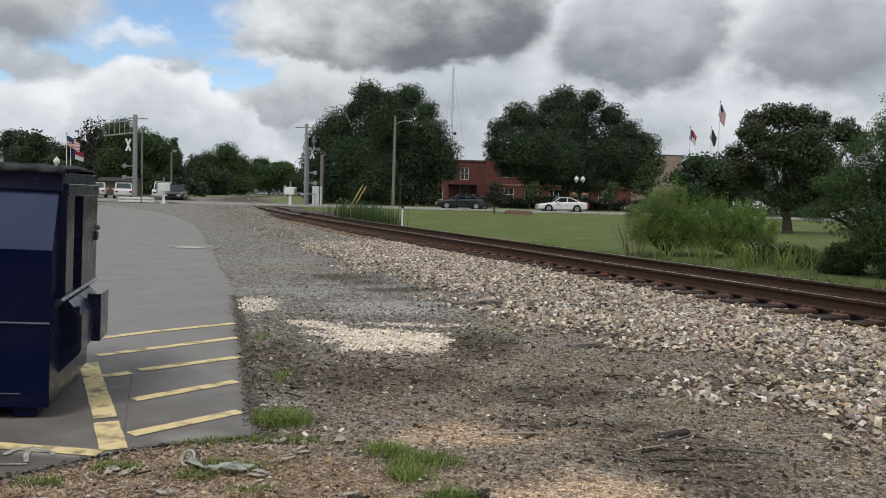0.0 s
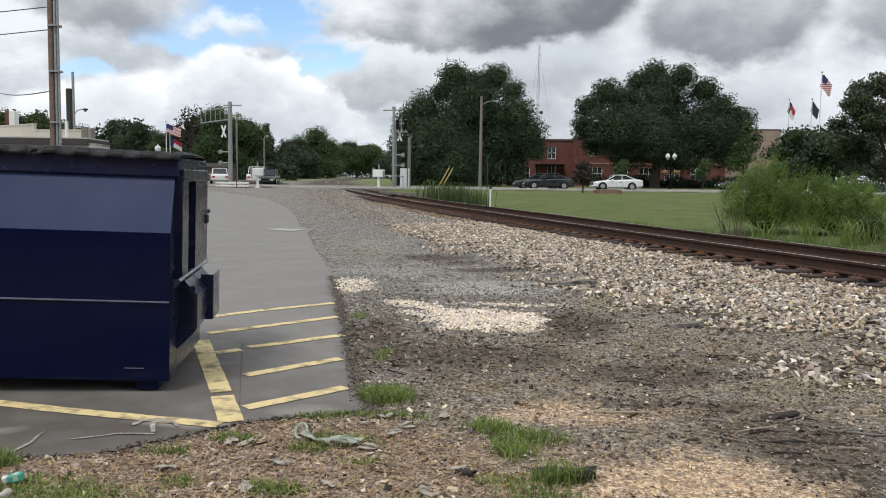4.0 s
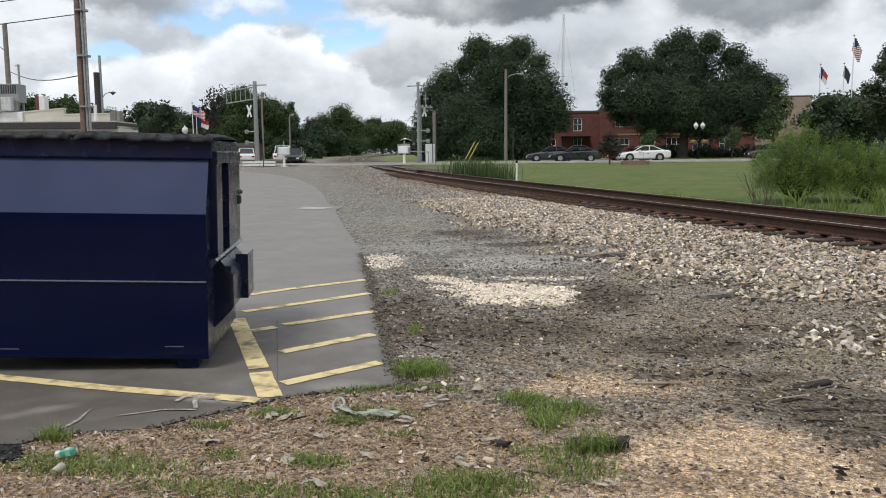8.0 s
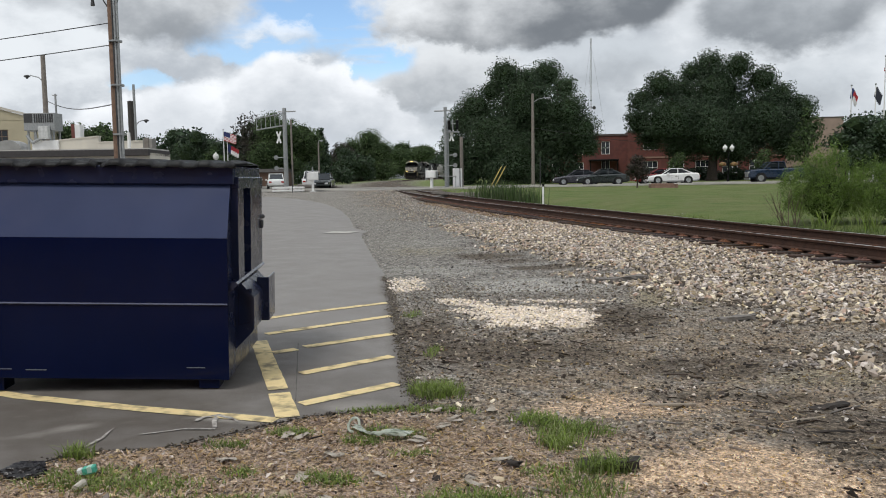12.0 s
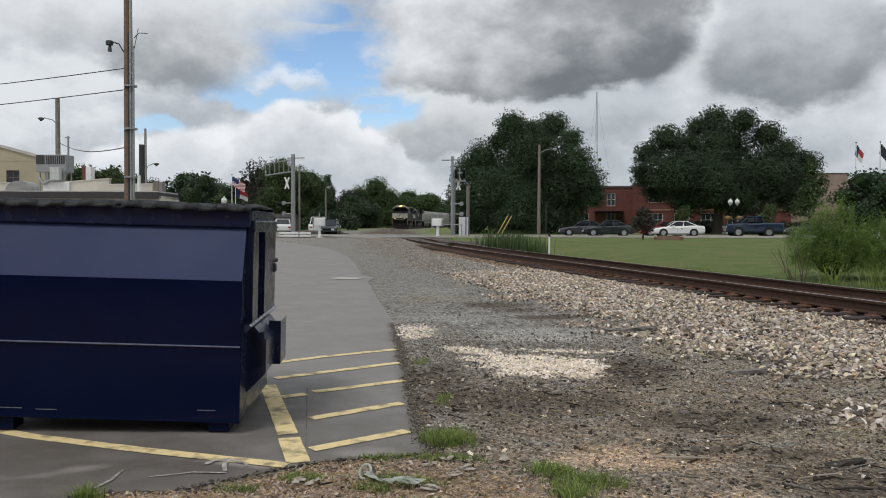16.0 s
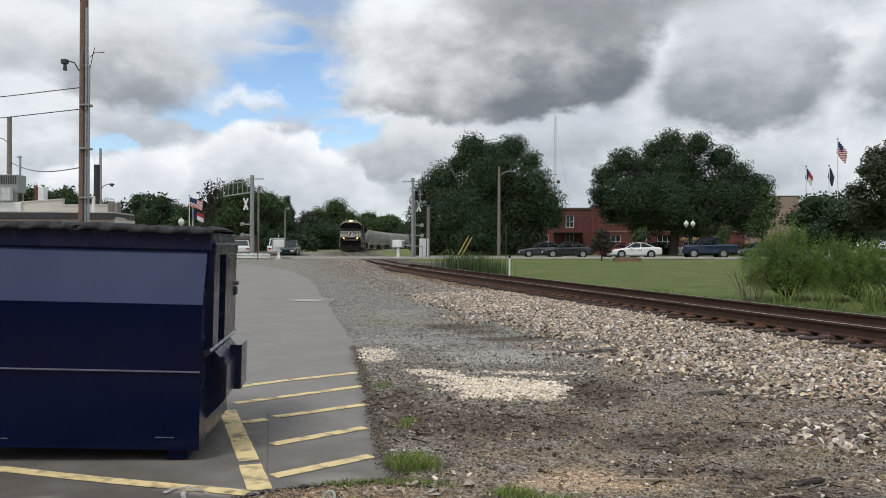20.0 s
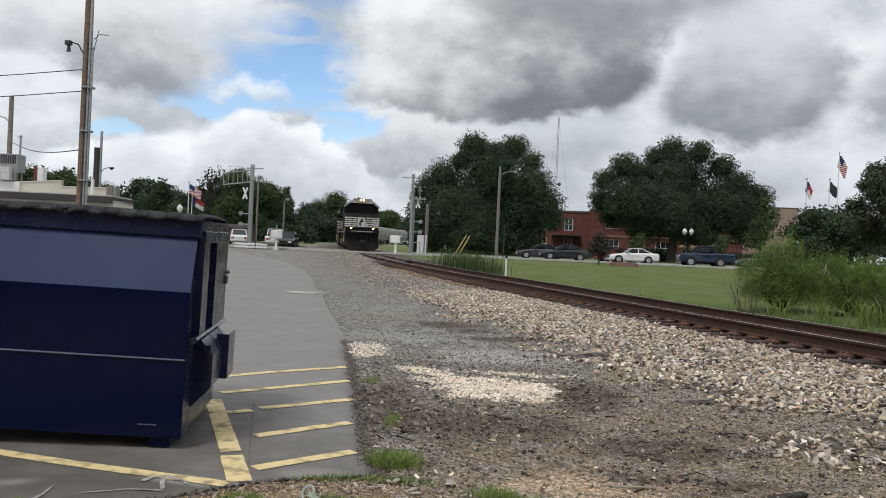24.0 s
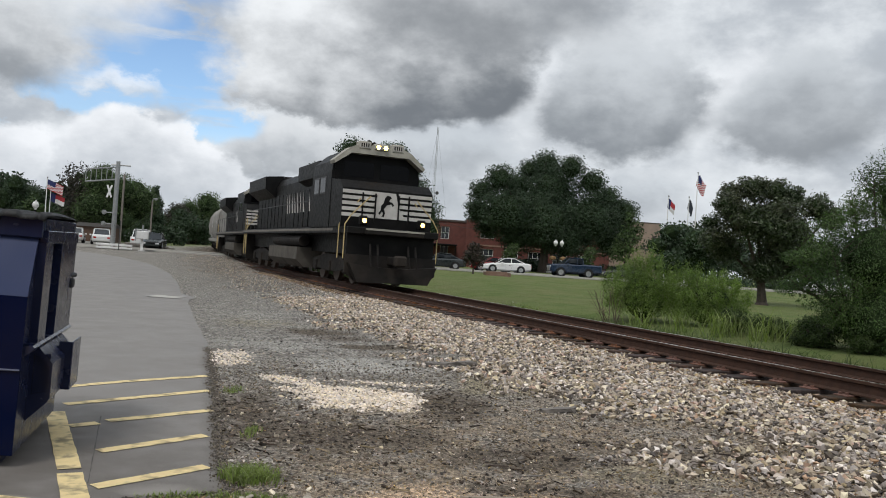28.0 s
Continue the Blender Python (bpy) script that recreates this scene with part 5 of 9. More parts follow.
def plank(x, y, l, w, h, turn, material, label, seed):
    g = random.Random(seed)
    bm = B()
    box(bm, -l / 2, l / 2, -w / 2, w / 2, 0, h, 0.006)
    bmesh.ops.subdivide_edges(bm, edges=[e for e in bm.edges if e.calc_length() > l * 0.6], cuts=7)
    for v in bm.verts:
        v.co += Vector((g.uniform(-1, 1) * 0.012, g.uniform(-1, 1) * w * 0.12, g.uniform(-1, 1) * h * 0.18 + (0.012 * math.sin(v.co.x * 9))))
    ob = part("broken_plank", bm, material, None)
    ob.matrix_world = rest(x, y, turn, 0.0, 0, -3)
    return tagged(ob, label, "timber", "broken sleeper timber")


DARKTIMBER = mat("rotten_dark_timber", (0.050, 0.040, 0.034), (0.025, 0.021, 0.018), rough=0.95, scale=14, bump=0.6, bscale=45)
plank(0.10, 4.08, 0.30, 0.085, 0.045, -6, DARKTIMBER, "short rotten dark timber block in weeds", 1)
plank(1.31, 4.78, 0.36, 0.022, 0.010, -12, DARKTIMBER, "splintered dark sleeper fragment on dirt", 2)
plank(1.24, 4.60, 0.40, 0.018, 0.009, -18, DARKTIMBER, "splintered dark sleeper fragment on dirt", 3)
plank(1.52, 5.35, 0.26, 0.07, 0.022, 15, DARKTIMBER, "rotten dark sleeper fragment on ballast", 4)
plank(1.54, 8.5, 0.36, 0.09, 0.05, -4, GREYWOOD, "weathered grey sleeper fragment on gravel", 5)
plank(0.55, 11.45, 0.72, 0.13, 0.06, 4, GREYWOOD, "weathered grey sleeper fragment on gravel", 6)
plank(-0.43, 4.08, 0.20, 0.045, 0.022, -35, DARKTIMBER, "small rotten dark timber block on dirt", 7)
for i, (x, y, l, turn) in enumerate(((0.52, 5.28, 0.36, 6), (0.44, 4.90, 0.26, -10), (1.05, 5.2, 0.30, -20), (1.3, 5.05, 0.35, 30), (1.05, 4.8, 0.25, -35), (1.9, 5.0, 0.4, -10), (0.1, 4.7, 0.2, -15), (1.6, 5.3, 0.3, 40), (-1.15, 5.0, 0.2, 60), (2.4, 5.4, 0.3, 12), (0.9, 5.9, 0.22, 20), (-0.25, 3.75, 0.15, -20))):
    stick("stick", x, y, l, 0.008 if i else 0.011, turn, GREYWOOD if i % 3 else mat("pale_dry_wood", (0.36, 0.31, 0.25), rough=0.9), "dry broken stick lying on the dirt", "stick", 0.0, i)


def splinters(x, y, seed, material):
    """Slivers of rotten timber and twigs lying flat."""
    g = np.random.default_rng(seed)
    n = len(x)
    a, l, w = g.normal(-0.15, 0.75, n), 0.010 + 0.075 * g.uniform(0, 1, n) ** 3.2, g.uniform(0.0018, 0.006, n)
    z = ground_z(x, y) + g.uniform(0.004, 0.016, n)
    u = np.stack([np.cos(a), np.sin(a), g.normal(0, 0.10, n)], 1) * l[:, None]
    v = np.stack([-np.sin(a), np.cos(a), 0 * a], 1) * w[:, None]
    h = np.stack([0 * a, 0 * a, w * 0.8], 1)
    p = np.stack([x, y, z], 1)
    V = np.stack([p - u - v - h, p + u - v * 0.4 - h, p + u + v * 0.4 - h, p - u + v - h, p - u - v + h, p + u - v * 0.4 + h, p + u + v * 0.4 + h, p - u + v + h], 1).reshape(-1, 3)
    k = np.arange(n)[:, None] * 8
    F = np.concatenate([k + np.array(q) for q in ((4, 5, 6, 7), (0, 1, 5, 4), (1, 2, 6, 5), (2, 3, 7, 6), (3, 0, 4, 7))])
    return tagged(raw_mesh("splinters", V, F, material), "splinters of rotten timber and dry twigs on the dirt", "wood debris", kind="stuff")


x, y = strewn(2400, -1.8, 4.4, 3.4, 9.5, lambda x, y: np.clip(0.08 + 0.75 * masks(x, y)["dark"] - 0.2 * masks(x, y)["sand"], 0, 1), 911)
splinters(x, y, 912, mat("dark_splinters", (0.075, 0.055, 0.042), (0.035, 0.027, 0.022), rough=0.95, scale=20, island=0.5, spec=0.2))
x, y = strewn(1100, -1.8, 4.4, 3.4, 9.0, lambda x, y: 0.25 + 0.3 * masks(x, y)["dark"], 913)
splinters(x, y, 914, mat("pale_splinters", (0.40, 0.33, 0.26), (0.22, 0.18, 0.14), rough=0.95, scale=20, island=0.5, spec=0.2))

# ---- grass, straw and weeds ----
def blades(name, x, y, h, lean, w, material, label, seed, parent=None, z=None, category="grass", stuff=True):
    g = np.random.default_rng(seed)
    n = len(x)
    z = ground_z(x, y) - 0.01 if z is None else z
    a, b = g.uniform(0, 6.283, n), g.uniform(0, 6.283, n)
    hh, ll = h * g.uniform(0.55, 1.25, n), lean * g.uniform(0.2, 1.6, n)
    ux, uy = np.cos(a) * w / 2, np.sin(a) * w / 2
    base = np.stack([x, y, z], 1)
    off = np.stack([ux, uy, np.zeros(n)], 1)
    mid = base + np.stack([np.cos(b) * ll * hh * 0.35, np.sin(b) * ll * hh * 0.35, hh * 0.6], 1)
    tip = base + np.stack([np.cos(b) * ll * hh, np.sin(b) * ll * hh, hh * np.clip(1 - 0.25 * ll, 0.3, 1)], 1)
    V = np.stack([base - off, base + off, mid + off * 0.8, mid - off * 0.8, tip + off * 0.12, tip - off * 0.12], 1).reshape(-1, 3)
    k = np.arange(n)[:, None] * 6
    F = np.concatenate([k + np.array([0, 1, 2, 3]), k + np.array([3, 2, 4, 5])])
    ob = raw_mesh(name, V, F, material, parent)
    if stuff:
        tagged(ob, label, category, kind="stuff")
    return ob


def clump(cx, cy, rx, ry, n, seed):
    g = np.random.default_rng(seed)
    r, a = np.sqrt(g.uniform(0, 1, n)) * (1 + 0.25 * g.normal(size=n)), g.uniform(0, 6.283, n)
    return cx + rx * r * np.cos(a), cy + ry * r * np.sin(a)


LUSH = [(-1.03, 5.38, 0.17, 0.14, 900, 0.10), (-0.30, 4.84, 0.14, 0.10, 330, 0.075), (-0.08, 4.66, 0.22, 0.13, 520, 0.07), (-0.16, 4.42, 0.10, 0.12, 260, 0.10), (0.08, 4.02, 0.13, 0.06, 200, 0.12), (-0.02, 3.75, 0.20, 0.14, 330, 0.06), (-0.50, 3.52, 0.26, 0.14, 800, 0.065), (-1.45, 4.92, 0.22, 0.07, 420, 0.05), (-1.15, 4.47, 0.22, 0.10, 500, 0.05), (-1.72, 4.42, 0.13, 0.06, 300, 0.05),
        (-1.28, 4.32, 0.12, 0.06, 260, 0.045), (-2.35, 3.55, 0.45, 0.16, 1500, 0.05), (-1.28, 3.72, 0.16, 0.08, 420, 0.05), (-1.0, 4.98, 0.30, 0.06, 350, 0.05), (-1.55, 3.35, 0.5, 0.12, 900, 0.05), (-2.75, 3.88, 0.08, 0.05, 180, 0.09), (-0.75, 3.3, 0.5, 0.15, 900, 0.06), (-2.0, 4.15, 0.12, 0.06, 220, 0.05),
        (-1.28, 6.7, 0.07, 0.22, 120, 0.06), (-1.85, 8.6, 0.10, 0.2, 160, 0.05), (-0.15, 3.95, 0.2, 0.1, 220, 0.06), (-1.75, 3.75, 0.1, 0.06, 150, 0.045), (-0.95, 4.15, 0.12, 0.07, 180, 0.04)]
X, Y, H = [], [], []
for i, (cx, cy, rx, ry, n, h) in enumerate(LUSH):
    a, b = clump(cx, cy, rx, ry, n, 300 + i)
    X.append(a), Y.append(b), H.append(np.full(n, h))
X, Y, H = np.concatenate(X), np.concatenate(Y), np.concatenate(H)
blades("grass_tufts", X, Y, H, 0.7, 0.007, GRASS, "tufts of green grass in the dirt", 400)
x, y = strewn(42000, -3.2, 1.0, 2.6, 5.2, lambda x, y: masks(x, y)["dry"] * 0.9, 77)


def straw(x, y, seed):
    g = np.random.default_rng(seed)
    n = len(x)
    a, l = g.uniform(0, 6.283, n), 0.006 + 0.026 * g.uniform(0, 1, n) ** 2
    z = ground_z(x, y) + g.uniform(0.002, 0.018, n)
    d = np.stack([np.cos(a) * l, np.sin(a) * l, g.normal(0, 0.25, n) * l], 1)
    w = np.stack([-np.sin(a), np.cos(a), np.zeros(n)], 1) * g.uniform(0.001, 0.0035, n)[:, None]
    p = np.stack([x, y, z], 1)
    V = np.stack([p - d - w, p + d - w, p + d + w, p - d + w], 1).reshape(-1, 3)
    F = np.arange(n)[:, None] * 4 + np.array([0, 1, 2, 3])
    return tagged(raw_mesh("dry_straw", V, F, STRAW), "dry brown grass and leaf litter on the ground", "leaf litter", kind="stuff")


straw(x, y, 78)
x, y = strewn(9000, -2.0, 3.6, 3.0, 8.0, lambda x, y: 0.45 - 0.35 * masks(x, y)["sand"], 79)
straw(x, y, 80)


def litter(x, y, seed):
    """Curled dead leaf bits and bark flakes."""
    g = np.random.default_rng(seed)
    n = len(x)
    a, l = g.uniform(0, 6.283, n), 0.004 + 0.017 * g.uniform(0, 1, n) ** 2.2
    p = np.stack([x, y, ground_z(x, y) + g.uniform(0.004, 0.016, n)], 1)
    u = np.stack([np.cos(a), np.sin(a), g.normal(0, 0.35, n)], 1) * l[:, None]
    w = np.stack([-np.sin(a), np.cos(a), g.normal(0, 0.45, n)], 1) * (l * g.uniform(0.3, 0.7, n))[:, None]
    up_ = np.stack([0 * x, 0 * x, l * g.uniform(0.1, 0.5, n)], 1)
    V = np.stack([p - u, p - w + up_, p + u, p + w + up_ * 0.6], 1).reshape(-1, 3)
    F = np.arange(n)[:, None] * 4 + np.array([0, 1, 2, 3])
    ma = mat("leaf_litter", (0.30, 0.21, 0.14), (0.16, 0.11, 0.075), rough=0.95, scale=9, island=0.3, spec=0.2, palette=[(0.0, (0.19, 0.13, 0.09)), (0.25, (0.31, 0.225, 0.155)), (0.55, (0.44, 0.34, 0.245)), (0.85, (0.62, 0.53, 0.43))])
    return tagged(raw_mesh("leaf_litter", V, F, ma), "curled dead leaves and bark flakes on the dirt", "leaf litter", kind="stuff")


x, y = strewn(20000, -3.4, 1.0, 2.6, 5.4, lambda x, y: masks(x, y)["dry"] * 0.85 + 0.06, 87)
litter(x, y, 88)
x, y = strewn(5000, -1.5, 4.0, 3.4, 9.0, lambda x, y: 0.35 - 0.3 * masks(x, y)["sand"], 89)
litter(x, y, 90)

# ---- trees ----
def leaf_cloud(blobs, n, size, seed, shell=0.55, droop=0.0, slim=1.0):
    """Leaf quads through a set of ellipsoids, denser towards their skins."""
    g = np.random.default_rng(seed)
    bl = np.array(blobs, float)
    vol = (bl[:, 3] * bl[:, 4] * bl[:, 5]) ** 0.75
    who = g.choice(len(bl), n, p=vol / vol.sum())
    u = g.normal(size=(n, 3))
    u /= np.linalg.norm(u, axis=1)[:, None]
    lump = 1 + 0.16 * np.sin(u[:, 0] * 7 + who * 1.3) * np.sin(u[:, 1] * 6 + who * 2.1) + 0.12 * np.sin(u[:, 2] * 9 + who)
    r = (shell + (1 - shell) * g.uniform(0, 1, n) ** 0.7) * lump * (1 + 0.035 * g.normal(size=n))
    c = bl[who, :3] + u * bl[who, 3:6] * r[:, None]
    nrm = u * 0.7 + g.normal(size=(n, 3)) * 0.6 + np.array([0, 0, 0.35])
    nrm /= np.linalg.norm(nrm, axis=1)[:, None]
    t = np.cross(nrm, g.normal(size=(n, 3)))
    t /= np.linalg.norm(t, axis=1)[:, None]
    if droop:
        t = t + np.array([0, 0, -droop])
        t /= np.linalg.norm(t, axis=1)[:, None]
    b = np.cross(nrm, t)
    s = size * g.uniform(0.6, 1.4, n)[:, None]
    asp = g.uniform(0.35, 0.75, n)[:, None] * slim
    V = np.stack([c - t * s, c - b * s * asp, c + t * s, c + b * s * asp], 1).reshape(-1, 3)
    F = np.arange(n)[:, None] * 4 + np.array([0, 1, 2, 3])
    return V, F


def tufted(blobs, k, seed):
    """Breaks each mass of a crown into leafy tufts round its skin."""
    g = random.Random(seed + 77)
    out = []
    for x, y, z, rx, ry, rz in blobs:
        n = max(5, int(k * (rx * rz) ** 0.5))
        for i in range(n):
            u = 1 - 1.7 * (i + 0.5) / n
            a = i * 2.399 + g.uniform(-0.4, 0.4)
            q = math.sqrt(max(0.0, 1 - u * u))
            f = g.uniform(0.62, 0.84)
            w = g.uniform(0.26, 0.44)
            out.append((x + rx * q * math.cos(a) * f, y + ry * q * math.sin(a) * f, z + rz * u * f, rx * w * 1.15, ry * w * 1.15, rz * w * 0.8))
    return out


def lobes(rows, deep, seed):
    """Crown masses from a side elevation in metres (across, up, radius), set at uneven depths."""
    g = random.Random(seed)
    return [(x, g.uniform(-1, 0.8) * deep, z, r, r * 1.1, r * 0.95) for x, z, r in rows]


def tree(name, x, y, trunk_h, trunk_r, blobs, n, leaf, material, label, category="tree", seed=1, group="", core=0.62, limbs=7, base_z=None, shell=0.55, slim=1.0, droop=0.0, tufts=0):
    z0 = gz(x, y) if base_z is None else base_z
    t = thing(name, pose(x, y, z0 - 0.05), label, category, group)
    g = random.Random(seed)
    bm = B()
    top = Vector((g.uniform(-0.2, 0.2), g.uniform(-0.2, 0.2), trunk_h))
    rod(bm, (0, 0, 0), (0, 0, 0.35 * trunk_r + 0.1), trunk_r * 1.5, trunk_r * 1.05, 10)
    rod(bm, (0, 0, 0.3 * trunk_r + 0.1), top, trunk_r * 1.05, trunk_r * 0.7, 10)
    for i in range(limbs):
        b = blobs[(i * 3) % len(blobs)]
        end = Vector(b[:3]) + Vector((g.uniform(-0.3, 0.3) * b[3], g.uniform(-0.3, 0.3) * b[4], 0.1 * b[5]))
        mid = top.lerp(end, 0.5) + Vector((g.uniform(-0.3, 0.3), g.uniform(-0.3, 0.3), 0.25))
        rod(bm, top - Vector((0, 0, trunk_h * 0.1)), mid, trunk_r * 0.5, trunk_r * 0.3, 7)
        rod(bm, mid, end, trunk_r * 0.3, trunk_r * 0.08, 6)
        for _ in range(3):
            e2 = end + Vector((g.uniform(-1, 1) * b[3] * 0.8, g.uniform(-1, 1) * b[4] * 0.8, g.uniform(-0.2, 0.8) * b[5]))
            rod(bm, mid.lerp(end, g.uniform(0.3, 0.9)), e2, trunk_r * 0.14, trunk_r * 0.03, 5)
    part("trunk", bm, BARK, t)
    # lumpy core, coloured dark in place of the shaded depth of the crown
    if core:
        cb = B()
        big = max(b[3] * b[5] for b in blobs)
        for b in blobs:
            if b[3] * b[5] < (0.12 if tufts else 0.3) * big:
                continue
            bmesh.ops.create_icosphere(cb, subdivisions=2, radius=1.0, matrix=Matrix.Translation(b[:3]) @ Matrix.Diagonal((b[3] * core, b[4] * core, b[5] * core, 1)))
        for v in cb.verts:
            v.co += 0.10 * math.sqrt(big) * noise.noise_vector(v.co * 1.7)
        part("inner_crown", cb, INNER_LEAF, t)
    V, F = leaf_cloud(blobs, n // 2 if tufts else n, leaf, seed + 5, 0.6 if tufts else shell, droop, slim)
    if tufts:
        V2, F2 = leaf_cloud(tufted(blobs, tufts, seed), n // 2, leaf, seed + 6, 0.6, droop, slim)
        V, F = np.concatenate([V, V2]), np.concatenate([F, F2 + len(V)])
    raw_mesh("crown", V, F, material, t)
    return t


def dome(w, d, z0, z1, n, seed, lump=0.42, skew=0.0):
    """Blobs that fill a rounded crown between two heights."""
    g = random.Random(seed)
    h = (z1 - z0) / 2
    out = [(0, 0, z0 + h * 0.95, w * 0.34, d * 0.34, h * 0.72)]
    for i in range(n):
        a = i * 2.399 + g.uniform(-0.3, 0.3)
        e = g.uniform(-0.55, 0.95)
        r = math.sqrt(max(0.05, 1 - e * e * 0.9)) * g.uniform(0.62, 0.8)
        k = lump * g.uniform(0.7, 1.2)
        out.append((w / 2 * r * math.cos(a) + skew * e, d / 2 * r * math.sin(a), z0 + h + h * e * 0.68, w / 2 * k, d / 2 * k, h * k * 0.9))
    return out


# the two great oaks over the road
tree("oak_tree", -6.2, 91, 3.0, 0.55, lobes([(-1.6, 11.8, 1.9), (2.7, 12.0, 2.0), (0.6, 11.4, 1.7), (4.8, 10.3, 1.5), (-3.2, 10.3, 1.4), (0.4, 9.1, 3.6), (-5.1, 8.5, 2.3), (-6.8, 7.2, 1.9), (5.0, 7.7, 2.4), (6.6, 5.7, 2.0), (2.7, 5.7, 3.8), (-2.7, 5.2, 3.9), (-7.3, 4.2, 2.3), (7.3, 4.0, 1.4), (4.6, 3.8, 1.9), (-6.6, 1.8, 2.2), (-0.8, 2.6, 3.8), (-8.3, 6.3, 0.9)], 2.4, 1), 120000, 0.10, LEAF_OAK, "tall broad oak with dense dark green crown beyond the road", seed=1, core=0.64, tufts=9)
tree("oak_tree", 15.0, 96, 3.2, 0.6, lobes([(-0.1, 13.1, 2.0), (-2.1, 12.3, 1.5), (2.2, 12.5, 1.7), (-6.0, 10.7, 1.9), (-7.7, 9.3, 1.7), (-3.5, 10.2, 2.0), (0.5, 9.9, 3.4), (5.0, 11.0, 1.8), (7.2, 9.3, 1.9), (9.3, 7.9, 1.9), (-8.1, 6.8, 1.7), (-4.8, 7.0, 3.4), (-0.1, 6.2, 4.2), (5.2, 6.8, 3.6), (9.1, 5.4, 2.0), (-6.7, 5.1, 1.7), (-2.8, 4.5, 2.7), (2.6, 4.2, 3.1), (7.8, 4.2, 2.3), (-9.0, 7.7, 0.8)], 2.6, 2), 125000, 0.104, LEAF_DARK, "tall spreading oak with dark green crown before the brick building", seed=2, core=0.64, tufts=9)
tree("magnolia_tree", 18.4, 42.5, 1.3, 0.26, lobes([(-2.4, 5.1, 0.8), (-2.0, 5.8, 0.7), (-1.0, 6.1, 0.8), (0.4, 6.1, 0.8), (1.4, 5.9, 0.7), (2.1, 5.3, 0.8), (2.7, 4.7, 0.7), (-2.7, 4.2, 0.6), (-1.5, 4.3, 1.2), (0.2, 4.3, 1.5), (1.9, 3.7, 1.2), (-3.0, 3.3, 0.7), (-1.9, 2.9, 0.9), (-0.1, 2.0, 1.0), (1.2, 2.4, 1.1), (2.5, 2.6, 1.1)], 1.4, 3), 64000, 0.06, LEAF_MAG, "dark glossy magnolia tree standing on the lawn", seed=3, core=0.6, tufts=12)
tree("round_tree", 21.6, 63, 1.0, 0.25, dome(7.6, 5, -0.4, 5.6, 14, 6), 9000, 0.12, LEAF_DARK, "dark rounded tree behind the magnolia", seed=33, core=0.66, tufts=6)
tree("crape_myrtle_tree", 23.9, 92, 1.6, 0.10, [(0, 0, 4.4, 1.5, 1.3, 1.8), (-0.7, 0, 3.0, 1.3, 1.2, 1.2), (0.9, 0, 5.6, 1.0, 0.9, 1.4), (0.2, 0, 6.8, 0.7, 0.7, 1.2)], 2600, 0.13, LEAF_MID, "slender crape myrtle beside the brick building", seed=4, core=0.3)
tree("plum_tree", 4.45, 63.5, 0.8, 0.07, [(0, 0, 1.6, 0.75, 0.7, 0.8), (0.35, 0, 1.2, 0.6, 0.6, 0.6), (-0.35, 0, 1.3, 0.6, 0.6, 0.6), (0, 0, 2.1, 0.5, 0.5, 0.5)], 2200, 0.075, LEAF_RED, "small dark purple-leaved tree on the lawn by the road", seed=5, core=0.4)
tree("young_tree", 9.6, 84, 1.2, 0.06, [(0, 0, 1.9, 0.8, 0.7, 0.7), (0.4, 0, 2.5, 0.6, 0.6, 0.6)], 900, 0.11, LEAF_MID, "young light green street tree", seed=51, core=0.0)
tree("young_tree", 17.6, 83, 1.2, 0.06, [(0, 0, 1.9, 0.8, 0.7, 0.7), (0.3, 0, 2.6, 0.7, 0.6, 0.6)], 900, 0.11, LEAF_MID, "young light green street tree", seed=52, core=0.0)

# light willowy bushes behind the rails
def sprays(n, w, d, h, seed):
    """Upright feathery shoots that make a loose rounded bush."""
    g = random.Random(seed)
    out = [(0, 0, h * 0.34, w * 0.36, d * 0.36, h * 0.34)]
    for i in range(n):
        a, r = i * 2.399, math.sqrt((i + 0.5) / n)
        x, y = w / 2 * r * math.cos(a), d / 2 * r * math.sin(a)
        top = h * (1 - 0.40 * r * r) * g.uniform(0.72, 1.10)
        lean = 0.12 * r
        out.append((x * (1.0 + lean), y * (1.0 + lean), top * 0.82, w * g.uniform(0.06, 0.10), d * 0.08, top * g.uniform(0.17, 0.26)))
        out.append((x, y, top * 0.45, w * 0.10, d * 0.09, top * 0.30))
    return out


tree("willow_bush", 7.1, 25.0, 0.25, 0.05, sprays(40, 2.3, 1.9, 2.45, 6), 56000, 0.034, LEAF_BUSH, "feathery light green willow bush beside the railway", "bush", seed=6, core=0.8, limbs=8, slim=0.34, shell=0.1, droop=0.5)
tree("willow_bush", 8.75, 24.2, 0.2, 0.05, sprays(42, 2.5, 1.8, 2.1, 7), 54000, 0.034, LEAF_BUSH, "feathery light green willow bush beside the railway", "bush", seed=7, core=0.8, limbs=8, slim=0.34, shell=0.1, droop=0.5)
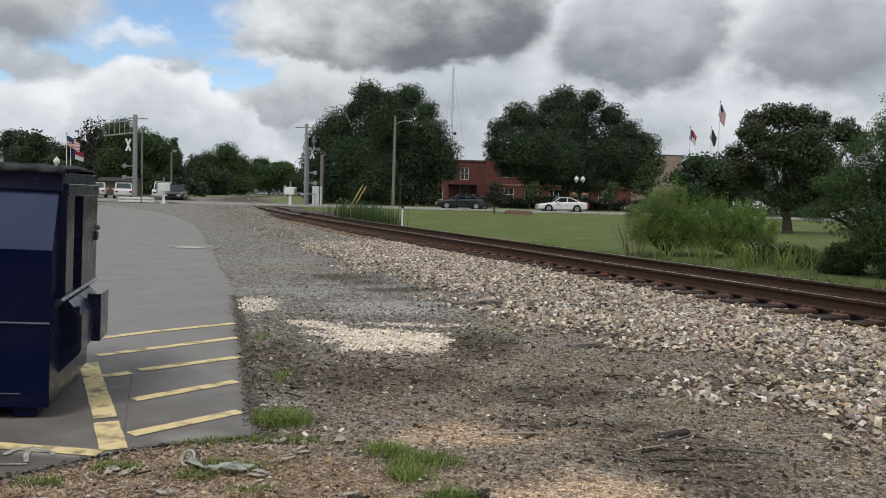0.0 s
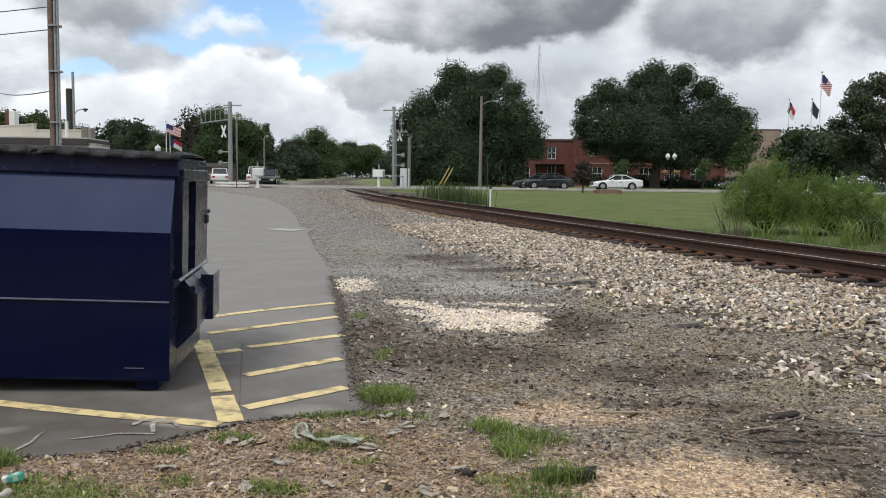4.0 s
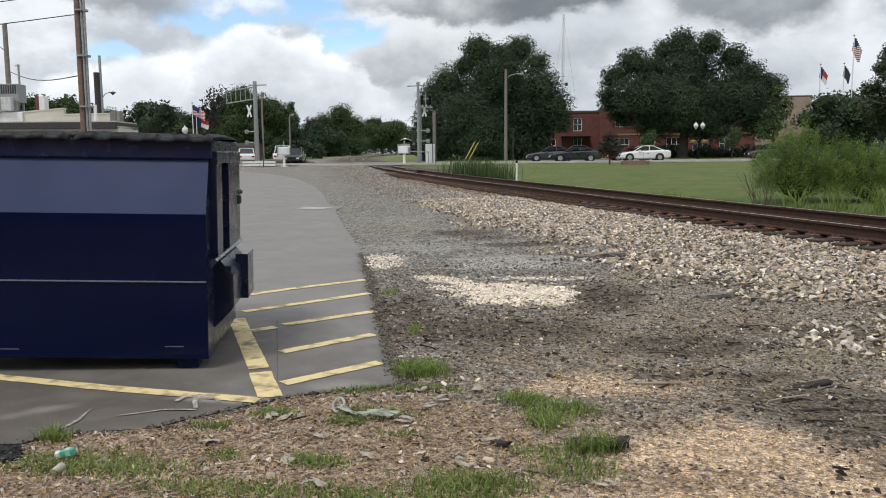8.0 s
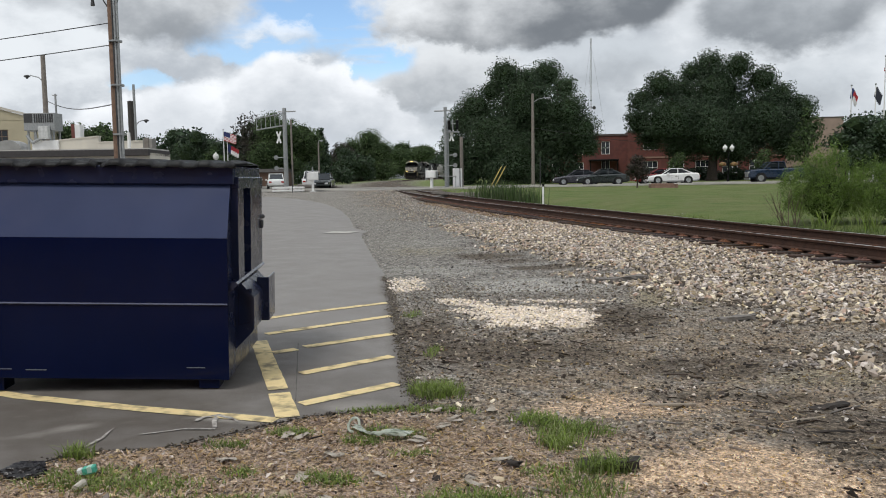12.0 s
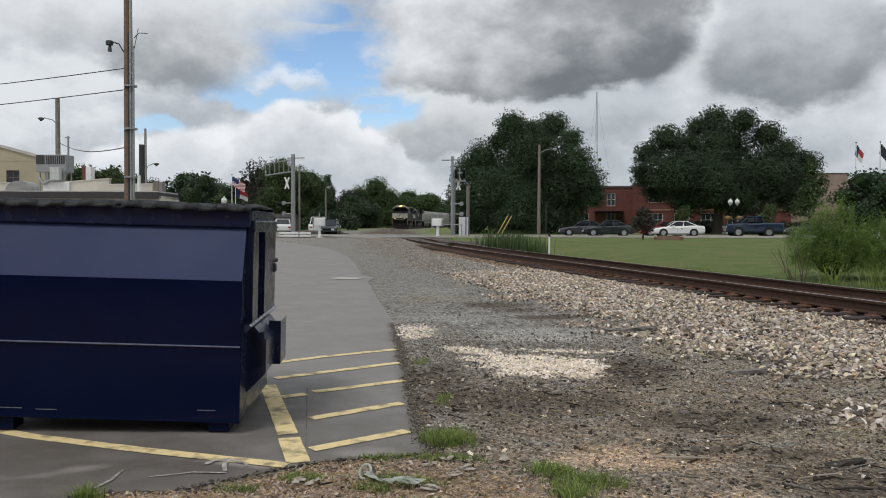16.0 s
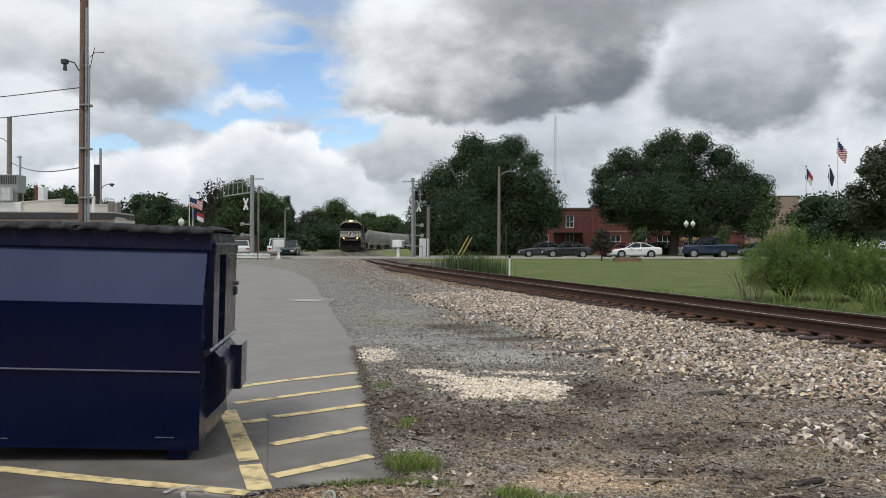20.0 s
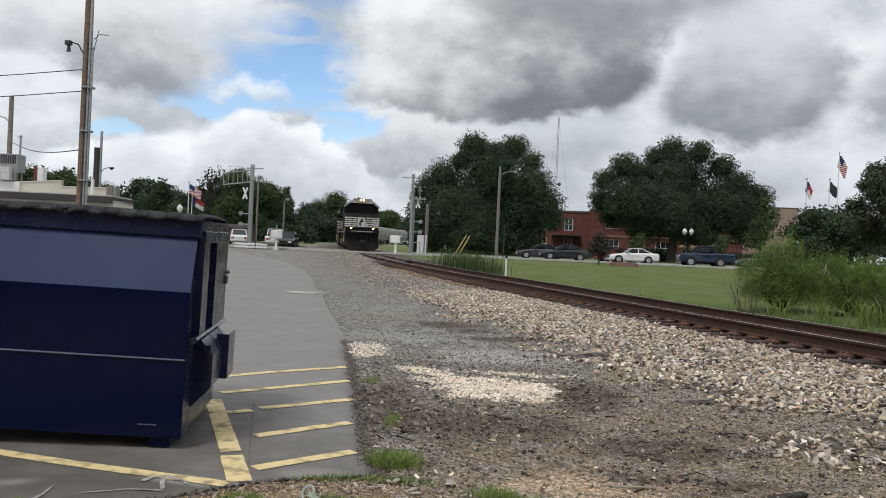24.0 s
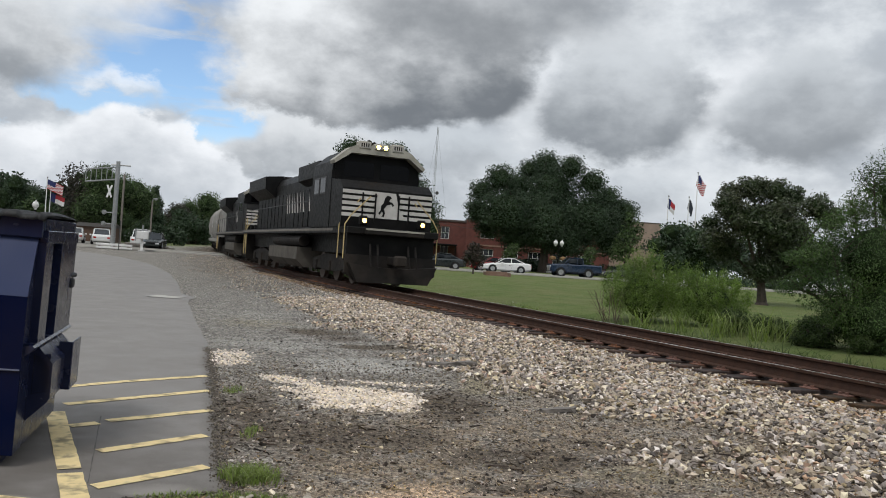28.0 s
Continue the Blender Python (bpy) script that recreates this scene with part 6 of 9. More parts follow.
# leafy tree at the far right
tree("young_ash_tree", 10.6, 18.8, 0.6, 0.12, [(0.2, 0, 2.3, 1.3, 1.3, 1.2), (-0.9, 0, 1.6, 0.8, 0.9, 0.7), (-1.15, 0, 2.35, 0.6, 0.7, 0.5), (0.8, 0, 3.5, 0.9, 1.0, 0.8), (0.15, -0.2, 0.9, 1.1, 1.0, 0.9), (1.2, 0, 2.4, 1.3, 1.2, 1.5), (0.0, 0, 4.15, 0.45, 0.5, 0.55), (-0.8, -0.1, 2.9, 0.75, 0.6, 0.5), (-0.4, 0.1, 3.4, 0.4, 0.5, 0.3), (1.0, 0.1, 4.2, 0.9, 0.8, 1.1), (-0.2, 0.1, 3.5, 0.5, 0.6, 0.5), (-1.7, 0, 2.2, 0.4, 0.5, 0.25), (-1.9, 0, 1.5, 0.35, 0.4, 0.3), (-0.55, 0, 1.0, 0.7, 0.8, 0.5), (0.3, 0.1, 3.9, 0.35, 0.4, 0.3), (-1.45, 0, 1.75, 0.4, 0.5, 0.3)], 76000, 0.036, LEAF_RIGHT, "leafy green young tree with feathery leaves beside the railway", seed=8, core=0.6, limbs=9, slim=0.45, shell=0.3)
tree("young_ash_tree", 13.2, 18.5, 0.8, 0.14, dome(3.6, 3.4, 0.4, 5.6, 14, 61, 0.36), 24000, 0.05, LEAF_RIGHT, "leafy bright green young tree beside the railway", seed=9)

# woods on the left beyond the crossing
tree("tree", -41.4, 111, 2.5, 0.4, dome(10.5, 8, -0.6, 10.6, 20, 11), 26000, 0.12, LEAF_MID, "full round green tree beyond the crossing", seed=11, group="trees beyond the crossing", core=0.66, tufts=5)
tree("tree", -47.8, 116, 2.5, 0.3, dome(7, 6, 0.5, 11.0, 11, 12, 0.5), 6000, 0.16, LEAF_RED, "thin-leaved brownish tree beyond the crossing", seed=12, group="trees beyond the crossing", core=0.3)
tree("tree", -42.3, 130, 2.5, 0.35, [(0, 0, 1.5, 2.2, 2, 2.2), (0, 0, 4.0, 1.9, 1.8, 2.2), (0.2, 0, 6.4, 1.3, 1.3, 1.8), (0.2, 0, 8.3, 0.7, 0.7, 1.2)], 12000, 0.14, LEAF_DARK, "dark pointed tree beyond the crossing", seed=13, group="trees beyond the crossing", core=0.66, tufts=6)
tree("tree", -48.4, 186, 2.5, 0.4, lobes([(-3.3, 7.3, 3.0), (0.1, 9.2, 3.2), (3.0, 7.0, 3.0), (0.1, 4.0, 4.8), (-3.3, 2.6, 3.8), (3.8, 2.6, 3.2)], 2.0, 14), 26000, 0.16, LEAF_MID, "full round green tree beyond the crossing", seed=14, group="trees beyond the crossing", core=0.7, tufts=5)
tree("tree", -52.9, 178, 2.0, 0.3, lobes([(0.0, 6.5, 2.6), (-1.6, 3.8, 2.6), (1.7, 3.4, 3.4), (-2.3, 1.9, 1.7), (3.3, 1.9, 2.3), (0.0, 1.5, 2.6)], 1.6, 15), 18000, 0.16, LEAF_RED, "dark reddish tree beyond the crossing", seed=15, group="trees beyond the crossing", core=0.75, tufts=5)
tree("tree", -47.6, 170, 2.0, 0.3, dome(8, 6, -0.6, 8.0, 10, 16), 5000, 0.24, LEAF_DARK, "dark low tree beyond the crossing", seed=16, group="trees beyond the crossing")
tree("tree", -49, 105, 1.2, 0.2, dome(4, 4, 0.5, 5.0, 6, 17), 1700, 0.2, LEAF_MID, "light green small tree by the parked cars", seed=17, group="trees beyond the crossing")
tree("tree", -63.0, 305, 3, 0.4, dome(21, 12, -0.8, 14.5, 18, 18), 14000, 0.3, LEAF_MID, "distant round green tree beyond the curve", seed=18, group="trees beyond the crossing", core=0.68, tufts=3)
tree("tree", -55.0, 325, 3, 0.4, dome(22, 12, -0.8, 12.0, 18, 19), 8000, 0.42, LEAF_DARK, "distant dark tree beyond the curve", seed=19, group="trees beyond the crossing", core=0.68)
tree("tree", -33.0, 300, 3, 0.4, dome(12, 9, -0.8, 10.0, 12, 20), 3600, 0.4, LEAF_DARK, "distant dark tree beyond the curve", seed=20, group="trees beyond the crossing")
tree("tree", -45.4, 70, 2.0, 0.3, dome(6.6, 6, 0.2, 7.2, 14, 21), 9000, 0.13, LEAF_MID, "round green tree behind the low building", seed=21, group="trees beyond the crossing", core=0.66, tufts=6)

tree("tree", -72.0, 124, 2.2, 0.3, dome(11, 8.8, -0.6, 9.6, 13, 70), 12000, 0.15, LEAF_DARK, "dark green tree in a row behind the shop", seed=70, group="trees behind the shop", core=0.7, tufts=5)
tree("tree", -65.5, 127, 2.2, 0.3, dome(11, 8.8, -0.6, 10.2, 13, 71), 12000, 0.15, LEAF_DARK, "dark green tree in a row behind the shop", seed=71, group="trees behind the shop", core=0.7, tufts=5)
tree("tree", -59.8, 122, 2.2, 0.3, dome(8, 6.4, -0.6, 9.4, 13, 72), 12000, 0.15, LEAF_DARK, "dark green tree in a row behind the shop", seed=72, group="trees behind the shop", core=0.7, tufts=5)
tree("tree", -54.6, 126, 2.2, 0.3, dome(9, 7.2, -0.6, 8.6, 13, 73), 12000, 0.15, LEAF_DARK, "dark green tree in a row behind the shop", seed=73, group="trees behind the shop", core=0.7, tufts=5)
tree("tree", -79.5, 126, 2.2, 0.3, dome(11, 8.8, -0.6, 9.0, 13, 74), 12000, 0.15, LEAF_DARK, "dark green tree in a row behind the shop", seed=74, group="trees behind the shop", core=0.7, tufts=5)

def far_woods(name, x0, x1, y0, y1, h, n, material, label, seed):
    """A distant wood, joined."""
    g = np.random.default_rng(seed)
    Vs, Fs, k = [], [], 0
    for i in range(n):
        x, y = g.uniform(x0, x1), g.uniform(y0, y1)
        hh = h * g.uniform(0.75, 1.15)
        z = float(land(y))
        blobs = [(x + bx_, y + by_, z + bz_, rx, ry, rz) for bx_, by_, bz_, rx, ry, rz in dome(hh * 0.95, hh * 0.8, 0.0, hh, 7, seed * 100 + i)]
        V, F = leaf_cloud(blobs, 1300, hh * 0.04, seed * 77 + i, 0.35)
        Vs.append(V), Fs.append(F + k)
        k += len(V)
    return tagged(raw_mesh(name, np.concatenate(Vs), np.concatenate(Fs), material), label, "trees", kind="stuff")


far_woods("far_woods", -150, -50, 122, 150, 9.0, 40, LEAF_DARK, "distant line of dark green trees", 3)
far_woods("far_woods", -130, -66, 236, 256, 9.0, 22, LEAF_DARK, "dark trees beyond the end of the curve", 14)
far_woods("far_woods", -90, -20, 345, 370, 9.0, 14, LEAF_DARK, "distant line of dark green trees beyond the curve", 4)
far_woods("far_woods", 26, 110, 128, 150, 10.0, 18, LEAF_DARK, "distant line of dark green trees behind the flagpoles", 5)
far_woods("far_woods", -300, 300, 330, 420, 11.0, 34, LEAF_DARK, "wooded horizon", 6)

# bare twigs, tall grass and weeds along the ditch
tw = thing("bare_bush", pose(5.85, 23.9, gz(5.85, 23.9) - 0.02), "bare brown leafless bush beside the railway", "bush")
g = random.Random(71)
for i in range(11):
    bm = B()
    p = Vector((g.uniform(-0.15, 0.15), g.uniform(-0.15, 0.15), 0))
    d = Vector((g.uniform(-0.75, 0.35), g.uniform(-0.3, 0.3), 1.0)).normalized()
    r = 0.016
    for k in range(5):
        q = p + d * g.uniform(0.20, 0.32)
        rod(bm, p, q, r, r * 0.75, 5)
        if k > 0:
            rod(bm, p, p + (d + Vector((g.uniform(-0.8, 0.8), g.uniform(-0.8, 0.8), 0.2))) * 0.3, r * 0.5, r * 0.2, 4)
        p, r = q, r * 0.75
        d = (d + Vector((g.uniform(-0.2, 0.2), g.uniform(-0.2, 0.2), 0.1))).normalized()
    part("branch", bm, mat("dead_twig", (0.15, 0.11, 0.08), rough=0.95), tw)


x, y = along(9000, -6, 15, -5.3, -3.1, 81)
blades("tall_grass", x, y, 0.34, 0.55, 0.016, GRASSTALL, "rank tall grass in the ditch behind the rails", 82)
x, y = along(300, -2, 9, -4.2, -3.2, 85)
blades("tall_grass", x, y, 0.6, 0.8, 0.022, GRASSTALL, "arching tall grass before the bushes", 86)
for cx, cy, rx, ry, n in ((6.5, 23.2, 0.3, 0.2, 60), (8.3, 21.5, 0.6, 0.3, 120), (9.2, 20.6, 0.7, 0.35, 120), (7.4, 22.5, 0.4, 0.2, 60)):
    x, y = clump(cx, cy, rx, ry, n, int(cx * 37))
    blades("arching_grass", x, y, 0.8, 0.85, 0.02, GRASS, "pale arching tall grass before the bushes", int(cx * 41))
x, y = along(6000, 12, 60, -4.6, -2.9, 83)
blades("verge_grass", x, y, 0.16, 0.5, 0.014, GRASS, "rough verge grass along the line", 84)
x, y = clump(3.5, 26.9, 0.6, 0.4, 500, 87)
blades("verge_weeds", x, y, 0.42, 0.5, 0.03, GRASS, "low weeds at the edge of the lawn", 88)
x, y = clump(-3.7, 42.5, 1.7, 1.0, 700, 89)
blades("cattails", x, y, 1.05, 0.18, 0.035, mat("cattail_leaves", (0.085, 0.135, 0.04), (0.06, 0.1, 0.03), rough=0.7, island=0.4, through_light=0.25), "tall green cattails in the wet ditch", 90)


# low thicket along the ditch under the young trees
LEAF_THICKET = mat("thicket_leaves", (0.070, 0.105, 0.032), (0.040, 0.066, 0.022), rough=0.65, scale=1.5, island=0.5, through_light=0.25, spec=0.2)
for k, (cx, cy, r, h) in enumerate(((8.9, 22.4, 0.6, 0.75), (9.6, 21.5, 0.75, 0.7), (10.2, 20.5, 0.8, 0.8), (10.9, 19.6, 0.9, 1.0), (11.7, 18.6, 0.9, 1.1), (9.9, 19.6, 0.6, 0.55), (12.5, 17.6, 0.9, 1.0), (10.6, 18.6, 0.6, 0.6))):
    g = random.Random(600 + k)
    blobs = [(0, 0, h * 0.42, r * 0.75, r * 0.7, h * 0.45)] + [(g.uniform(-0.7, 0.7) * r, g.uniform(-0.6, 0.6) * r, h * g.uniform(0.3, 0.85), r * 0.4, r * 0.4, h * 0.28) for _ in range(7)]
    tree("undergrowth", cx, cy, 0.15, 0.03, blobs, 7000, 0.032, LEAF_THICKET, "low leafy undergrowth in the ditch behind the rails", "bush", seed=600 + k, group="undergrowth in the ditch", core=0.45, limbs=4, slim=0.6, shell=0.2)


# shrubs that fill the shade under the oaks and the woods
def understorey(x0, x1, y, h, n, material, label, seed):
    g = random.Random(seed)
    t = thing("shrubbery", pose((x0 + x1) / 2, y, gz((x0 + x1) / 2, y) - 0.1), label, "shrubs", "shrubs under the trees")
    blobs = []
    k = max(4, int((x1 - x0) / 1.6))
    for i in range(k):
        hh = h * g.uniform(0.7, 1.15)
        blobs.append(((x1 - x0) * (i / (k - 1) - 0.5), g.uniform(-0.8, 0.8), hh * 0.45, 1.5, 1.2, hh * 0.6))
    V, F = leaf_cloud(blobs, n, 0.2, seed, 0.35)
    raw_mesh("foliage", V, F, material, t)


understorey(-13.6, -1.0, 90.5, 4.6, 8000, LEAF_DARK, "dense dark shrubs in the shade under the oak", 501)
understorey(8.5, 23.5, 99.0, 1.6, 3000, LEAF_DARK, "dense dark shrubs in the shade under the oak", 502)
understorey(-56.0, -37.5, 128.0, 3.2, 6500, LEAF_DARK, "dark thicket beneath the trees beyond the crossing", 503)
understorey(-90.0, -44.0, 310.0, 5.5, 9000, LEAF_DARK, "dark thicket along the distant line", 509)
understorey(-64.0, -47.0, 182.0, 5.5, 5000, LEAF_DARK, "dark thicket beyond the railway curve", 504)
understorey(32.0, 82.0, 104.0, 5.0, 12000, LEAF_DARK, "dark hedge and small trees behind the lawn", 507)
understorey(34.0, 80.0, 86.0, 1.3, 6000, LEAF_DARK, "clipped dark hedge along the road", 508)
understorey(-75.0, -45.0, 120.0, 4.5, 6500, LEAF_DARK, "dark thicket beneath the far trees", 506)
understorey(-84.0, -57.0, 338.0, 7.0, 7000, LEAF_DARK, "dark thicket far along the line", 510)

# ---- poles, signals and wires ----
def wire(name, pts, r, sag, label):
    bm = B()
    for a, b in zip(pts, pts[1:]):
        a, b = Vector(a), Vector(b)
        seg = [a.lerp(b, i / 10) - Vector((0, 0, sag * math.sin(math.pi * i / 10))) for i in range(11)]
        pipe(bm, seg, r, 4)
    ob = part(name, bm, DARKSTEEL, None)
    return tagged(ob, label, "wire")


UX, UY = -16.95, 28.0
up = thing("utility_pole", pose(UX, UY, float(land(UY)) - 0.02), "tall brown wooden utility pole with grey conduits and a lamp arm", "utility pole")
bm = B()
rod(bm, (0, 0, 0), (0.0, 0, 12.0), 0.19, 0.14, 14)
part("pole", bm, BROWNWOOD, up)
for x, r, h, ma_ in ((0.17, 0.05, 10.2, STEEL), (0.27, 0.045, 8.1, STEEL), (0.08, 0.035, 8.6, DARKSTEEL)):
    bm = B()
    rod(bm, (x, -0.15, 0), (x, -0.12, h), r, r, 8)
    part("conduit", bm, ma_, up)
bm = B()
pipe(bm, [(-0.15, -0.05, 7.9), (-0.35, -0.05, 8.22), (-0.62, -0.05, 8.3)], 0.025)
box(bm, -0.85, -0.62, -0.15, 0.05, 8.18, 8.36, 0.03)
rod(bm, (-0.72, -0.05, 8.2), (-0.72, -0.05, 7.95), 0.05, 0.08)
part("floodlight", bm, DARKSTEEL, up)
bm = B()
pipe(bm, [(0.3, -0.1, 8.0), (0.42, -0.1, 8.55), (0.47, -0.1, 8.75)], 0.014)
pipe(bm, [(0.3, -0.1, 8.4), (0.5, -0.1, 8.58), (0.85, -0.1, 8.55)], 0.014)
part("cable_bracket", bm, DARKSTEEL, up)
for z in (3.2, 5.0, 6.6):
    bm = B()
    rod(bm, (0.12, -0.06, z), (0.12, -0.06, z + 0.06), 0.24, 0.24, 12)
    part("strap", bm, STEEL, up)
wire("overhead_wire", [(UX, UY, 7.4), (-46, 34, 8.5)], 0.018, 0.7, "thin black overhead wire")
wire("overhead_wire", [(UX, UY, 6.6), (-46, 34, 7.3)], 0.018, 0.6, "thin black overhead wire")
wire("overhead_wire", [(UX, UY, 4.45), (-35.4, 50.3, 7.1)], 0.022, 0.35, "thin black overhead wire")


def plain_pole(name, x, y, h, r0, r1, ma_, label, arm=None, group=""):
    t = thing(name, pose(x, y, gz(x, y) - 0.03), label, name.replace("_", " "), group)
    bm = B()
    rod(bm, (0, 0, 0), (0, 0, h), r0, r1, 10)
    part("pole", bm, ma_, t)
    if arm:
        az_, ax, head = arm
        bm = B()
        pipe(bm, [(0, 0, az_), (ax * 0.4, 0, az_ + 0.35), (ax, 0, az_ + 0.5)], 0.035)
        part("arm", bm, STEEL, t)
        bm = B()
        ball(bm, (ax + (0.25 if ax > 0 else -0.25), 0, az_ + 0.45), 0.24, 0.13, 0.10)
        rod(bm, (ax + (0.25 if ax > 0 else -0.25), 0, az_ + 0.42), (ax + (0.25 if ax > 0 else -0.25), 0, az_ + 0.28), 0.10, 0.07)
        part("lamp_head", bm, head, t)
    return t


plain_pole("light_pole", -4.45, 82.0, 9.1, 0.18, 0.13, POLEWOOD, "grey weathered wooden street light pole by the road", (8.2, 1.3, STEEL))
plain_pole("light_pole", -35.4, 50.0, 9.9, 0.20, 0.15, POLEWOOD, "grey wooden street light pole behind the low building", (8.1, -1.0, DARKSTEEL))
plain_pole("utility_pole", -26.3, 45.0, 6.2, 0.17, 0.17, mat("blackened_wood", (0.05, 0.045, 0.04), rough=0.9), "dark wooden pole behind the low building")
plain_pole("light_pole", -34.7, 60.0, 8.9, 0.13, 0.10, STEEL, "slim grey pole with a small floodlight", (5.6, 0.7, DARKSTEEL))
plain_pole("light_pole", -29.4, 90.0, 5.1, 0.10, 0.08, POLEWOOD, "slim wooden lamp pole beyond the crossing", (4.9, 0.1, STEEL))
plain_pole("wooden_post", -10.36, 72.6, 4.6, 0.17, 0.15, POLEWOOD, "weathered wooden post beside the crossing")
plain_pole("sign_post", -3.2, 70.0, 2.6, 0.04, 0.04, DARKSTEEL, "thin dark metal sign post by the road")
wire("overhead_wire", [(-4.45, 82, 6.4), (18, 104, 5.0), (60, 120, 6.0)], 0.02, 0.5, "thin overhead wire before the brick building")


def crossing_signal(x, y, face, label, cantilever):
    t = thing("crossing_signal", pose(x, y, gz(x, y), 0, 0, face), label, "railroad signal")
    bm = B()
    rod(bm, (0, 0, 0), (0, 0, 6.85), 0.20 if cantilever else 0.14, 0.17 if cantilever else 0.12, 12)
    box(bm, -0.35, 0.35, -0.35, 0.35, 0, 0.12)
    part("mast", bm, STEEL, t)
    if cantilever:
        bm = B()
        rod(bm, (0.45, 0.3, 0), (0.45, 0.3, 6.1), 0.09, 0.08)
        part("standpipe", bm, POLEWOOD, t)
        bm = B()
        for z in (5.6, 6.6):
            rod(bm, (0.0, 0, z), (-3.0, 1.2, z - 0.25), 0.05)
        for i in range(7):
            f = i / 6
            rod(bm, (-3.0 * f, 1.2 * f, 5.6 - 0.25 * f), (-3.0 * f, 1.2 * f, 6.6 - 0.25 * f), 0.03)
        for i in range(6):
            f, f2 = i / 6, (i + 1) / 6
            rod(bm, (-3.0 * f, 1.2 * f, 5.6 - 0.25 * f), (-3.0 * f2, 1.2 * f2, 5.6 - 0.25 * f2), 0.06)
        part("cantilever_walkway", bm, STEEL, t)
    bm = B()
    rod(bm, (-0.55, 0, 6.75), (1.0, 0, 6.75), 0.06)
    box(bm, -0.12, 0.12, -0.12, 0.12, 6.8, 7.05)
    part("top_bracket", bm, STEEL, t)
    for k, a in enumerate((70, -70)):
        bm = B()
        box(bm, -0.52, 0.52, -0.02, 0.02, -0.07, 0.07, 0.0, pose(-0.5, -0.15, 4.6, 0, 0, 0) @ pose(0, 0, 0, 0, a, 0) @ pose(0, 0.02 * k, 0))
        part("crossbuck_board", bm, WHITE, t, "white crossbuck board")
    for z in (2.9, 2.0):
        for sx in (-1, 1):
            bm = B()
            rod(bm, (sx * 0.42 - 0.4, -0.05, z), (sx * 0.42 - 0.4, -0.10, z), 0.19, 0.19, 16)
            rod(bm, (sx * 0.42 - 0.4, -0.10, z), (sx * 0.42 - 0.4, -0.26, z - 0.01), 0.10, 0.12, 12)
            part("flasher", bm, STEEL, t)
        bm = B()
        rod(bm, (-0.85, 0, z), (0.2, 0, z), 0.04)
        part("flasher_arm", bm, STEEL, t)
    return t


crossing_signal(-24.5, 66.0, 0, "grey steel cantilever crossing signal with crossbuck and flashers", True)
crossing_signal(-11.4, 70.2, 170, "grey crossing signal mast with crossbuck and flashers", False)
t2 = thing("signal_bracket", pose(-11.3, 70.2, gz(-11.3, 70.2)), "railway block signal heads on a bracket above the crossing", "railroad signal")
bm = B()
rod(bm, (0.05, 0.35, 0), (0.05, 0.35, 5.9), 0.07)
for x in (0.2, 0.55, 0.95):
    rod(bm, (x, 0, 4.9), (x, 0, 6.0), 0.05)
box(bm, 0, 1.1, -0.25, 0.25, 4.85, 4.95)
rod(bm, (0, 0, 5.6), (1.1, 0, 5.6), 0.04)
part("bracket_rail", bm, STEEL, t2)
for x in (0.25, 0.95):
    bm = B()
    box(bm, x - 0.12, x + 0.12, -0.2, 0.0, 5.1, 5.9, 0.03)
    part("signal_head", bm, BLACK, t2)


def gate_box(x, y, turn, label):
    t = thing("gate_mechanism", pose(x, y, gz(x, y), 0, 0, turn), label, "crossing gate", "crossing gate boxes")
    bm = B()
    box(bm, -0.1, 0.1, -0.1, 0.1, 0, 1.05)
    box(bm, -0.25, 0.25, -0.25, 0.25, 0, 0.08)
    part("pedestal", bm, WHITE, t)
    bm = B()
    box(bm, -0.45, 0.45, -0.3, 0.3, 0.95, 1.6, 0.05)
    part("case", bm, WHITE, t, "white painted gate machine case")
    bm = B()
    box(bm, -0.55, -0.45, -0.2, 0.2, 0.8, 1.75, 0.02)
    part("arm_bracket", bm, STEEL, t)
    bm = B()
    box(bm, 0.45, 0.52, -0.15, 0.15, 0.9, 1.5, 0.02)
    part("counterweight_bracket", bm, STEEL, t)
    bm = B()
    rod(bm, (0, 0, 1.6), (0, 0, 2.05), 0.07, 0.05)
    part("post_top", bm, STEEL, t)
    return t


gate_box(-21.6, 64.3, 20, "white crossing gate machine on a pedestal before the parked cars")
gb = gate_box(-12.4, 68.6, -15, "white crossing gate machine beside the rails")
bm = B()
rod(bm, (0.4, 0, 1.12), (2.3, 0, 1.05), 0.035)
rod(bm, (2.25, 0, 0.0), (2.25, 0, 1.1), 0.03)
part("gate_arm", bm, STEEL, gb)
tb = thing("relay_cabinet", pose(-10.7, 72.0, gz(-10.7, 72), 0, 0, 8), "tall white metal relay cabinet beside the crossing", "cabinet")
for x0, x1 in ((-0.38, 0.22),):
    bm = B()
    box(bm, x0, x1, -0.3, 0.3, 0, 1.75, 0.03)
    part("cabinet_body", bm, WHITE, tb)
bm = B()
box(bm, 0.30, 0.46, -0.06, 0.06, 0, 1.75, 0.01)
part("marker_board", bm, WHITE, tb)
bm = B()
box(bm, -0.30, 0.14, -0.315, -0.30, 0.15, 1.6, 0.004)
part("cabinet_door", bm, WHITE, tb)
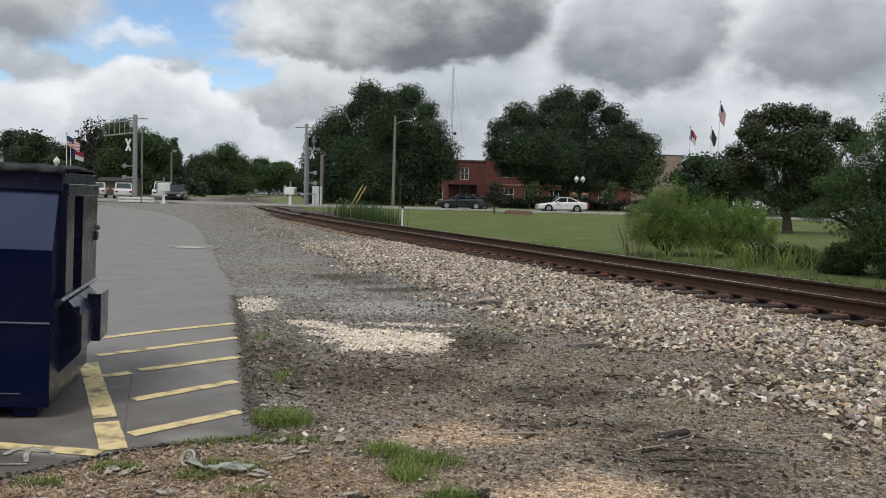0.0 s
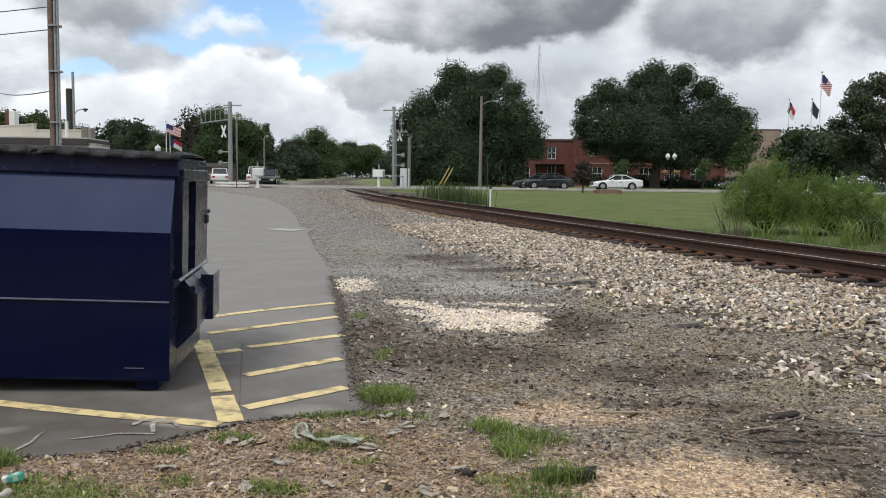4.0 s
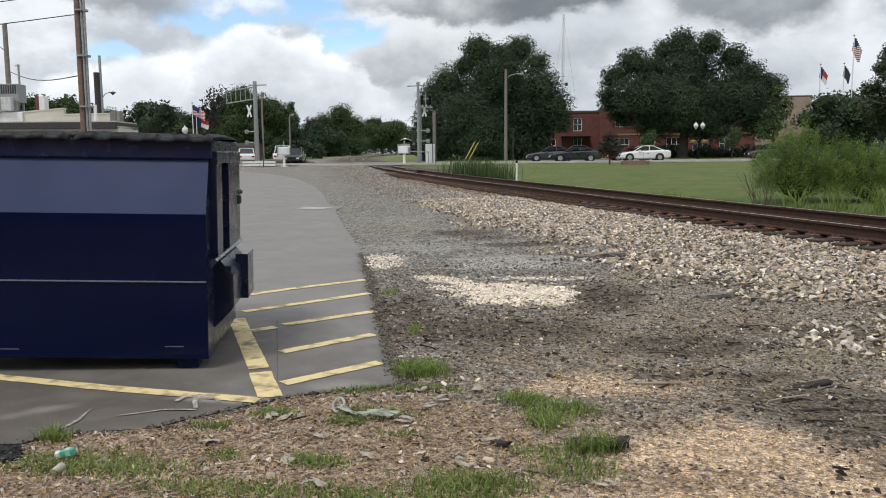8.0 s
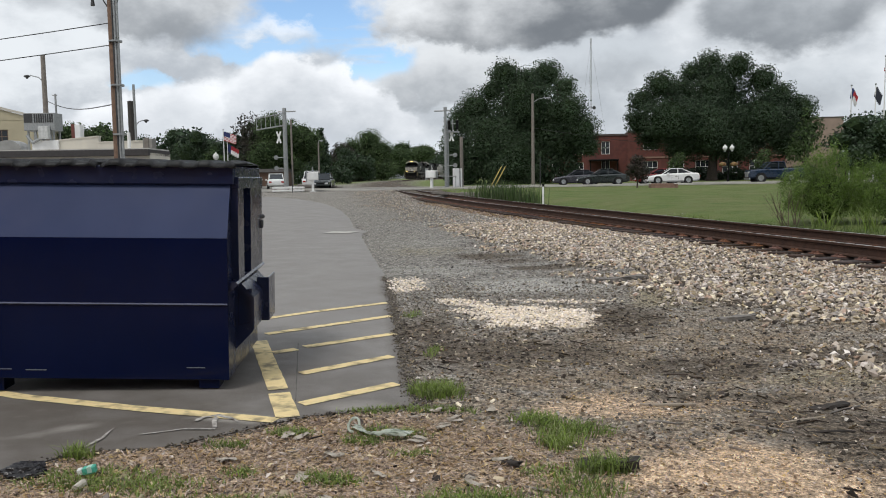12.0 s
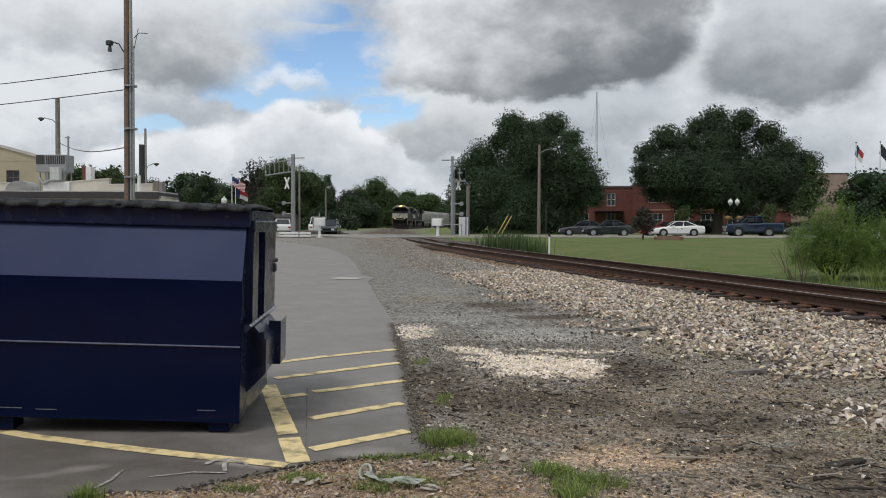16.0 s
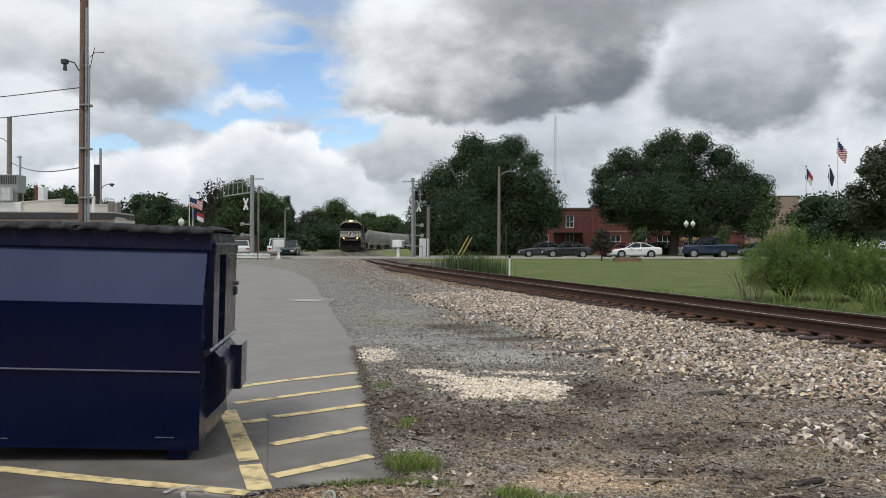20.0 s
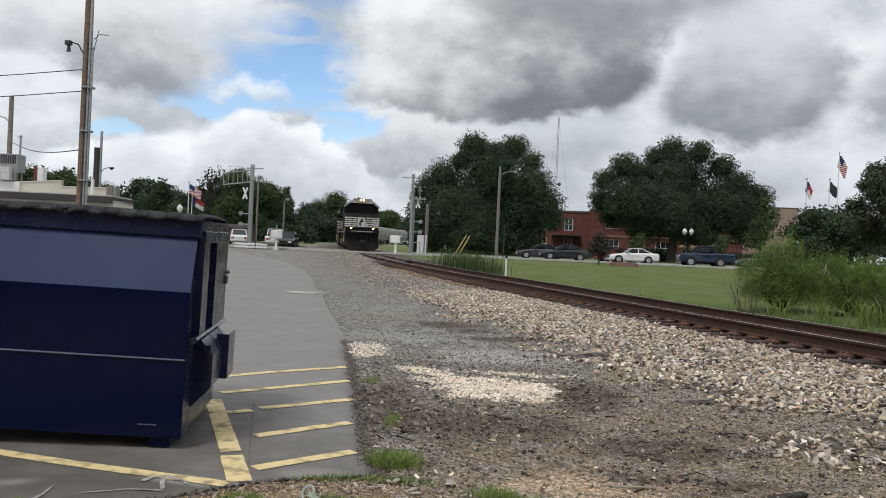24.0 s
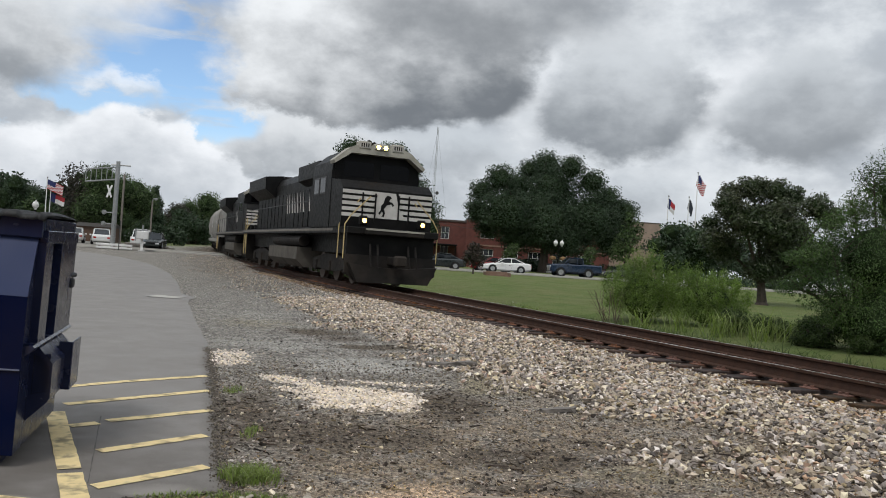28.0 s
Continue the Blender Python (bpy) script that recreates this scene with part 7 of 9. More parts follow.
# concrete barriers round the mast
for z, a in ((0, 0.0), (0.24, 0.0)):
    br = B()
    box(br, -1.35, 1.35, -0.12, 0.12, 0.0, 0.16, 0.02)
    ob = part("guard_rail", br, WHITE, None)
    ob.matrix_world = pose(-23.7, 64.2, gz(-23.7, 64.2) + z + 0.05, 0, 0, 5)
    tagged(ob, "white painted horizontal guard rail before the signal mast", "guard rail", "guard rails")
gp = thing("guard_posts", pose(-23.7, 64.2, gz(-23.7, 64.2) - 0.05, 0, 0, 5), "short posts that carry the guard rails", "post")
for x in (-1.1, 0, 1.1):
    bm = B()
    box(bm, x - 0.08, x + 0.08, -0.07, 0.07, 0, 0.45)
    part("post", bm, POLEWOOD, gp)
plain_pole("sign_post", -22.9, 63.0, 2.3, 0.035, 0.035, DARKSTEEL, "thin metal post beside the guard rails")
# yellow guy guards leaning by the road
for x, l in ((-7.7, 0.95), (-7.35, 0.95)):
    t = thing("guy_guard", pose(x, 72.4, gz(x, 72.4) + 0.1), "leaning yellow guy wire guard by the crossing", "guy guard", "guy guards")
    bm = B()
    rod(bm, (0, 0, 0), (l, 0.2, 1.75), 0.045)
    part("sleeve", bm, mat("guard_yellow", (0.55, 0.42, 0.12), rough=0.5), t)
    bm = B()
    rod(bm, (-0.05, 0, -0.1), (l * 1.1, 0.22, 1.9), 0.012)
    part("guy_wire", bm, STEEL, t)
mk = thing("marker_post", pose(-1.7, 39.5, gz(-1.7, 39.5) - 0.05), "slim white plastic marker post with a dark cap", "marker post")
bm = B()
box(bm, -0.045, 0.045, -0.02, 0.02, 0, 1.05, 0.005)
part("post", bm, WHITE, mk)
bm = B()
box(bm, -0.047, 0.047, -0.022, 0.022, 1.05, 1.17, 0.005)
part("cap", bm, BLACK, mk)
# old timbers stacked beside the crossing
g = random.Random(91)
for i in range(12):
    bm = B()
    box(bm, -1.2, 1.2, -0.12, 0.12, 0, 0.17, 0.015)
    ob = part("discarded_sleeper", bm, GREYWOOD, None)
    x, y = -6.5 + g.uniform(-2.2, 2.0), 47.5 + g.uniform(-1.5, 6)
    ob.matrix_world = pose(x, y, gz(x, y) + (0.0 if i < 7 else 0.15), g.uniform(-4, 4), g.uniform(-5, 5), g.uniform(-40, 40))
    tagged(ob, "weathered grey discarded sleeper lying by the line", "timber", "discarded sleepers")
for i in range(7):
    bm = B()
    box(bm, -1.2, 1.2, -0.12, 0.12, 0, 0.16, 0.015)
    ob = part("discarded_sleeper", bm, GREYWOOD, None)
    x, y = -25.8 + g.uniform(-1.6, 1.6), 78 + g.uniform(-2, 3)
    ob.matrix_world = pose(x, y, gz(x, y) + 0.02 + 0.12 * (i % 3), g.uniform(-4, 4), g.uniform(-4, 4), g.uniform(-30, 30))
    tagged(ob, "weathered grey discarded sleeper beyond the crossing", "timber", "discarded sleepers")


def globe_lamp(x, y, heads, label):
    t = thing("street_lamp", pose(x, y, gz(x, y)), label, "street lamp")
    h = 3.1 if heads > 1 else 2.75
    bm = B()
    rod(bm, (0, 0, 0), (0, 0, 0.5), 0.14, 0.09, 10)
    rod(bm, (0, 0, 0.5), (0, 0, h), 0.06, 0.05, 10)
    if heads > 1:
        rod(bm, (-0.33, 0, h - 0.1), (0.33, 0, h - 0.1), 0.035)
    part("post", bm, BLACK, t)
    for k in range(heads):
        x0 = (-0.33, 0.33)[k] if heads > 1 else 0.0
        bm = B()
        ball(bm, (x0, 0, h + 0.25), 0.24, 0.24, 0.27)
        rod(bm, (x0, 0, h - 0.1), (x0, 0, h + 0.05), 0.08, 0.12)
        rod(bm, (x0, 0, h + 0.48), (x0, 0, h + 0.62), 0.10, 0.02)
        part("globe", bm, mat("milk_glass", (0.80, 0.80, 0.78), rough=0.3), t, "white frosted glass globe", smooth=True)
    if heads > 1:
        for sx in (-0.55, 0.55):
            bm = B()
            ball(bm, (sx, 0, 1.75), 0.42, 0.35, 0.24, 1)
            part("flower_basket", bm, mat("basket_flowers", (0.30, 0.12, 0.07), (0.12, 0.13, 0.04), rough=0.9, scale=14), t)
        bm = B()
        rod(bm, (-0.55, 0, 2.0), (0.55, 0, 2.0), 0.025)
        part("basket_arm", bm, BLACK, t)
    return t


globe_lamp(14.75, 84.5, 2, "black twin-globe street lamp with flower baskets by the road")
globe_lamp(-28.0, 60.0, 1, "black street lamp with one white globe by the crossing")


# ---- flags that fly ----
FLAGS = []


def flag(x, y, h, w, d, colours, label, seed, away=1.0):
    t = thing("flagpole", pose(x, y, gz(x, y)), label, "flagpole", "flagpoles")
    bm = B()
    rod(bm, (0, 0, 0), (0, 0, h), 0.075, 0.04, 10)
    part("pole", bm, WHITE, t)
    bm = B()
    ball(bm, (0, 0, h + 0.06), 0.09)
    part("finial", bm, STEEL, t)
    k = 6
    for i in range(k):
        cloth = None
        for j, (z0, z1, names) in enumerate(colours):
            bm = B()
            box(bm, 0.0, w / k * 1.02, -0.008, 0.008, -d * z1, -d * z0)
            piece = part("flag_strip" if cloth is None else "flag_band", bm, names[min(i * len(names) // k, len(names) - 1)], t if cloth is None else cloth)
            cloth = cloth or piece
        FLAGS.append((cloth, i, w / k, h - 0.15, seed, away))
    return t


CR = mat("flag_red", (0.42, 0.035, 0.045), rough=0.8)
CW = mat("flag_white", (0.72, 0.71, 0.70), rough=0.8)
CB = mat("flag_navy", (0.02, 0.03, 0.12), rough=0.8)
STARS = [(i / 13, (i + 1) / 13, [CB, CB] + [(CR, CW)[i % 2]] * 3 if i < 7 else [(CR, CW)[i % 2]]) for i in range(13)]
HALVES = [(0.0, 0.5, [CB, CB, CR, CR, CR, CR]), (0.5, 1.0, [CB, CB, CW, CW, CW, CW])]
DARKFLAG = [(0.0, 1.0, [mat("flag_black", (0.03, 0.035, 0.05), rough=0.8)] * 6)]
flag(29.2, 85.0, 11.8, 1.45, 1.2, STARS, "white flagpole with a flying striped national flag", 1)
flag(26.2, 85.0, 9.1, 1.1, 1.0, HALVES, "white flagpole with a flying red, white and blue flag", 2)
flag(28.9, 86.5, 9.3, 1.1, 1.0, DARKFLAG, "white flagpole with a flying dark flag", 3)
flag(-43.2, 95.0, 7.1, 1.9, 1.1, STARS, "white flagpole with a striped national flag beyond the crossing", 4)
flag(-43.0, 95.6, 5.6, 1.7, 1.0, HALVES, "shorter flagpole with a red, white and blue flag beyond the crossing", 5)

# ---- radio mast ----
tw_ = thing("radio_mast", pose(3.9, 250, 0.5), "tall slim lattice radio mast", "radio mast")
for a in (0, 2.094, 4.189):
    bm = B()
    rod(bm, (0.35 * math.cos(a), 0.35 * math.sin(a), 0), (0.22 * math.cos(a), 0.22 * math.sin(a), 42), 0.07, 0.05, 5)
    part("leg", bm, STEEL, tw_)
bm = B()
for i in range(60):
    z = i * 0.7
    for a in (0, 2.094, 4.189):
        rod(bm, (0.33 * math.cos(a), 0.33 * math.sin(a), z), (0.3 * math.cos(a + 2.094), 0.3 * math.sin(a + 2.094), z + 0.7), 0.025, 0.025, 3)
part("lattice", bm, STEEL, tw_)
for z, dx in ((17.5, -1.0), (21.5, 1.0)):
    bm = B()
    rod(bm, (0, 0, z), (dx, -0.3, z), 0.05)
    rod(bm, (dx, -0.3, z), (dx, -0.7, z), 0.55, 0.35, 12)
    part("dish", bm, DARKSTEEL, tw_)
for a in (0.3, 2.4, 4.5):
    bm = B()
    rod(bm, (0, 0, 41), (7 * math.cos(a), 7 * math.sin(a), 0), 0.02, 0.02, 3)
    part("guy_wire", bm, DARKSTEEL, tw_)


# ---- buildings ----
def windowed(parent, x, z, w, h, y, panes_x, panes_z, frame_ma):
    """A window in a recess on a wall that faces -y."""
    bm = B()
    f = 0.07
    box(bm, x - w / 2, x + w / 2, y + 0.02, y + 0.10, z, z + f)
    box(bm, x - w / 2, x + w / 2, y + 0.02, y + 0.10, z + h - f, z + h)
    box(bm, x - w / 2, x - w / 2 + f, y + 0.02, y + 0.10, z + f, z + h - f)
    box(bm, x + w / 2 - f, x + w / 2, y + 0.02, y + 0.10, z + f, z + h - f)
    for i in range(1, panes_x):
        box(bm, x - w / 2 + w * i / panes_x - 0.025, x - w / 2 + w * i / panes_x + 0.025, y + 0.03, y + 0.09, z + f, z + h - f)
    for i in range(1, panes_z):
        box(bm, x - w / 2 + f, x + w / 2 - f, y + 0.035, y + 0.085, z + h * i / panes_z - 0.025, z + h * i / panes_z + 0.025)
    win = part("window", bm, frame_ma, parent)
    bm = B()
    box(bm, x - w / 2 + f, x + w / 2 - f, y + 0.055, y + 0.065, z + f, z + h - f)
    part("pane", bm, GLASS, win)
    bm = B()
    box(bm, x - w / 2 - 0.1, x + w / 2 + 0.1, y - 0.06, y + 0.05, z - 0.12, z)
    part("sill", bm, CONCRETE, win)
    return win


def wall_with_holes(bm, x0, x1, z0, z1, y0, y1, holes):
    """A wall along x with openings (x, z, w, h)."""
    xs = sorted({x0, x1, *[v for x, z, w, h in holes for v in (x - w / 2, x + w / 2)]})
    zs = sorted({z0, z1, *[v for x, z, w, h in holes for v in (z, z + h)]})
    for a, b in zip(xs, xs[1:]):
        for c, d in zip(zs, zs[1:]):
            mx, mz = (a + b) / 2, (c + d) / 2
            if not any(abs(mx - x) < w / 2 and z < mz < z + h for x, z, w, h in holes):
                box(bm, a, b, y0, y1, c, d)
    bmesh.ops.remove_doubles(bm, verts=bm.verts[:], dist=0.001)
    return bm


hall = thing("brick_building", pose(6.6, 108.0, 0.75), "two-storey red brick civic building with white-framed windows", "building")
HOLES = [(2.6 + 3.3 * i, 0.9, 1.9, 1.7) for i in range(5)] + [(2.6 + 3.3 * i, 4.0, 1.8, 1.5) for i in range(5)]
bm = wall_with_holes(B(), 0, 19, 0, 6.3, 0, 0.35, HOLES)
part("front_wall", bm, BRICK, hall)
LH = [(-9.5, 3.6, 1.0, 1.6), (-6.4, 3.6, 1.0, 1.6), (-3.0, 3.6, 1.1, 1.7), (-3.0, 0.6, 1.1, 2.2), (-6.4, 0.8, 1.1, 1.8), (-9.5, 0.8, 1.0, 1.8)]
bm = wall_with_holes(B(), -13, 0, 0, 6.0, 1.6, 1.95, LH)
part("wing_wall", bm, BRICK, hall)
for x, z, w, h in HOLES:
    windowed(hall, x, z, w, h, 0.08, 3, 2, WHITE)
for x, z, w, h in LH:
    windowed(hall, x, z, w, h, 1.68, 2, 2, WHITE)
bm = B()
box(bm, -13, 0, 1.95, 16, 0, 5.9)
box(bm, 0, 19, 0.75, 16, 0, 6.2)
part("inner_block", bm, mat("dark_interior", (0.03, 0.03, 0.03), rough=0.9), hall)
bm = B()
box(bm, -13.2, 0.0, 1.5, 16.2, 6.0, 6.25)
box(bm, -0.2, 19.2, -0.12, 16.2, 6.3, 6.55)
part("parapet_cap", bm, mat("dark_coping", (0.10, 0.075, 0.065), rough=0.8), hall)
for x in (-0.25, 9.9, 18.6):
    bm = B()
    box(bm, x, x + 0.5, -0.1, 0.1, 0, 6.3)
    part("pilaster", bm, BRICK, hall)
bm = B()
box(bm, 0, 19, -0.06, 0.0, 2.95, 3.15)
part("string_course", bm, mat("pale_band", (0.35, 0.22, 0.17), rough=0.9), hall)
bm = B()
box(bm, 19, 19.35, 0.75, 16, 0, 6.3)
box(bm, -13.3, -13, 1.6, 16, 0, 6.0)
part("end_wall", bm, BRICK, hall)
bm = B()
box(bm, -5.2, -1.4, -1.4, 1.55, 2.7, 2.9, 0.04)
for x in (-5.0, -1.6):
    box(bm, x - 0.06, x + 0.06, -1.3, -1.18, 0, 2.7)
part("entrance_canopy", bm, BLACK, hall)

tower_block = thing("beige_building", pose(32.7, 118.0, 0.8), "plain beige brick block with a small dark vent", "building")
bm = wall_with_holes(B(), 0, 2.8, 0, 8.1, 0, 0.3, [(1.9, 5.4, 0.5, 0.9)])
part("front_wall", bm, BEIGE, tower_block)
bm = B()
box(bm, -5.0, 0, 0, 0.3, 0, 8.1)
box(bm, 2.5, 2.8, 0.3, 9, 0, 8.1)
box(bm, -5.0, 2.5, 0.8, 9, 0, 8.0)
part("side_wall", bm, BEIGE, tower_block)
bm = B()
box(bm, -5.05, 2.85, -0.05, 9.05, 8.1, 8.25)
part("coping", bm, mat("dark_coping", (0.1, 0.075, 0.065)), tower_block)
bm = B()
for i in range(6):
    box(bm, 1.66, 2.14, 0.1, 0.16, 5.45 + i * 0.14, 5.55 + i * 0.14)
part("vent_slats", bm, DARKSTEEL, tower_block)

# low shop behind the dumpster
shop = thing("shop_building", pose(-23.5, 42.0, 0.42, 0, 0, 10.0), "low cream flat-roofed shop with a dark fascia", "building")
bm = B()
box(bm, -40, 0, 0.0, 0.3, 0, 2.75)
box(bm, -0.3, 0, 0.3, 3.4, 0, 2.75)
part("front_wall", bm, STUCCO, shop)
bm = B()
box(bm, -40, 0.0, -0.35, 0.05, 2.6, 2.95, 0.02)
box(bm, -0.2, 0.0, 0.05, 3.4, 2.6, 2.94, 0.02)
part("fascia", bm, mat("dark_fascia", (0.05, 0.045, 0.045), rough=0.7), shop)
bm = B()
box(bm, -40, -0.05, 0.0, 3.4, 2.95, 3.02)
box(bm, -40, -3.0, 3.4, 12, 2.95, 3.02)
box(bm, -3.3, -3.0, 3.4, 12, 0, 2.95)
part("flat_roof", bm, mat("pale_roof_membrane", (0.55, 0.53, 0.49), rough=0.85, scale=1.0), shop)
for x0, x1, y0, z1, z2 in ((-4.2, -1.45, 3.2, 3.5, 3.55), (-7.4, -4.3, 3.6, 3.62, 3.88), (-40, -11.8, 7.5, 3.8, 3.8)):
    bm = B()
    prism(bm, [(x0, 3.02), (x0, z1), (x1, z2), (x1, 3.02)], y0, y0 + 0.35, "y")
    prism(bm, [(x0 - 0.02, z1), (x0 - 0.02, z1 + 0.07), (x1 + 0.02, z2 + 0.07), (x1 + 0.02, z2)], y0 - 0.04, y0 + 0.39, "y")
    part("parapet", bm, STUCCO, shop)
bm = B()
box(bm, -1.45, -0.9, 3.0, 3.7, 3.02, 3.7)
part("parapet_end", bm, mat("grey_stucco", (0.26, 0.25, 0.23), rough=0.9, scale=1.5), shop)
bm = B()
box(bm, -0.33, -0.12, 0.1, 0.3, 2.95, 3.6)
part("roof_post", bm, POLEWOOD, shop)
bm = B()
rod(bm, (-2.07, 2.5, 3.0), (-2.07, 2.5, 4.04), 0.10, 0.09, 10)
part("vent_pipe", bm, WHITE, shop)
bm = B()
for k in range(9):
    a, b = math.pi * k / 9, math.pi * (k + 1) / 9
    prism(bm, [(-11.0 - 0.85 * math.cos(a), 3.3 + 0.6 * math.sin(a)), (-11.0 - 0.85 * math.cos(b), 3.3 + 0.6 * math.sin(b)), (-11.0, 3.3)], 6.0, 7.2, "y")
part("roof_light", bm, mat("grey_dome", (0.30, 0.30, 0.29), rough=0.4, scale=2.0), shop)
bm = B()
box(bm, -7.62, -7.26, 8.0, 8.6, 3.02, 4.95, 0.02)
ch = part("chimney", bm, WHITE, shop, "white-painted chimney with bare red brick on one side")
bm = B()
box(bm, -7.84, -7.622, 8.0, 8.6, 3.02, 4.97, 0.01)
part("brick_side", bm, BRICK, ch)
hv = thing("rooftop_air_conditioner", shop.matrix_world @ pose(-7.5, 3.9, 3.02), "grey louvred rooftop air conditioning unit on a white base", "air conditioner")
bm = B()
box(bm, -1.15, 0.68, -0.4, 0.7, 1.28, 2.32, 0.02)
part("case", bm, STEEL, hv)
for k in range(9):
    bm = B()
    box(bm, -0.52 + k * 0.13, -0.45 + k * 0.13, -0.43, -0.4, 1.75, 2.26)
    part("louvre", bm, DARKSTEEL, hv)
bm = B()
box(bm, -1.12, -0.62, -0.425, -0.4, 1.75, 2.28)
part("side_grille", bm, DARKSTEEL, hv)
bm = B()
box(bm, -0.15, 0.42, -0.75, -0.4, 0.76, 1.52, 0.02)
part("control_box", bm, mat("pale_grey_case", (0.55, 0.56, 0.55), rough=0.5), hv)
bm = B()
box(bm, -0.7, 0.88, -0.45, 0.6, 0.0, 0.68, 0.02)
part("plinth", bm, WHITE, hv)
for x in (-0.95, -0.5, 0.0, 0.55):
    for y in (-0.3, 0.5):
        bm = B()
        box(bm, x - 0.05, x + 0.05, y - 0.05, y + 0.05, 0.68 if x > -0.7 else 0.0, 1.28)
        part("leg", bm, STEEL, hv)
bm = B()
pipe(bm, [(-0.95, -0.5, 1.0), (-0.6, -0.55, 0.55), (0.1, -0.6, 0.9)], 0.09, 8)
part("duct", bm, STEEL, hv)
bm = B()
rod(bm, (0.5, 0.3, 2.3), (0.5, 0.3, 3.5), 0.06)
rod(bm, (0.32, 0.3, 3.42), (0.6, 0.3, 3.42), 0.04)
part("vent_pipe", bm, STEEL, hv)
far_shop = thing("ochre_building", pose(-44.2, 61.0, 0.4, 0, 0, 22), "ochre stuccoed two-storey building with a row of windows", "building")
OH = [(-2.6 - 1.9 * i, 4.5, 1.0, 1.15) for i in range(7)]
bm = wall_with_holes(B(), -18, 0, 0, 6.4, 0, 0.3, OH)
part("front_wall", bm, OCHRE, far_shop)
for x, z, w, h in OH:
    windowed(far_shop, x, z, w, h, 0.06, 2, 2, mat("brown_frame", (0.2, 0.13, 0.09), rough=0.7))
bm = B()
box(bm, -18, 0, 0.6, 10, 0, 6.3)
box(bm, -0.3, 0, 0.3, 10, 0, 6.4)
part("inner_block", bm, OCHRE, far_shop)
bm = B()
prism(bm, [(-18.2, 6.4), (-18.2, 8.3), (-5.2, 8.0), (0.1, 6.55), (0.1, 6.4)], -0.02, 0.3, "y")
part("gable", bm, OCHRE, far_shop)
bm = B()
prism(bm, [(-18.3, 8.3), (-18.3, 8.5), (-5.2, 8.2), (0.25, 6.75), (0.25, 6.55), (-5.2, 8.0)], -0.15, 0.4, "y")
part("cornice", bm, STUCCO, far_shop)
shed = thing("brown_shed", pose(-41.0, 104, 0.7, 0, 0, 8), "low brown wooden shed behind the parked cars", "shed")
bm = B()
box(bm, -2.2, 2.2, 0, 4, 0, 2.0)
part("wall", bm, mat("brown_cladding", (0.13, 0.08, 0.055), rough=0.9), shed)
bm = B()
prism(bm, [(-0.3, 2.0), (2.0, 2.5), (4.3, 2.0)], -2.4, 2.4)
part("roof", bm, mat("dark_shingles", (0.06, 0.055, 0.05), rough=0.9), shed)

# steps in the bank of the lawn
st = thing("garden_steps", pose(6.3, 61.5, gz(6.3, 61.5) - 0.05, 0, 0, 4), "short flight of weathered brick steps in the lawn bank", "steps")
for i in range(4):
    bm = B()
    box(bm, -0.8, 0.8, i * 0.32, i * 0.32 + 0.34, 0, 0.08 + 0.10 * i, 0.01)
    part("step", bm, mat("brown_brick", (0.22, 0.14, 0.10), rough=0.9), st)
for sx in (-0.9, 0.9):
    bm = B()
    box(bm, sx - 0.08, sx + 0.08, 0.2, 1.4, 0, 0.34, 0.01)
    part("cheek", bm, mat("brown_brick", (0.22, 0.14, 0.10), rough=0.9), st)
# clipped hedge before the civic building
for x0, x1, y0, h in ((-9, -4, 103, 1.2), (8, 16, 99, 0.7), (20, 27, 100, 0.8)):
    blobs = [(x0 + (x1 - x0) * i / 6, 0, h * 0.5, (x1 - x0) / 9, 0.7, h * 0.55) for i in range(7)]
    t = thing("hedge", pose(0, y0, gz(x0, y0)), "low dark clipped hedge before the brick building", "hedge", "hedges")
    V, F = leaf_cloud(blobs, 1500, 0.12, 95, 0.4)
    raw_mesh("foliage", V, F, LEAF_DARK, t)

# plain building added unseen behind the camera, closing the place to darken dumpster reflections
back = thing("warehouse_building", pose(0, -11.0, -0.05), "plain unseen brick block added to darken reflections in the dumpster", "building")
bm = B()
box(bm, -38, 14, -10, 0, 0, 6.5)
part("wall", bm, BRICK, back)
bm = B()
box(bm, -38.2, 14.2, -10.2, 0.2, 6.5, 6.75)
part("coping", bm, CONCRETE, back)

# ---- road vehicles ----
def loft(bm, stations):
    """Skins a row of closed rings of equal length and caps both ends."""
    rings = [[bm.verts.new(p) for p in ring] for ring in stations]
    n = len(rings[0])
    for a, b in zip(rings, rings[1:]):
        for i in range(n):
            bm.faces.new((a[i], a[(i + 1) % n], b[(i + 1) % n], b[i]))
    bm.faces.new(rings[0][::-1])
    bm.faces.new(rings[-1])
    bmesh.ops.recalc_face_normals(bm, faces=bm.faces[:])
    return bm


def ring(x, hw, z0, z1, r=0.12):
    """A rounded box section at x."""
    r = min(r, (z1 - z0) / 2.2, hw / 2)
    return [(x, -hw + r, z0), (x, hw - r, z0), (x, hw, z0 + r), (x, hw, z1 - r), (x, hw - r, z1), (x, -hw + r, z1), (x, -hw, z1 - r), (x, -hw, z0 + r)]


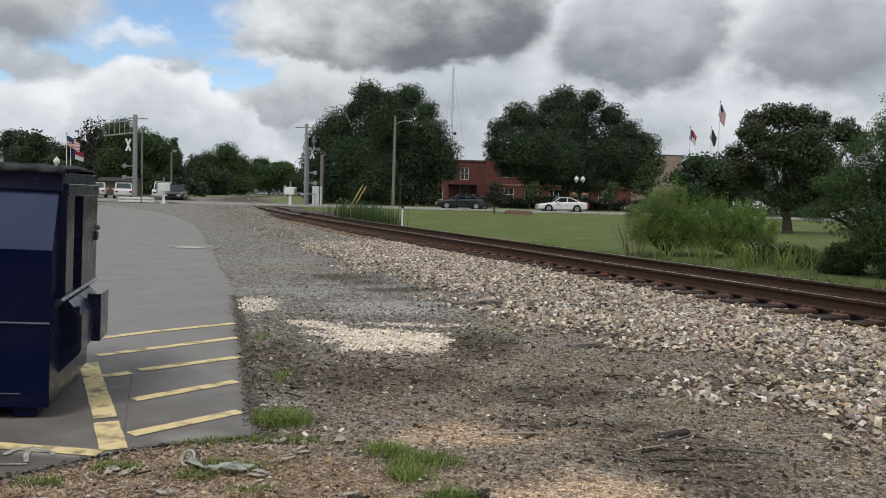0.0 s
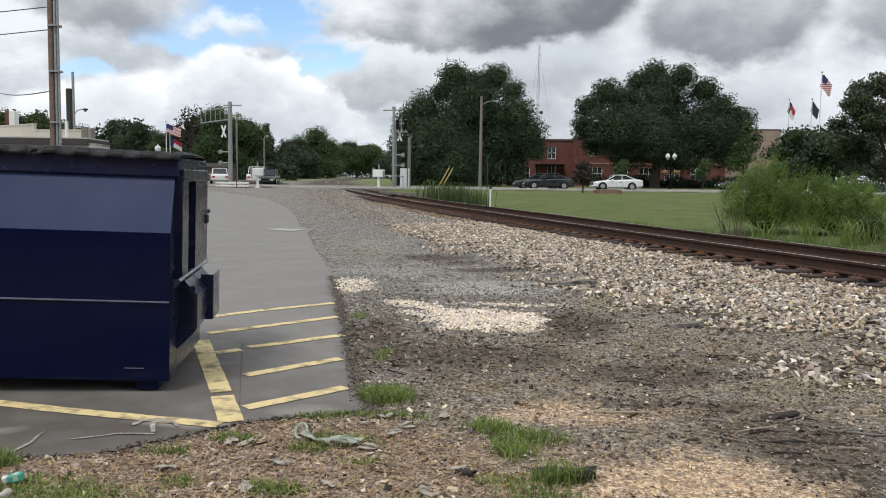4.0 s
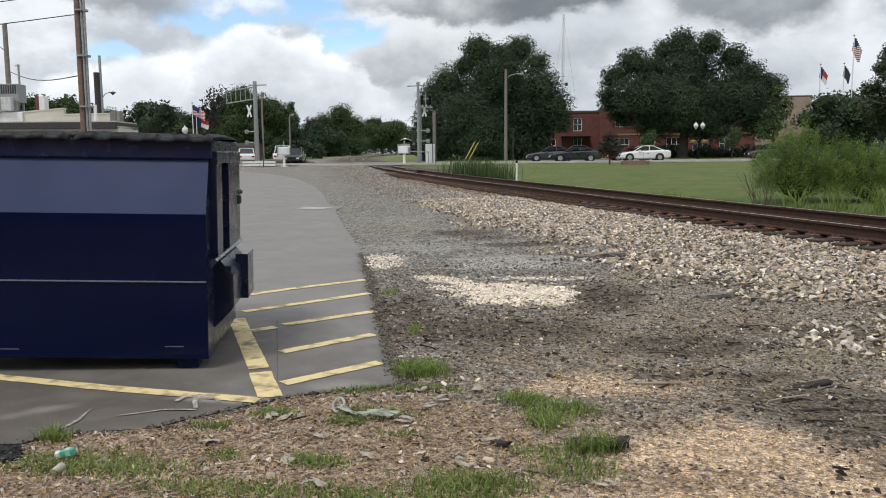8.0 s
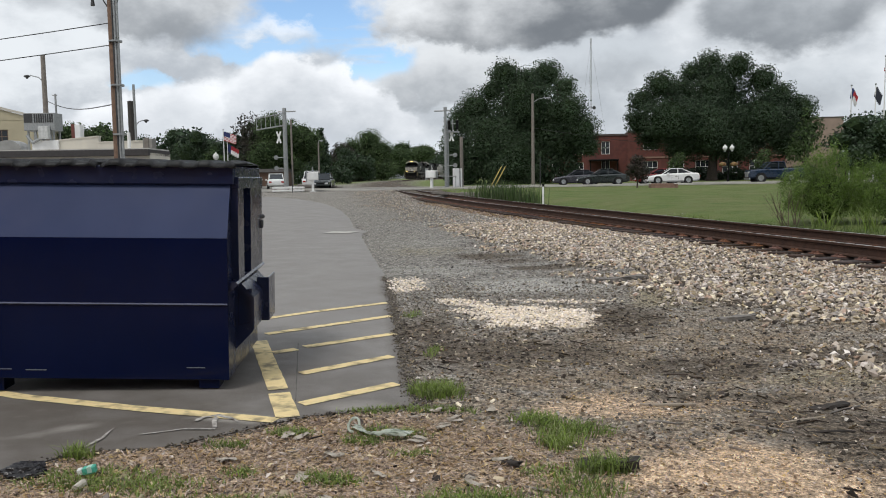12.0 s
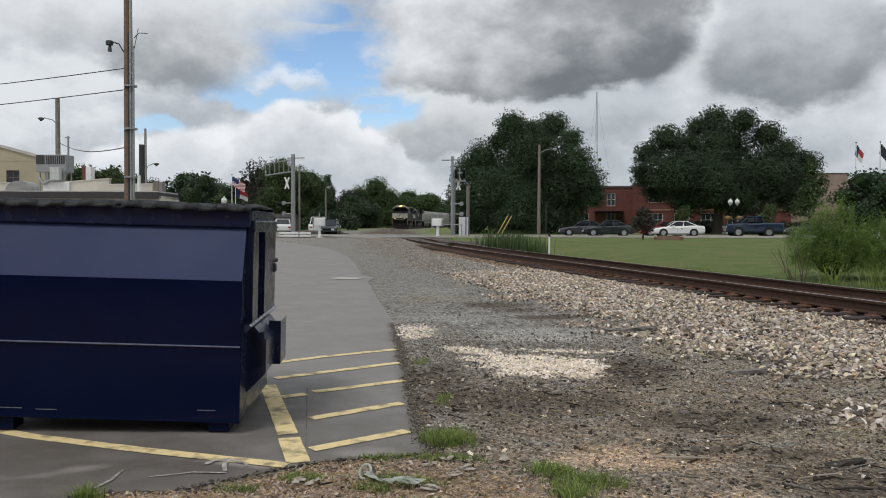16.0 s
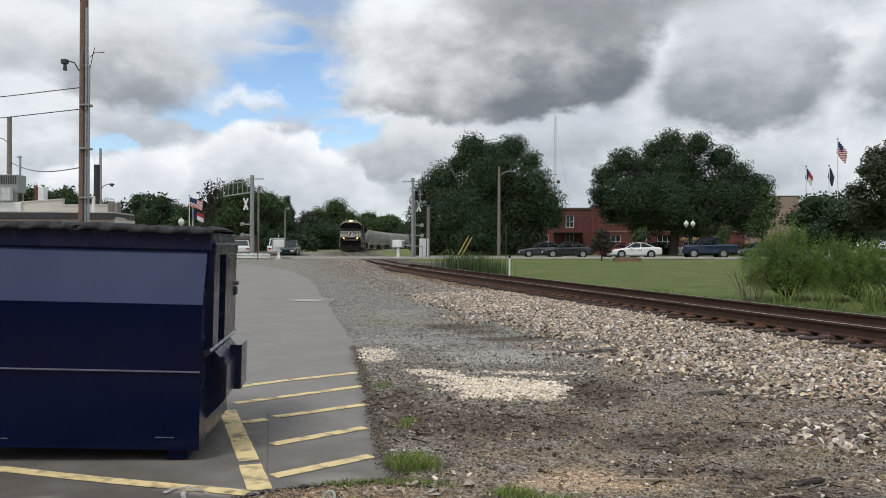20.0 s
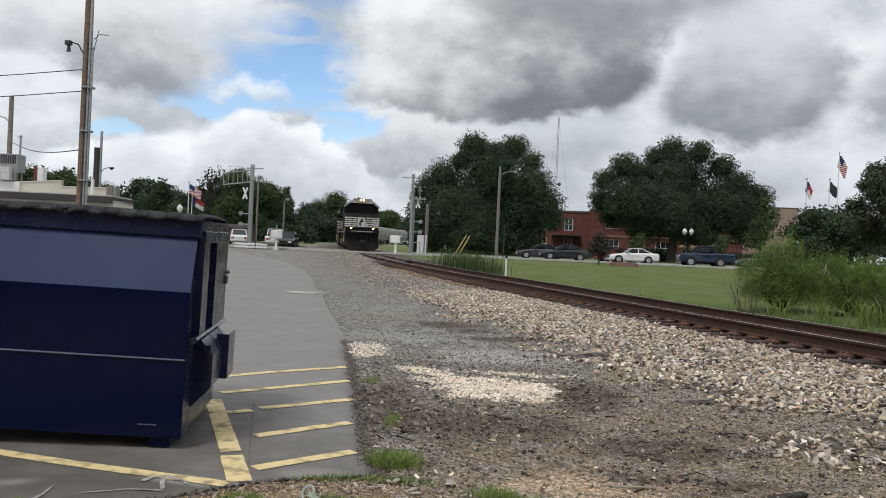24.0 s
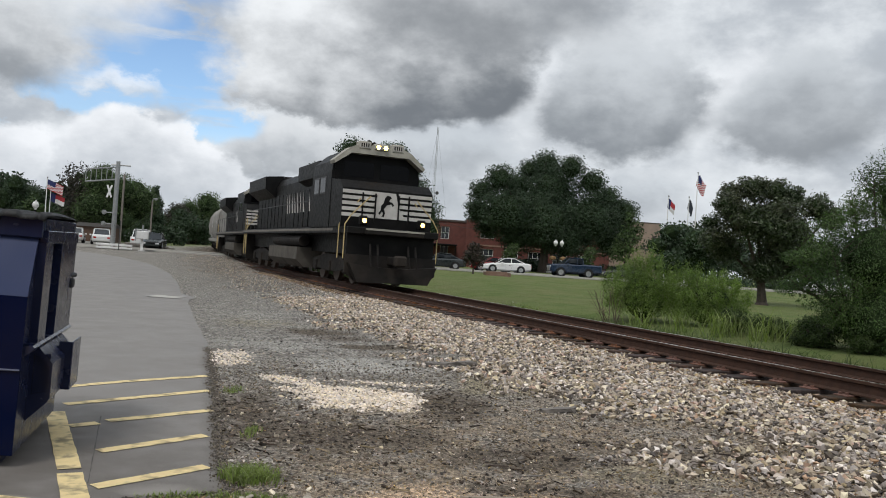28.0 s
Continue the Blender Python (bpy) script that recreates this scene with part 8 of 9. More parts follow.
def wheel(parent, x, y, r, w):
    bm = B()
    rod(bm, (x, y - w / 2, r), (x, y + w / 2, r), r, r, 20)
    tyre = part("wheel", bm, TYRE, parent)
    bm = B()
    side = -1 if y < 0 else 1
    rod(bm, (x, y + side * (w / 2 - 0.02), r), (x, y + side * (w / 2 + 0.012), r), r * 0.66, r * 0.60, 14)
    for k in range(5):
        a = k * 1.2566
        box(bm, -0.03, 0.03, 0, 0.02, 0.05, r * 0.6, 0, pose(x, y + side * (w / 2 + 0.014) - 0.01, r) @ pose(0, 0, 0, 0, math.degrees(a), 0))
    part("rim", bm, RIM, tyre)


def car(name, paint, label, spec, group=""):
    """Nose towards -x, origin at the middle on the ground. spec: length, half width, and rows for body and cabin."""
    L, hw, body, cabin, wheels, wr = spec
    t = thing(name, pose(0, 0, 0), label, "car" if "pickup" not in name else "pickup truck", group)
    part("body", loft(B(), [ring(x, hw * k, z0, z1) for x, k, z0, z1 in body]), paint, t, smooth=False)
    part("cabin", loft(B(), [ring(x, hw * k, z0, z1, 0.16) for x, k, z0, z1 in cabin]), GLASS, t, "dark tinted glasshouse")
    # roof panel over the glass
    x0, x1 = cabin[1][0], cabin[-2][0]
    zt = max(c[3] for c in cabin)
    bm = B()
    loft(bm, [ring(x0 - 0.02, hw * cabin[1][1] * 0.97, zt - 0.06, zt - 0.005, 0.02), ring((x0 + x1) / 2, hw * cabin[2][1] * 0.97, zt - 0.06, zt + 0.02, 0.02), ring(x1 + 0.02, hw * cabin[-2][1] * 0.97, zt - 0.08, zt - 0.01, 0.02)])
    part("roof", bm, paint, t)
    for sy in (-1, 1):
        for a, b in ((cabin[0], cabin[1]), (cabin[-1], cabin[-2])):
            bm = B()
            rod(bm, (a[0], sy * hw * a[1] * 0.97, a[2] + 0.02), (b[0], sy * hw * b[1] * 0.985, b[3] - 0.03), 0.04, 0.04, 5)
            part("pillar", bm, paint, t)
        bm = B()
        xm = (x0 + x1) / 2 + 0.1
        rod(bm, (xm, sy * hw * cabin[2][1] * 1.0, cabin[1][2] + 0.05), (xm, sy * hw * cabin[2][1] * 0.97, zt - 0.04), 0.04, 0.04, 5)
        part("pillar", bm, paint, t)
        bm = B()
        box(bm, x0 - 0.35, x0 - 0.15, sy * hw - 0.02, sy * hw + sy * 0.16 if sy > 0 else sy * hw + 0.02, cabin[0][2] + 0.02, cabin[0][2] + 0.16, 0.0) if sy > 0 else box(bm, x0 - 0.35, x0 - 0.15, -hw - 0.16, -hw + 0.02, cabin[0][2] + 0.02, cabin[0][2] + 0.16)
        part("mirror", bm, paint, t)
        for wx in wheels:
            bm = B()
            rod(bm, (wx, sy * (hw - 0.16), wr), (wx, sy * (hw + 0.004), wr), wr * 1.16, wr * 1.16, 20)
            part("wheel_arch", bm, BLACK, t)
            wheel(t, wx, sy * (hw - 0.10), wr, 0.24)
        bm = B()
        box(bm, body[0][0] - 0.02, body[0][0] + 0.28, sy * hw * 0.62 - 0.16, sy * hw * 0.62 + 0.16, body[1][3] - 0.30, body[1][3] - 0.14, 0.02)
        part("headlight", bm, LAMPWHITE, t)
        bm = B()
        box(bm, body[-1][0] - 0.12, body[-1][0] + 0.02, sy * hw * 0.68 - 0.14, sy * hw * 0.68 + 0.14, body[-2][3] - 0.30, body[-2][3] - 0.14, 0.02)
        part("taillight", bm, LAMPRED, t)
        bm = B()
        for xx in (x0 + 0.1, xm + 0.02):
            box(bm, xx, xx + 0.012, sy * (hw + 0.003) - 0.002, sy * (hw + 0.003) + 0.002, 0.38, cabin[0][2] - 0.02)
        box(bm, xm - 0.25, xm - 0.08, sy * (hw + 0.012) - 0.012, sy * (hw + 0.012) + 0.012, cabin[0][2] - 0.16, cabin[0][2] - 0.12)
        part("door_line", bm, BLACK, t)
    bm = B()
    box(bm, body[0][0] - 0.03, body[0][0] + 0.1, -hw * 0.85, hw * 0.85, 0.24, 0.42, 0.03)
    part("bumper", bm, paint if "pickup" not in name else RIM, t)
    bm = B()
    box(bm, body[0][0] - 0.035, body[0][0] + 0.05, -hw * 0.45, hw * 0.45, 0.48, body[1][3] - 0.16, 0.01)
    part("grille", bm, BLACK if "pickup" not in name else RIM, t)
    return t


def sedan_spec(L=4.8, hw=0.90, h=1.42, coupe=0.0):
    f, r = -L / 2, L / 2
    body = [(f, 0.72, 0.34, 0.60), (f + 0.12, 0.88, 0.24, 0.70), (f + 0.6, 0.98, 0.20, 0.78), (f + 1.3, 1.0, 0.18, 0.88), (0.2, 1.0, 0.18, 0.93), (r - 1.0, 1.0, 0.2, 0.97), (r - 0.3, 0.96, 0.24, 0.96), (r - 0.06, 0.88, 0.30, 0.88), (r, 0.76, 0.38, 0.74)]
    cabin = [(f + 1.25, 0.86, 0.82, 0.90), (f + 2.05 + coupe, 0.76, 0.86, h - 0.03), (0.25 + coupe, 0.78, 0.86, h), (r - 1.45, 0.74, 0.88, h - 0.07), (r - 0.55, 0.80, 0.88, 0.98)]
    return L, hw, body, cabin, (f + 0.92, r - 1.02), 0.33


def pickup_spec():
    L, hw = 4.8, 0.90
    f, r = -L / 2, L / 2
    body = [(f, 0.80, 0.42, 0.96), (f + 0.1, 0.92, 0.38, 1.10), (f + 0.5, 1.0, 0.36, 1.14), (f + 1.3, 1.0, 0.36, 1.18), (0.4, 1.0, 0.36, 1.18), (0.5, 1.0, 0.36, 1.22), (r - 0.1, 1.0, 0.44, 1.22), (r, 0.97, 0.5, 1.20)]
    cabin = [(f + 1.2, 0.86, 1.12, 1.20), (f + 1.8, 0.78, 1.15, 1.76), (-0.1, 0.80, 1.15, 1.80), (0.55, 0.78, 1.15, 1.80), (0.72, 0.84, 1.15, 1.22)]
    return L, hw, body, cabin, (f + 0.95, r - 1.25), 0.40


P_WHITE = mat("white_car_paint", (0.75, 0.75, 0.74), (0.72, 0.72, 0.71), rough=0.25, coat=0.6)
P_GREY = mat("graphite_car_paint", (0.045, 0.045, 0.055), (0.05, 0.05, 0.06), rough=0.25, coat=0.6)
P_DARK = mat("dark_green_car_paint", (0.014, 0.020, 0.020), (0.012, 0.018, 0.018), rough=0.25, coat=0.6)
P_BLUE = mat("blue_truck_paint", (0.009, 0.024, 0.055), (0.009, 0.022, 0.05), rough=0.25, coat=0.6)
P_RED = mat("red_car_paint", (0.22, 0.02, 0.018), rough=0.25, coat=0.6)
P_SILVER = mat("silver_car_paint", (0.42, 0.43, 0.44), rough=0.3, coat=0.5)
car_grey = car("sedan_car", P_GREY, "graphite sedan waiting on the road at the crossing", sedan_spec(4.7, 0.91, 1.40), "waiting cars")
car_dark = car("sedan_car", P_DARK, "dark green sedan waiting on the road", sedan_spec(4.6, 0.90, 1.42), "waiting cars")
car_white = car("coupe_car", P_WHITE, "white coupe waiting on the road", sedan_spec(4.55, 0.90, 1.36, -0.05), "waiting cars")
car_pick = car("pickup_truck", P_BLUE, "dark blue pickup truck waiting on the road", pickup_spec(), "waiting cars")
car_red = car("sedan_car", P_RED, "dark red car half hidden behind the white coupe", sedan_spec(4.5, 0.88, 1.38), "waiting cars")
def parked(ob, x, y, turn):
    ob.matrix_world = pose(x, y, gz(x, y) + 0.04, 0, 0, turn)
parked(car("parked_car", P_WHITE, "white estate car parked beyond the crossing", sedan_spec(4.7, 0.92, 1.55), "parked cars"), -31.2, 81, -68)
parked(car("parked_car", P_WHITE, "white car parked beyond the crossing", sedan_spec(4.7, 0.9, 1.5), "parked cars"), -35.0, 84, -70)
parked(car("parked_car", P_SILVER, "silver car parked beyond the crossing", sedan_spec(4.6, 0.9, 1.45), "parked cars"), -39.2, 85, -70)
parked(car("parked_car", P_WHITE, "white van-like car parked behind the gate box", sedan_spec(4.8, 0.95, 1.75), "parked cars"), -27.6, 82, -75)
parked(car("parked_car", P_DARK, "dark car parked behind the gate box", sedan_spec(4.7, 0.92, 1.5), "parked cars"), -24.9, 77.5, 100)
parked(car("parked_car", P_SILVER, "silver car parked by the brick building", sedan_spec(4.6, 0.9, 1.45), "parked cars"), -5.2, 100, 10)
parked(car("parked_car", P_WHITE, "white car parked by the brick building", sedan_spec(4.6, 0.9, 1.5), "parked cars"), -8.0, 101, 160)
parked(car("parked_car", P_GREY, "grey car parked beyond the bushes", sedan_spec(4.6, 0.9, 1.45), "parked cars"), 21.5, 84, 5)
parked(car("parked_car", P_WHITE, "white car parked behind the magnolia", sedan_spec(4.6, 0.9, 1.45), "parked cars"), 41.5, 80, 5)

# ---- train ----
def truck(parent, y, wheelbase, axles, ma_):
    """A bogie with its wheels, seen from the side."""
    bm = B()
    for sx in (-1, 1):
        x = sx * 1.02
        h = wheelbase / 2
        prism(bm, [(y - h - 0.55, 0.45), (y - h - 0.55, 0.75), (y - h * 0.3, 0.95), (y + h * 0.3, 0.95), (y + h + 0.55, 0.75), (y + h + 0.55, 0.45), (y + h * 0.3, 0.35), (y - h * 0.3, 0.35)], x - 0.08, x + 0.08)
        for k in range(axles):
            yy = y - h + wheelbase * k / (axles - 1)
            box(bm, x + sx * 0.02 - 0.12, x + sx * 0.02 + 0.12, yy - 0.2, yy + 0.2, 0.32, 0.70, 0.03)
    frame_ = part("bogie", bm, ma_, parent)
    for k in range(axles):
        yy = y - wheelbase / 2 + wheelbase * k / (axles - 1)
        bm = B()
        for sx in (-1, 1):
            rod(bm, (sx * 0.70, yy, 0.50), (sx * 0.83, yy, 0.50), 0.50, 0.50, 24)
            rod(bm, (sx * 0.66, yy, 0.50), (sx * 0.70, yy, 0.50), 0.53, 0.53, 24)
        rod(bm, (-0.7, yy, 0.5), (0.7, yy, 0.5), 0.09)
        part("wheelset", bm, mat("wheel_steel", (0.10, 0.075, 0.06), rough=0.6, metal=0.4), frame_)


DARKGLASS = mat("black_cab_glass", (0.003, 0.003, 0.004), rough=0.1, spec=0.12)


def bars(name, rects, x, ma_, parent, thick=0.006, label=""):
    """Flat painted bars on a side face at x: (y0, y1, z0, z1)."""
    bm = B()
    for y0, y1, z0, z1 in rects:
        box(bm, min(x, x + thick), max(x, x + thick), y0, y1, z0, z1)
    return part(name, bm, ma_, parent, label)


def tube(bm, a, r0, r1, length, seg=16):
    """A short open can that points along +y."""
    rings = []
    for r, y in ((r0, 0.0), (r0, length), (r1, length), (r1, 0.0)):
        rings.append([bm.verts.new((a[0] + r * math.cos(6.2832 * k / seg), a[1] + y, a[2] + r * math.sin(6.2832 * k / seg))) for k in range(seg)])
    for p, q in zip(rings, rings[1:] + rings[:1]):
        for k in range(seg):
            bm.faces.new((p[k], q[k], q[(k + 1) % seg], p[(k + 1) % seg]))
    bmesh.ops.recalc_face_normals(bm, faces=bm.faces[:])
    return bm


def locomotive(lit, label):
    """Nose towards +y, origin on the rail top below its middle."""
    t = thing("locomotive", pose(0, 0, 0), label, "locomotive", "locomotives")
    H = 11.2
    # underframe and walkways
    bm = B()
    box(bm, -1.55, 1.55, -H + 0.4, H - 0.5, 1.66, 1.88, 0.02)
    box(bm, -0.9, 0.9, -H + 0.6, H - 0.9, 1.0, 1.66)
    part("underframe", bm, BLACK, t)
    for sx in (-1, 1):
        bars("sill_stripe", [(-H + 0.5, H - 2.4, 1.75, 1.84)], sx * 1.55 if sx > 0 else -1.556, mat("dull_sill_grey", (0.21, 0.19, 0.165), rough=0.7, scale=4.0), t)
    # fuel tank and air reservoirs
    bm = B()
    prism(bm, [(-1.2, 0.32), (-1.5, 0.62), (-1.5, 1.12), (1.5, 1.12), (1.5, 0.62), (1.2, 0.32)], -2.9, 3.2, "y")
    part("fuel_tank", bm, mat("dusty_tank", (0.12, 0.11, 0.095), (0.075, 0.068, 0.06), rough=0.85, scale=1.5, spec=0.2), t)
    for sx in (-1, 1):
        bm = B()
        rod(bm, (sx * 1.27, -2.2, 1.38), (sx * 1.27, 3.4, 1.38), 0.22, 0.22, 14)
        part("air_reservoir", bm, BLACKDUSTY, t)
    for y in (-H + 4.2, H - 4.2):
        truck(t, y, 4.1, 3, BLACKDUSTY)
    # long hood
    bm = B()
    prism(bm, [(-0.92, 1.88), (-0.92, 4.0), (-0.72, 4.36), (0.72, 4.36), (0.92, 4.0), (0.92, 1.88)], -H + 1.3, H - 5.6, "y")
    hood = part("long_hood", bm, BLACK, t)
    for sx in (-1, 1):
        for k in range(16):
            y0 = -H + 1.7 + k * 0.92
            bm = B()
            box(bm, min(sx * 0.92, sx * 0.95), max(sx * 0.92, sx * 0.95), y0, y0 + 0.78, 1.98, 3.55, 0.012)
            part("hood_door", bm, BLACK, hood)
        for k in range(12):
            if k in (7,):
                continue
            bm = B()
            y0 = -2.0 + k * 0.56
            prism(bm, [(y0, 2.62), (y0 + 0.20, 2.62), (y0 + 0.42 * sx * -1 + 0.2 if sx > 0 else y0 + 0.38, 3.48), (y0 - 0.22 if sx > 0 else y0 + 0.18, 3.48)], sx * 0.951 if sx > 0 else -0.958, sx * 0.958 if sx > 0 else -0.951)
            part("reporting_bar", bm, LOCO_WHITE, hood, "slanting white lettering as plain bars")
        bm = B()
        prism(bm, [(sx * 0.9, 3.45), (sx * 1.5, 3.9), (sx * 1.5, 4.5), (sx * 0.6, 4.6), (sx * 0.6, 3.75)], -H + 1.2, -H + 6.2, "y")
        part("radiator_flare", bm, BLACK, hood)
        bm = B()
        prism(bm, [(sx * 0.9, 3.65), (sx * 1.3, 3.85), (sx * 1.3, 4.45), (sx * 0.5, 4.57), (sx * 0.5, 3.75)], H - 9.6, H - 6.0, "y")
        part("dynamic_brake_housing", bm, BLACK, hood)
    bm = B()
    for k in range(3):
        rod(bm, (0, -H + 2.4 + k * 1.4, 4.35), (0, -H + 2.4 + k * 1.4, 4.63), 0.55, 0.55, 16)
    box(bm, -0.35, 0.35, -1.2, 0.4, 4.35, 4.65, 0.04)
    part("roof_fans", bm, BLACKDUSTY, hood)
    # cab
    c0, c1 = H - 5.6, H - 2.85
    bm = B()
    prism(bm, [(-1.60, 1.88), (-1.60, 3.78), (-1.55, 4.18), (-1.10, 4.60), (-0.78, 4.72), (0.78, 4.72), (1.10, 4.60), (1.55, 4.18), (1.60, 3.78), (1.60, 1.88)], c0, c1, "y")
    cab = part("cab", bm, BLACK, t)
    bm = B()
    prism(bm, [(-1.66, 4.16), (-1.12, 4.64), (-0.80, 4.77), (0.80, 4.77), (1.12, 4.64), (1.66, 4.16), (1.60, 4.06), (1.04, 4.46), (-1.04, 4.46), (-1.60, 4.06)], c1 - 0.25, c1 + 0.40, "y")
    part("cab_roof_visor", bm, LOCO_CREAM, cab, "dusty grey cab roof edge")
    bm = B()
    prism(bm, [(-1.50, 3.48), (-1.50, 4.15), (-1.0, 4.55), (1.0, 4.55), (1.50, 4.15), (1.50, 3.48)], c1, c1 + 0.02, "y")
    part("windshield_mask", bm, BLACK, cab)
    for x0, x1 in ((-1.18, -0.12), (0.12, 1.18)):
        bm = B()
        prism(bm, [(x0, 3.68), (x0, 4.2), (x1, 4.2), (x1, 3.68)], c1 + 0.02, c1 + 0.035, "y")
        part("windshield", bm, DARKGLASS, cab)
    for sx in (-1, 1):
        for y0, y1 in ((c0 + 0.4, c0 + 1.15), (c0 + 1.3, c0 + 2.1)):
            bm = B()
            box(bm, min(sx * 1.59, sx * 1.615), max(sx * 1.59, sx * 1.615), y0, y1, 3.05, 3.66, 0.01)
            w_ = part("side_window_frame", bm, DARKSTEEL, cab)
            bm = B()
            box(bm, min(sx * 1.615, sx * 1.622), max(sx * 1.615, sx * 1.622), y0 + 0.05, y1 - 0.05, 3.10, 3.61)
            part("pane", bm, DARKGLASS, w_)
    # number boards and headlights under the roof edge
    bm = B()
    box(bm, -0.27, 0.27, c1 + 0.1, c1 + 0.44, 4.62, 4.86, 0.05)
    nb = part("headlight_housing", bm, LOCO_CREAM, cab)
    for x0 in (-0.80, 0.40):
        bm = B()
        box(bm, x0 - 0.03, x0 + 0.43, c1 + 0.08, c1 + 0.42, 4.62, 4.90, 0.03)
        part("number_board_housing", bm, LOCO_CREAM, cab)
    for x0, x1 in ((-0.79, -0.41), (0.41, 0.79)):
        bm = B()
        box(bm, x0, x1, c1 + 0.42, c1 + 0.43, 4.67, 4.86)
        part("number_board", bm, CONCRETE, nb)
        for k in range(4):
            bm = B()
            box(bm, x0 + 0.05 + k * 0.08, x0 + 0.09 + k * 0.08, c1 + 0.43, c1 + 0.435, 4.70, 4.83)
            part("numeral_bar", bm, BLACK, nb)
    for x in (-0.135, 0.135):
        bm = B()
        rod(bm, (x, c1 + 0.42, 4.73), (x, c1 + 0.45, 4.73), 0.072, 0.072, 16)
        part("headlight", bm, HEADLAMP if lit else GLASS, nb)
        part("lamp_hood", tube(B(), (x, c1 + 0.42, 4.73), 0.075, 0.105, 0.07), LOCO_CREAM, nb)
    # nose
    bm = B()
    n0, n1 = c1, H - 1.35
    prism(bm, [(n0, 1.88), (n0, 3.54), (n1 - 0.40, 3.46), (n1, 3.18), (n1, 1.88)], -1.58, 1.58)
    nose = part("nose", bm, BLACK, t)
    zs = [2.24 + k * 0.19 for k in range(5)]
    for k, z in enumerate(zs):
        for x0, x1 in ((-1.57, -0.36), (0.36, 1.57)):
            bm = B()
            box(bm, x0, x1, n1, n1 + 0.008, z, z + 0.115)
            part("nose_stripe", bm, LOCO_WHITE, nose)
    bm = B()
    prism(bm, [(-0.66, 2.24), (0.34, 2.24), (0.46, 2.5), (0.36, 3.11), (-0.26, 3.11), (-0.38, 2.64)], n1 + 0.008, n1 + 0.014, "y")
    part("emblem_field", bm, LOCO_WHITE, nose)
    bm = B()
    prism(bm, [(0.04, 2.30), (0.12, 2.30), (0.08, 2.44), (0.13, 2.56), (0.02, 2.70), (-0.12, 2.74), (-0.16, 2.66), (-0.22, 2.70), (-0.15, 2.80), (-0.04, 2.82), (-0.06, 2.90), (-0.12, 2.93), (-0.08, 3.0), (0.04, 3.02), (0.12, 2.92), (0.15, 2.76), (0.24, 2.66), (0.24, 2.52), (0.32, 2.42), (0.28, 2.36), (0.18, 2.48), (0.16, 2.38), (0.2, 2.30)], n1 + 0.014, n1 + 0.02, "y")
    part("emblem", bm, BLACK, nose, "dark emblem as a plain shape")
    for x0 in (-0.40, 0.42, -0.76, 0.86):
        bm = B()
        box(bm, x0, x0 + 0.045, n1 + 0.009, n1 + 0.05, 2.1, 3.05)
        part("nose_bar", bm, BLACK, nose)
    # anticlimber, ditch lights, steps, pilot
    bm = B()
    box(bm, -1.55, 1.55, n1, H - 0.55, 1.76, 1.88, 0.02)
    box(bm, -1.0, 1.0, H - 0.55, H - 0.35, 1.66, 1.86, 0.03)
    part("front_platform", bm, BLACKDUSTY, t)
    bm = B()
    box(bm, -1.0, 1.0, H - 0.36, H - 0.34, 1.80, 1.86)
    part("anticlimber_edge", bm, LOCO_CREAM, t)
    for x in (-1.0, 1.0):
        bm = B()
        box(bm, x - 0.13, x + 0.13, H - 0.85, H - 0.62, 1.94, 2.26, 0.04)
        dl = part("ditch_light_housing", bm, BLACK, t)
        bm = B()
        rod(bm, (x, H - 0.63, 2.10), (x, H - 0.60, 2.10), 0.075, 0.075, 16)
        part("ditch_light", bm, DITCHLAMP if lit else GLASS, dl)
        part("lamp_hood", tube(B(), (x, H - 0.63, 2.10), 0.078, 0.108, 0.07), BLACK, dl)
    bm = B()
    prism(bm, [(-1.55, 1.0), (-1.55, 0.42), (-1.2, 0.14), (1.2, 0.14), (1.55, 0.42), (1.55, 1.0)], H - 0.75, H - 0.62, "y")
    prism(bm, [(-1.5, 0.72), (-1.2, 0.13), (1.2, 0.13), (1.5, 0.72), (0.5, 0.62), (-0.5, 0.62)], H - 0.62, H - 0.30, "y")
    part("pilot_plow", bm, BLACKDUSTY, t)
    bm = B()
    box(bm, -1.5, 1.5, H - 0.85, H - 0.75, 0.9, 1.76)
    part("end_plate", bm, BLACK, t)
    bm = B()
    box(bm, -0.14, 0.14, H - 0.7, H + 0.15, 0.72, 1.0, 0.04)
    box(bm, -0.22, 0.18, H + 0.05, H + 0.35, 0.68, 1.04, 0.06)
    part("coupler", bm, BLACKDUSTY, t)
    for x in (-0.55, 0.5, 0.75, -0.8):
        bm = B()
        pipe(bm, [(x, H - 0.6, 1.35), (x + 0.05, H - 0.35, 1.0), (x, H - 0.32, 0.65)], 0.035)
        part("air_hose", bm, BLACKDUSTY, t)
    for sx in (-1, 1):
        for k in range(4):
            bm = B()
            box(bm, min(sx * 1.1, sx * 1.58), max(sx * 1.1, sx * 1.58), H - 1.35, H - 0.85, 0.45 + k * 0.34, 0.49 + k * 0.34)
            part("step_tread", bm, BLACKDUSTY, t)
        for y in (H - 0.72, H - 1.42):
            bm = B()
            pipe(bm, [(sx * 1.60, y, 0.85), (sx * 1.60, y, 1.95), (sx * 1.42, y, 2.25), (sx * 0.80, y, 2.90) if y > H - 1 else (sx * 0.95, y + 0.08, 2.85)], 0.02)
            part("grab_rail", bm, HANDRAIL, t, "yellowed grab rail")
        bm = B()
        pipe(bm, [(sx * 1.52, -H + 0.7, 2.9), (sx * 1.52, c0 - 0.1, 2.9)], 0.018)
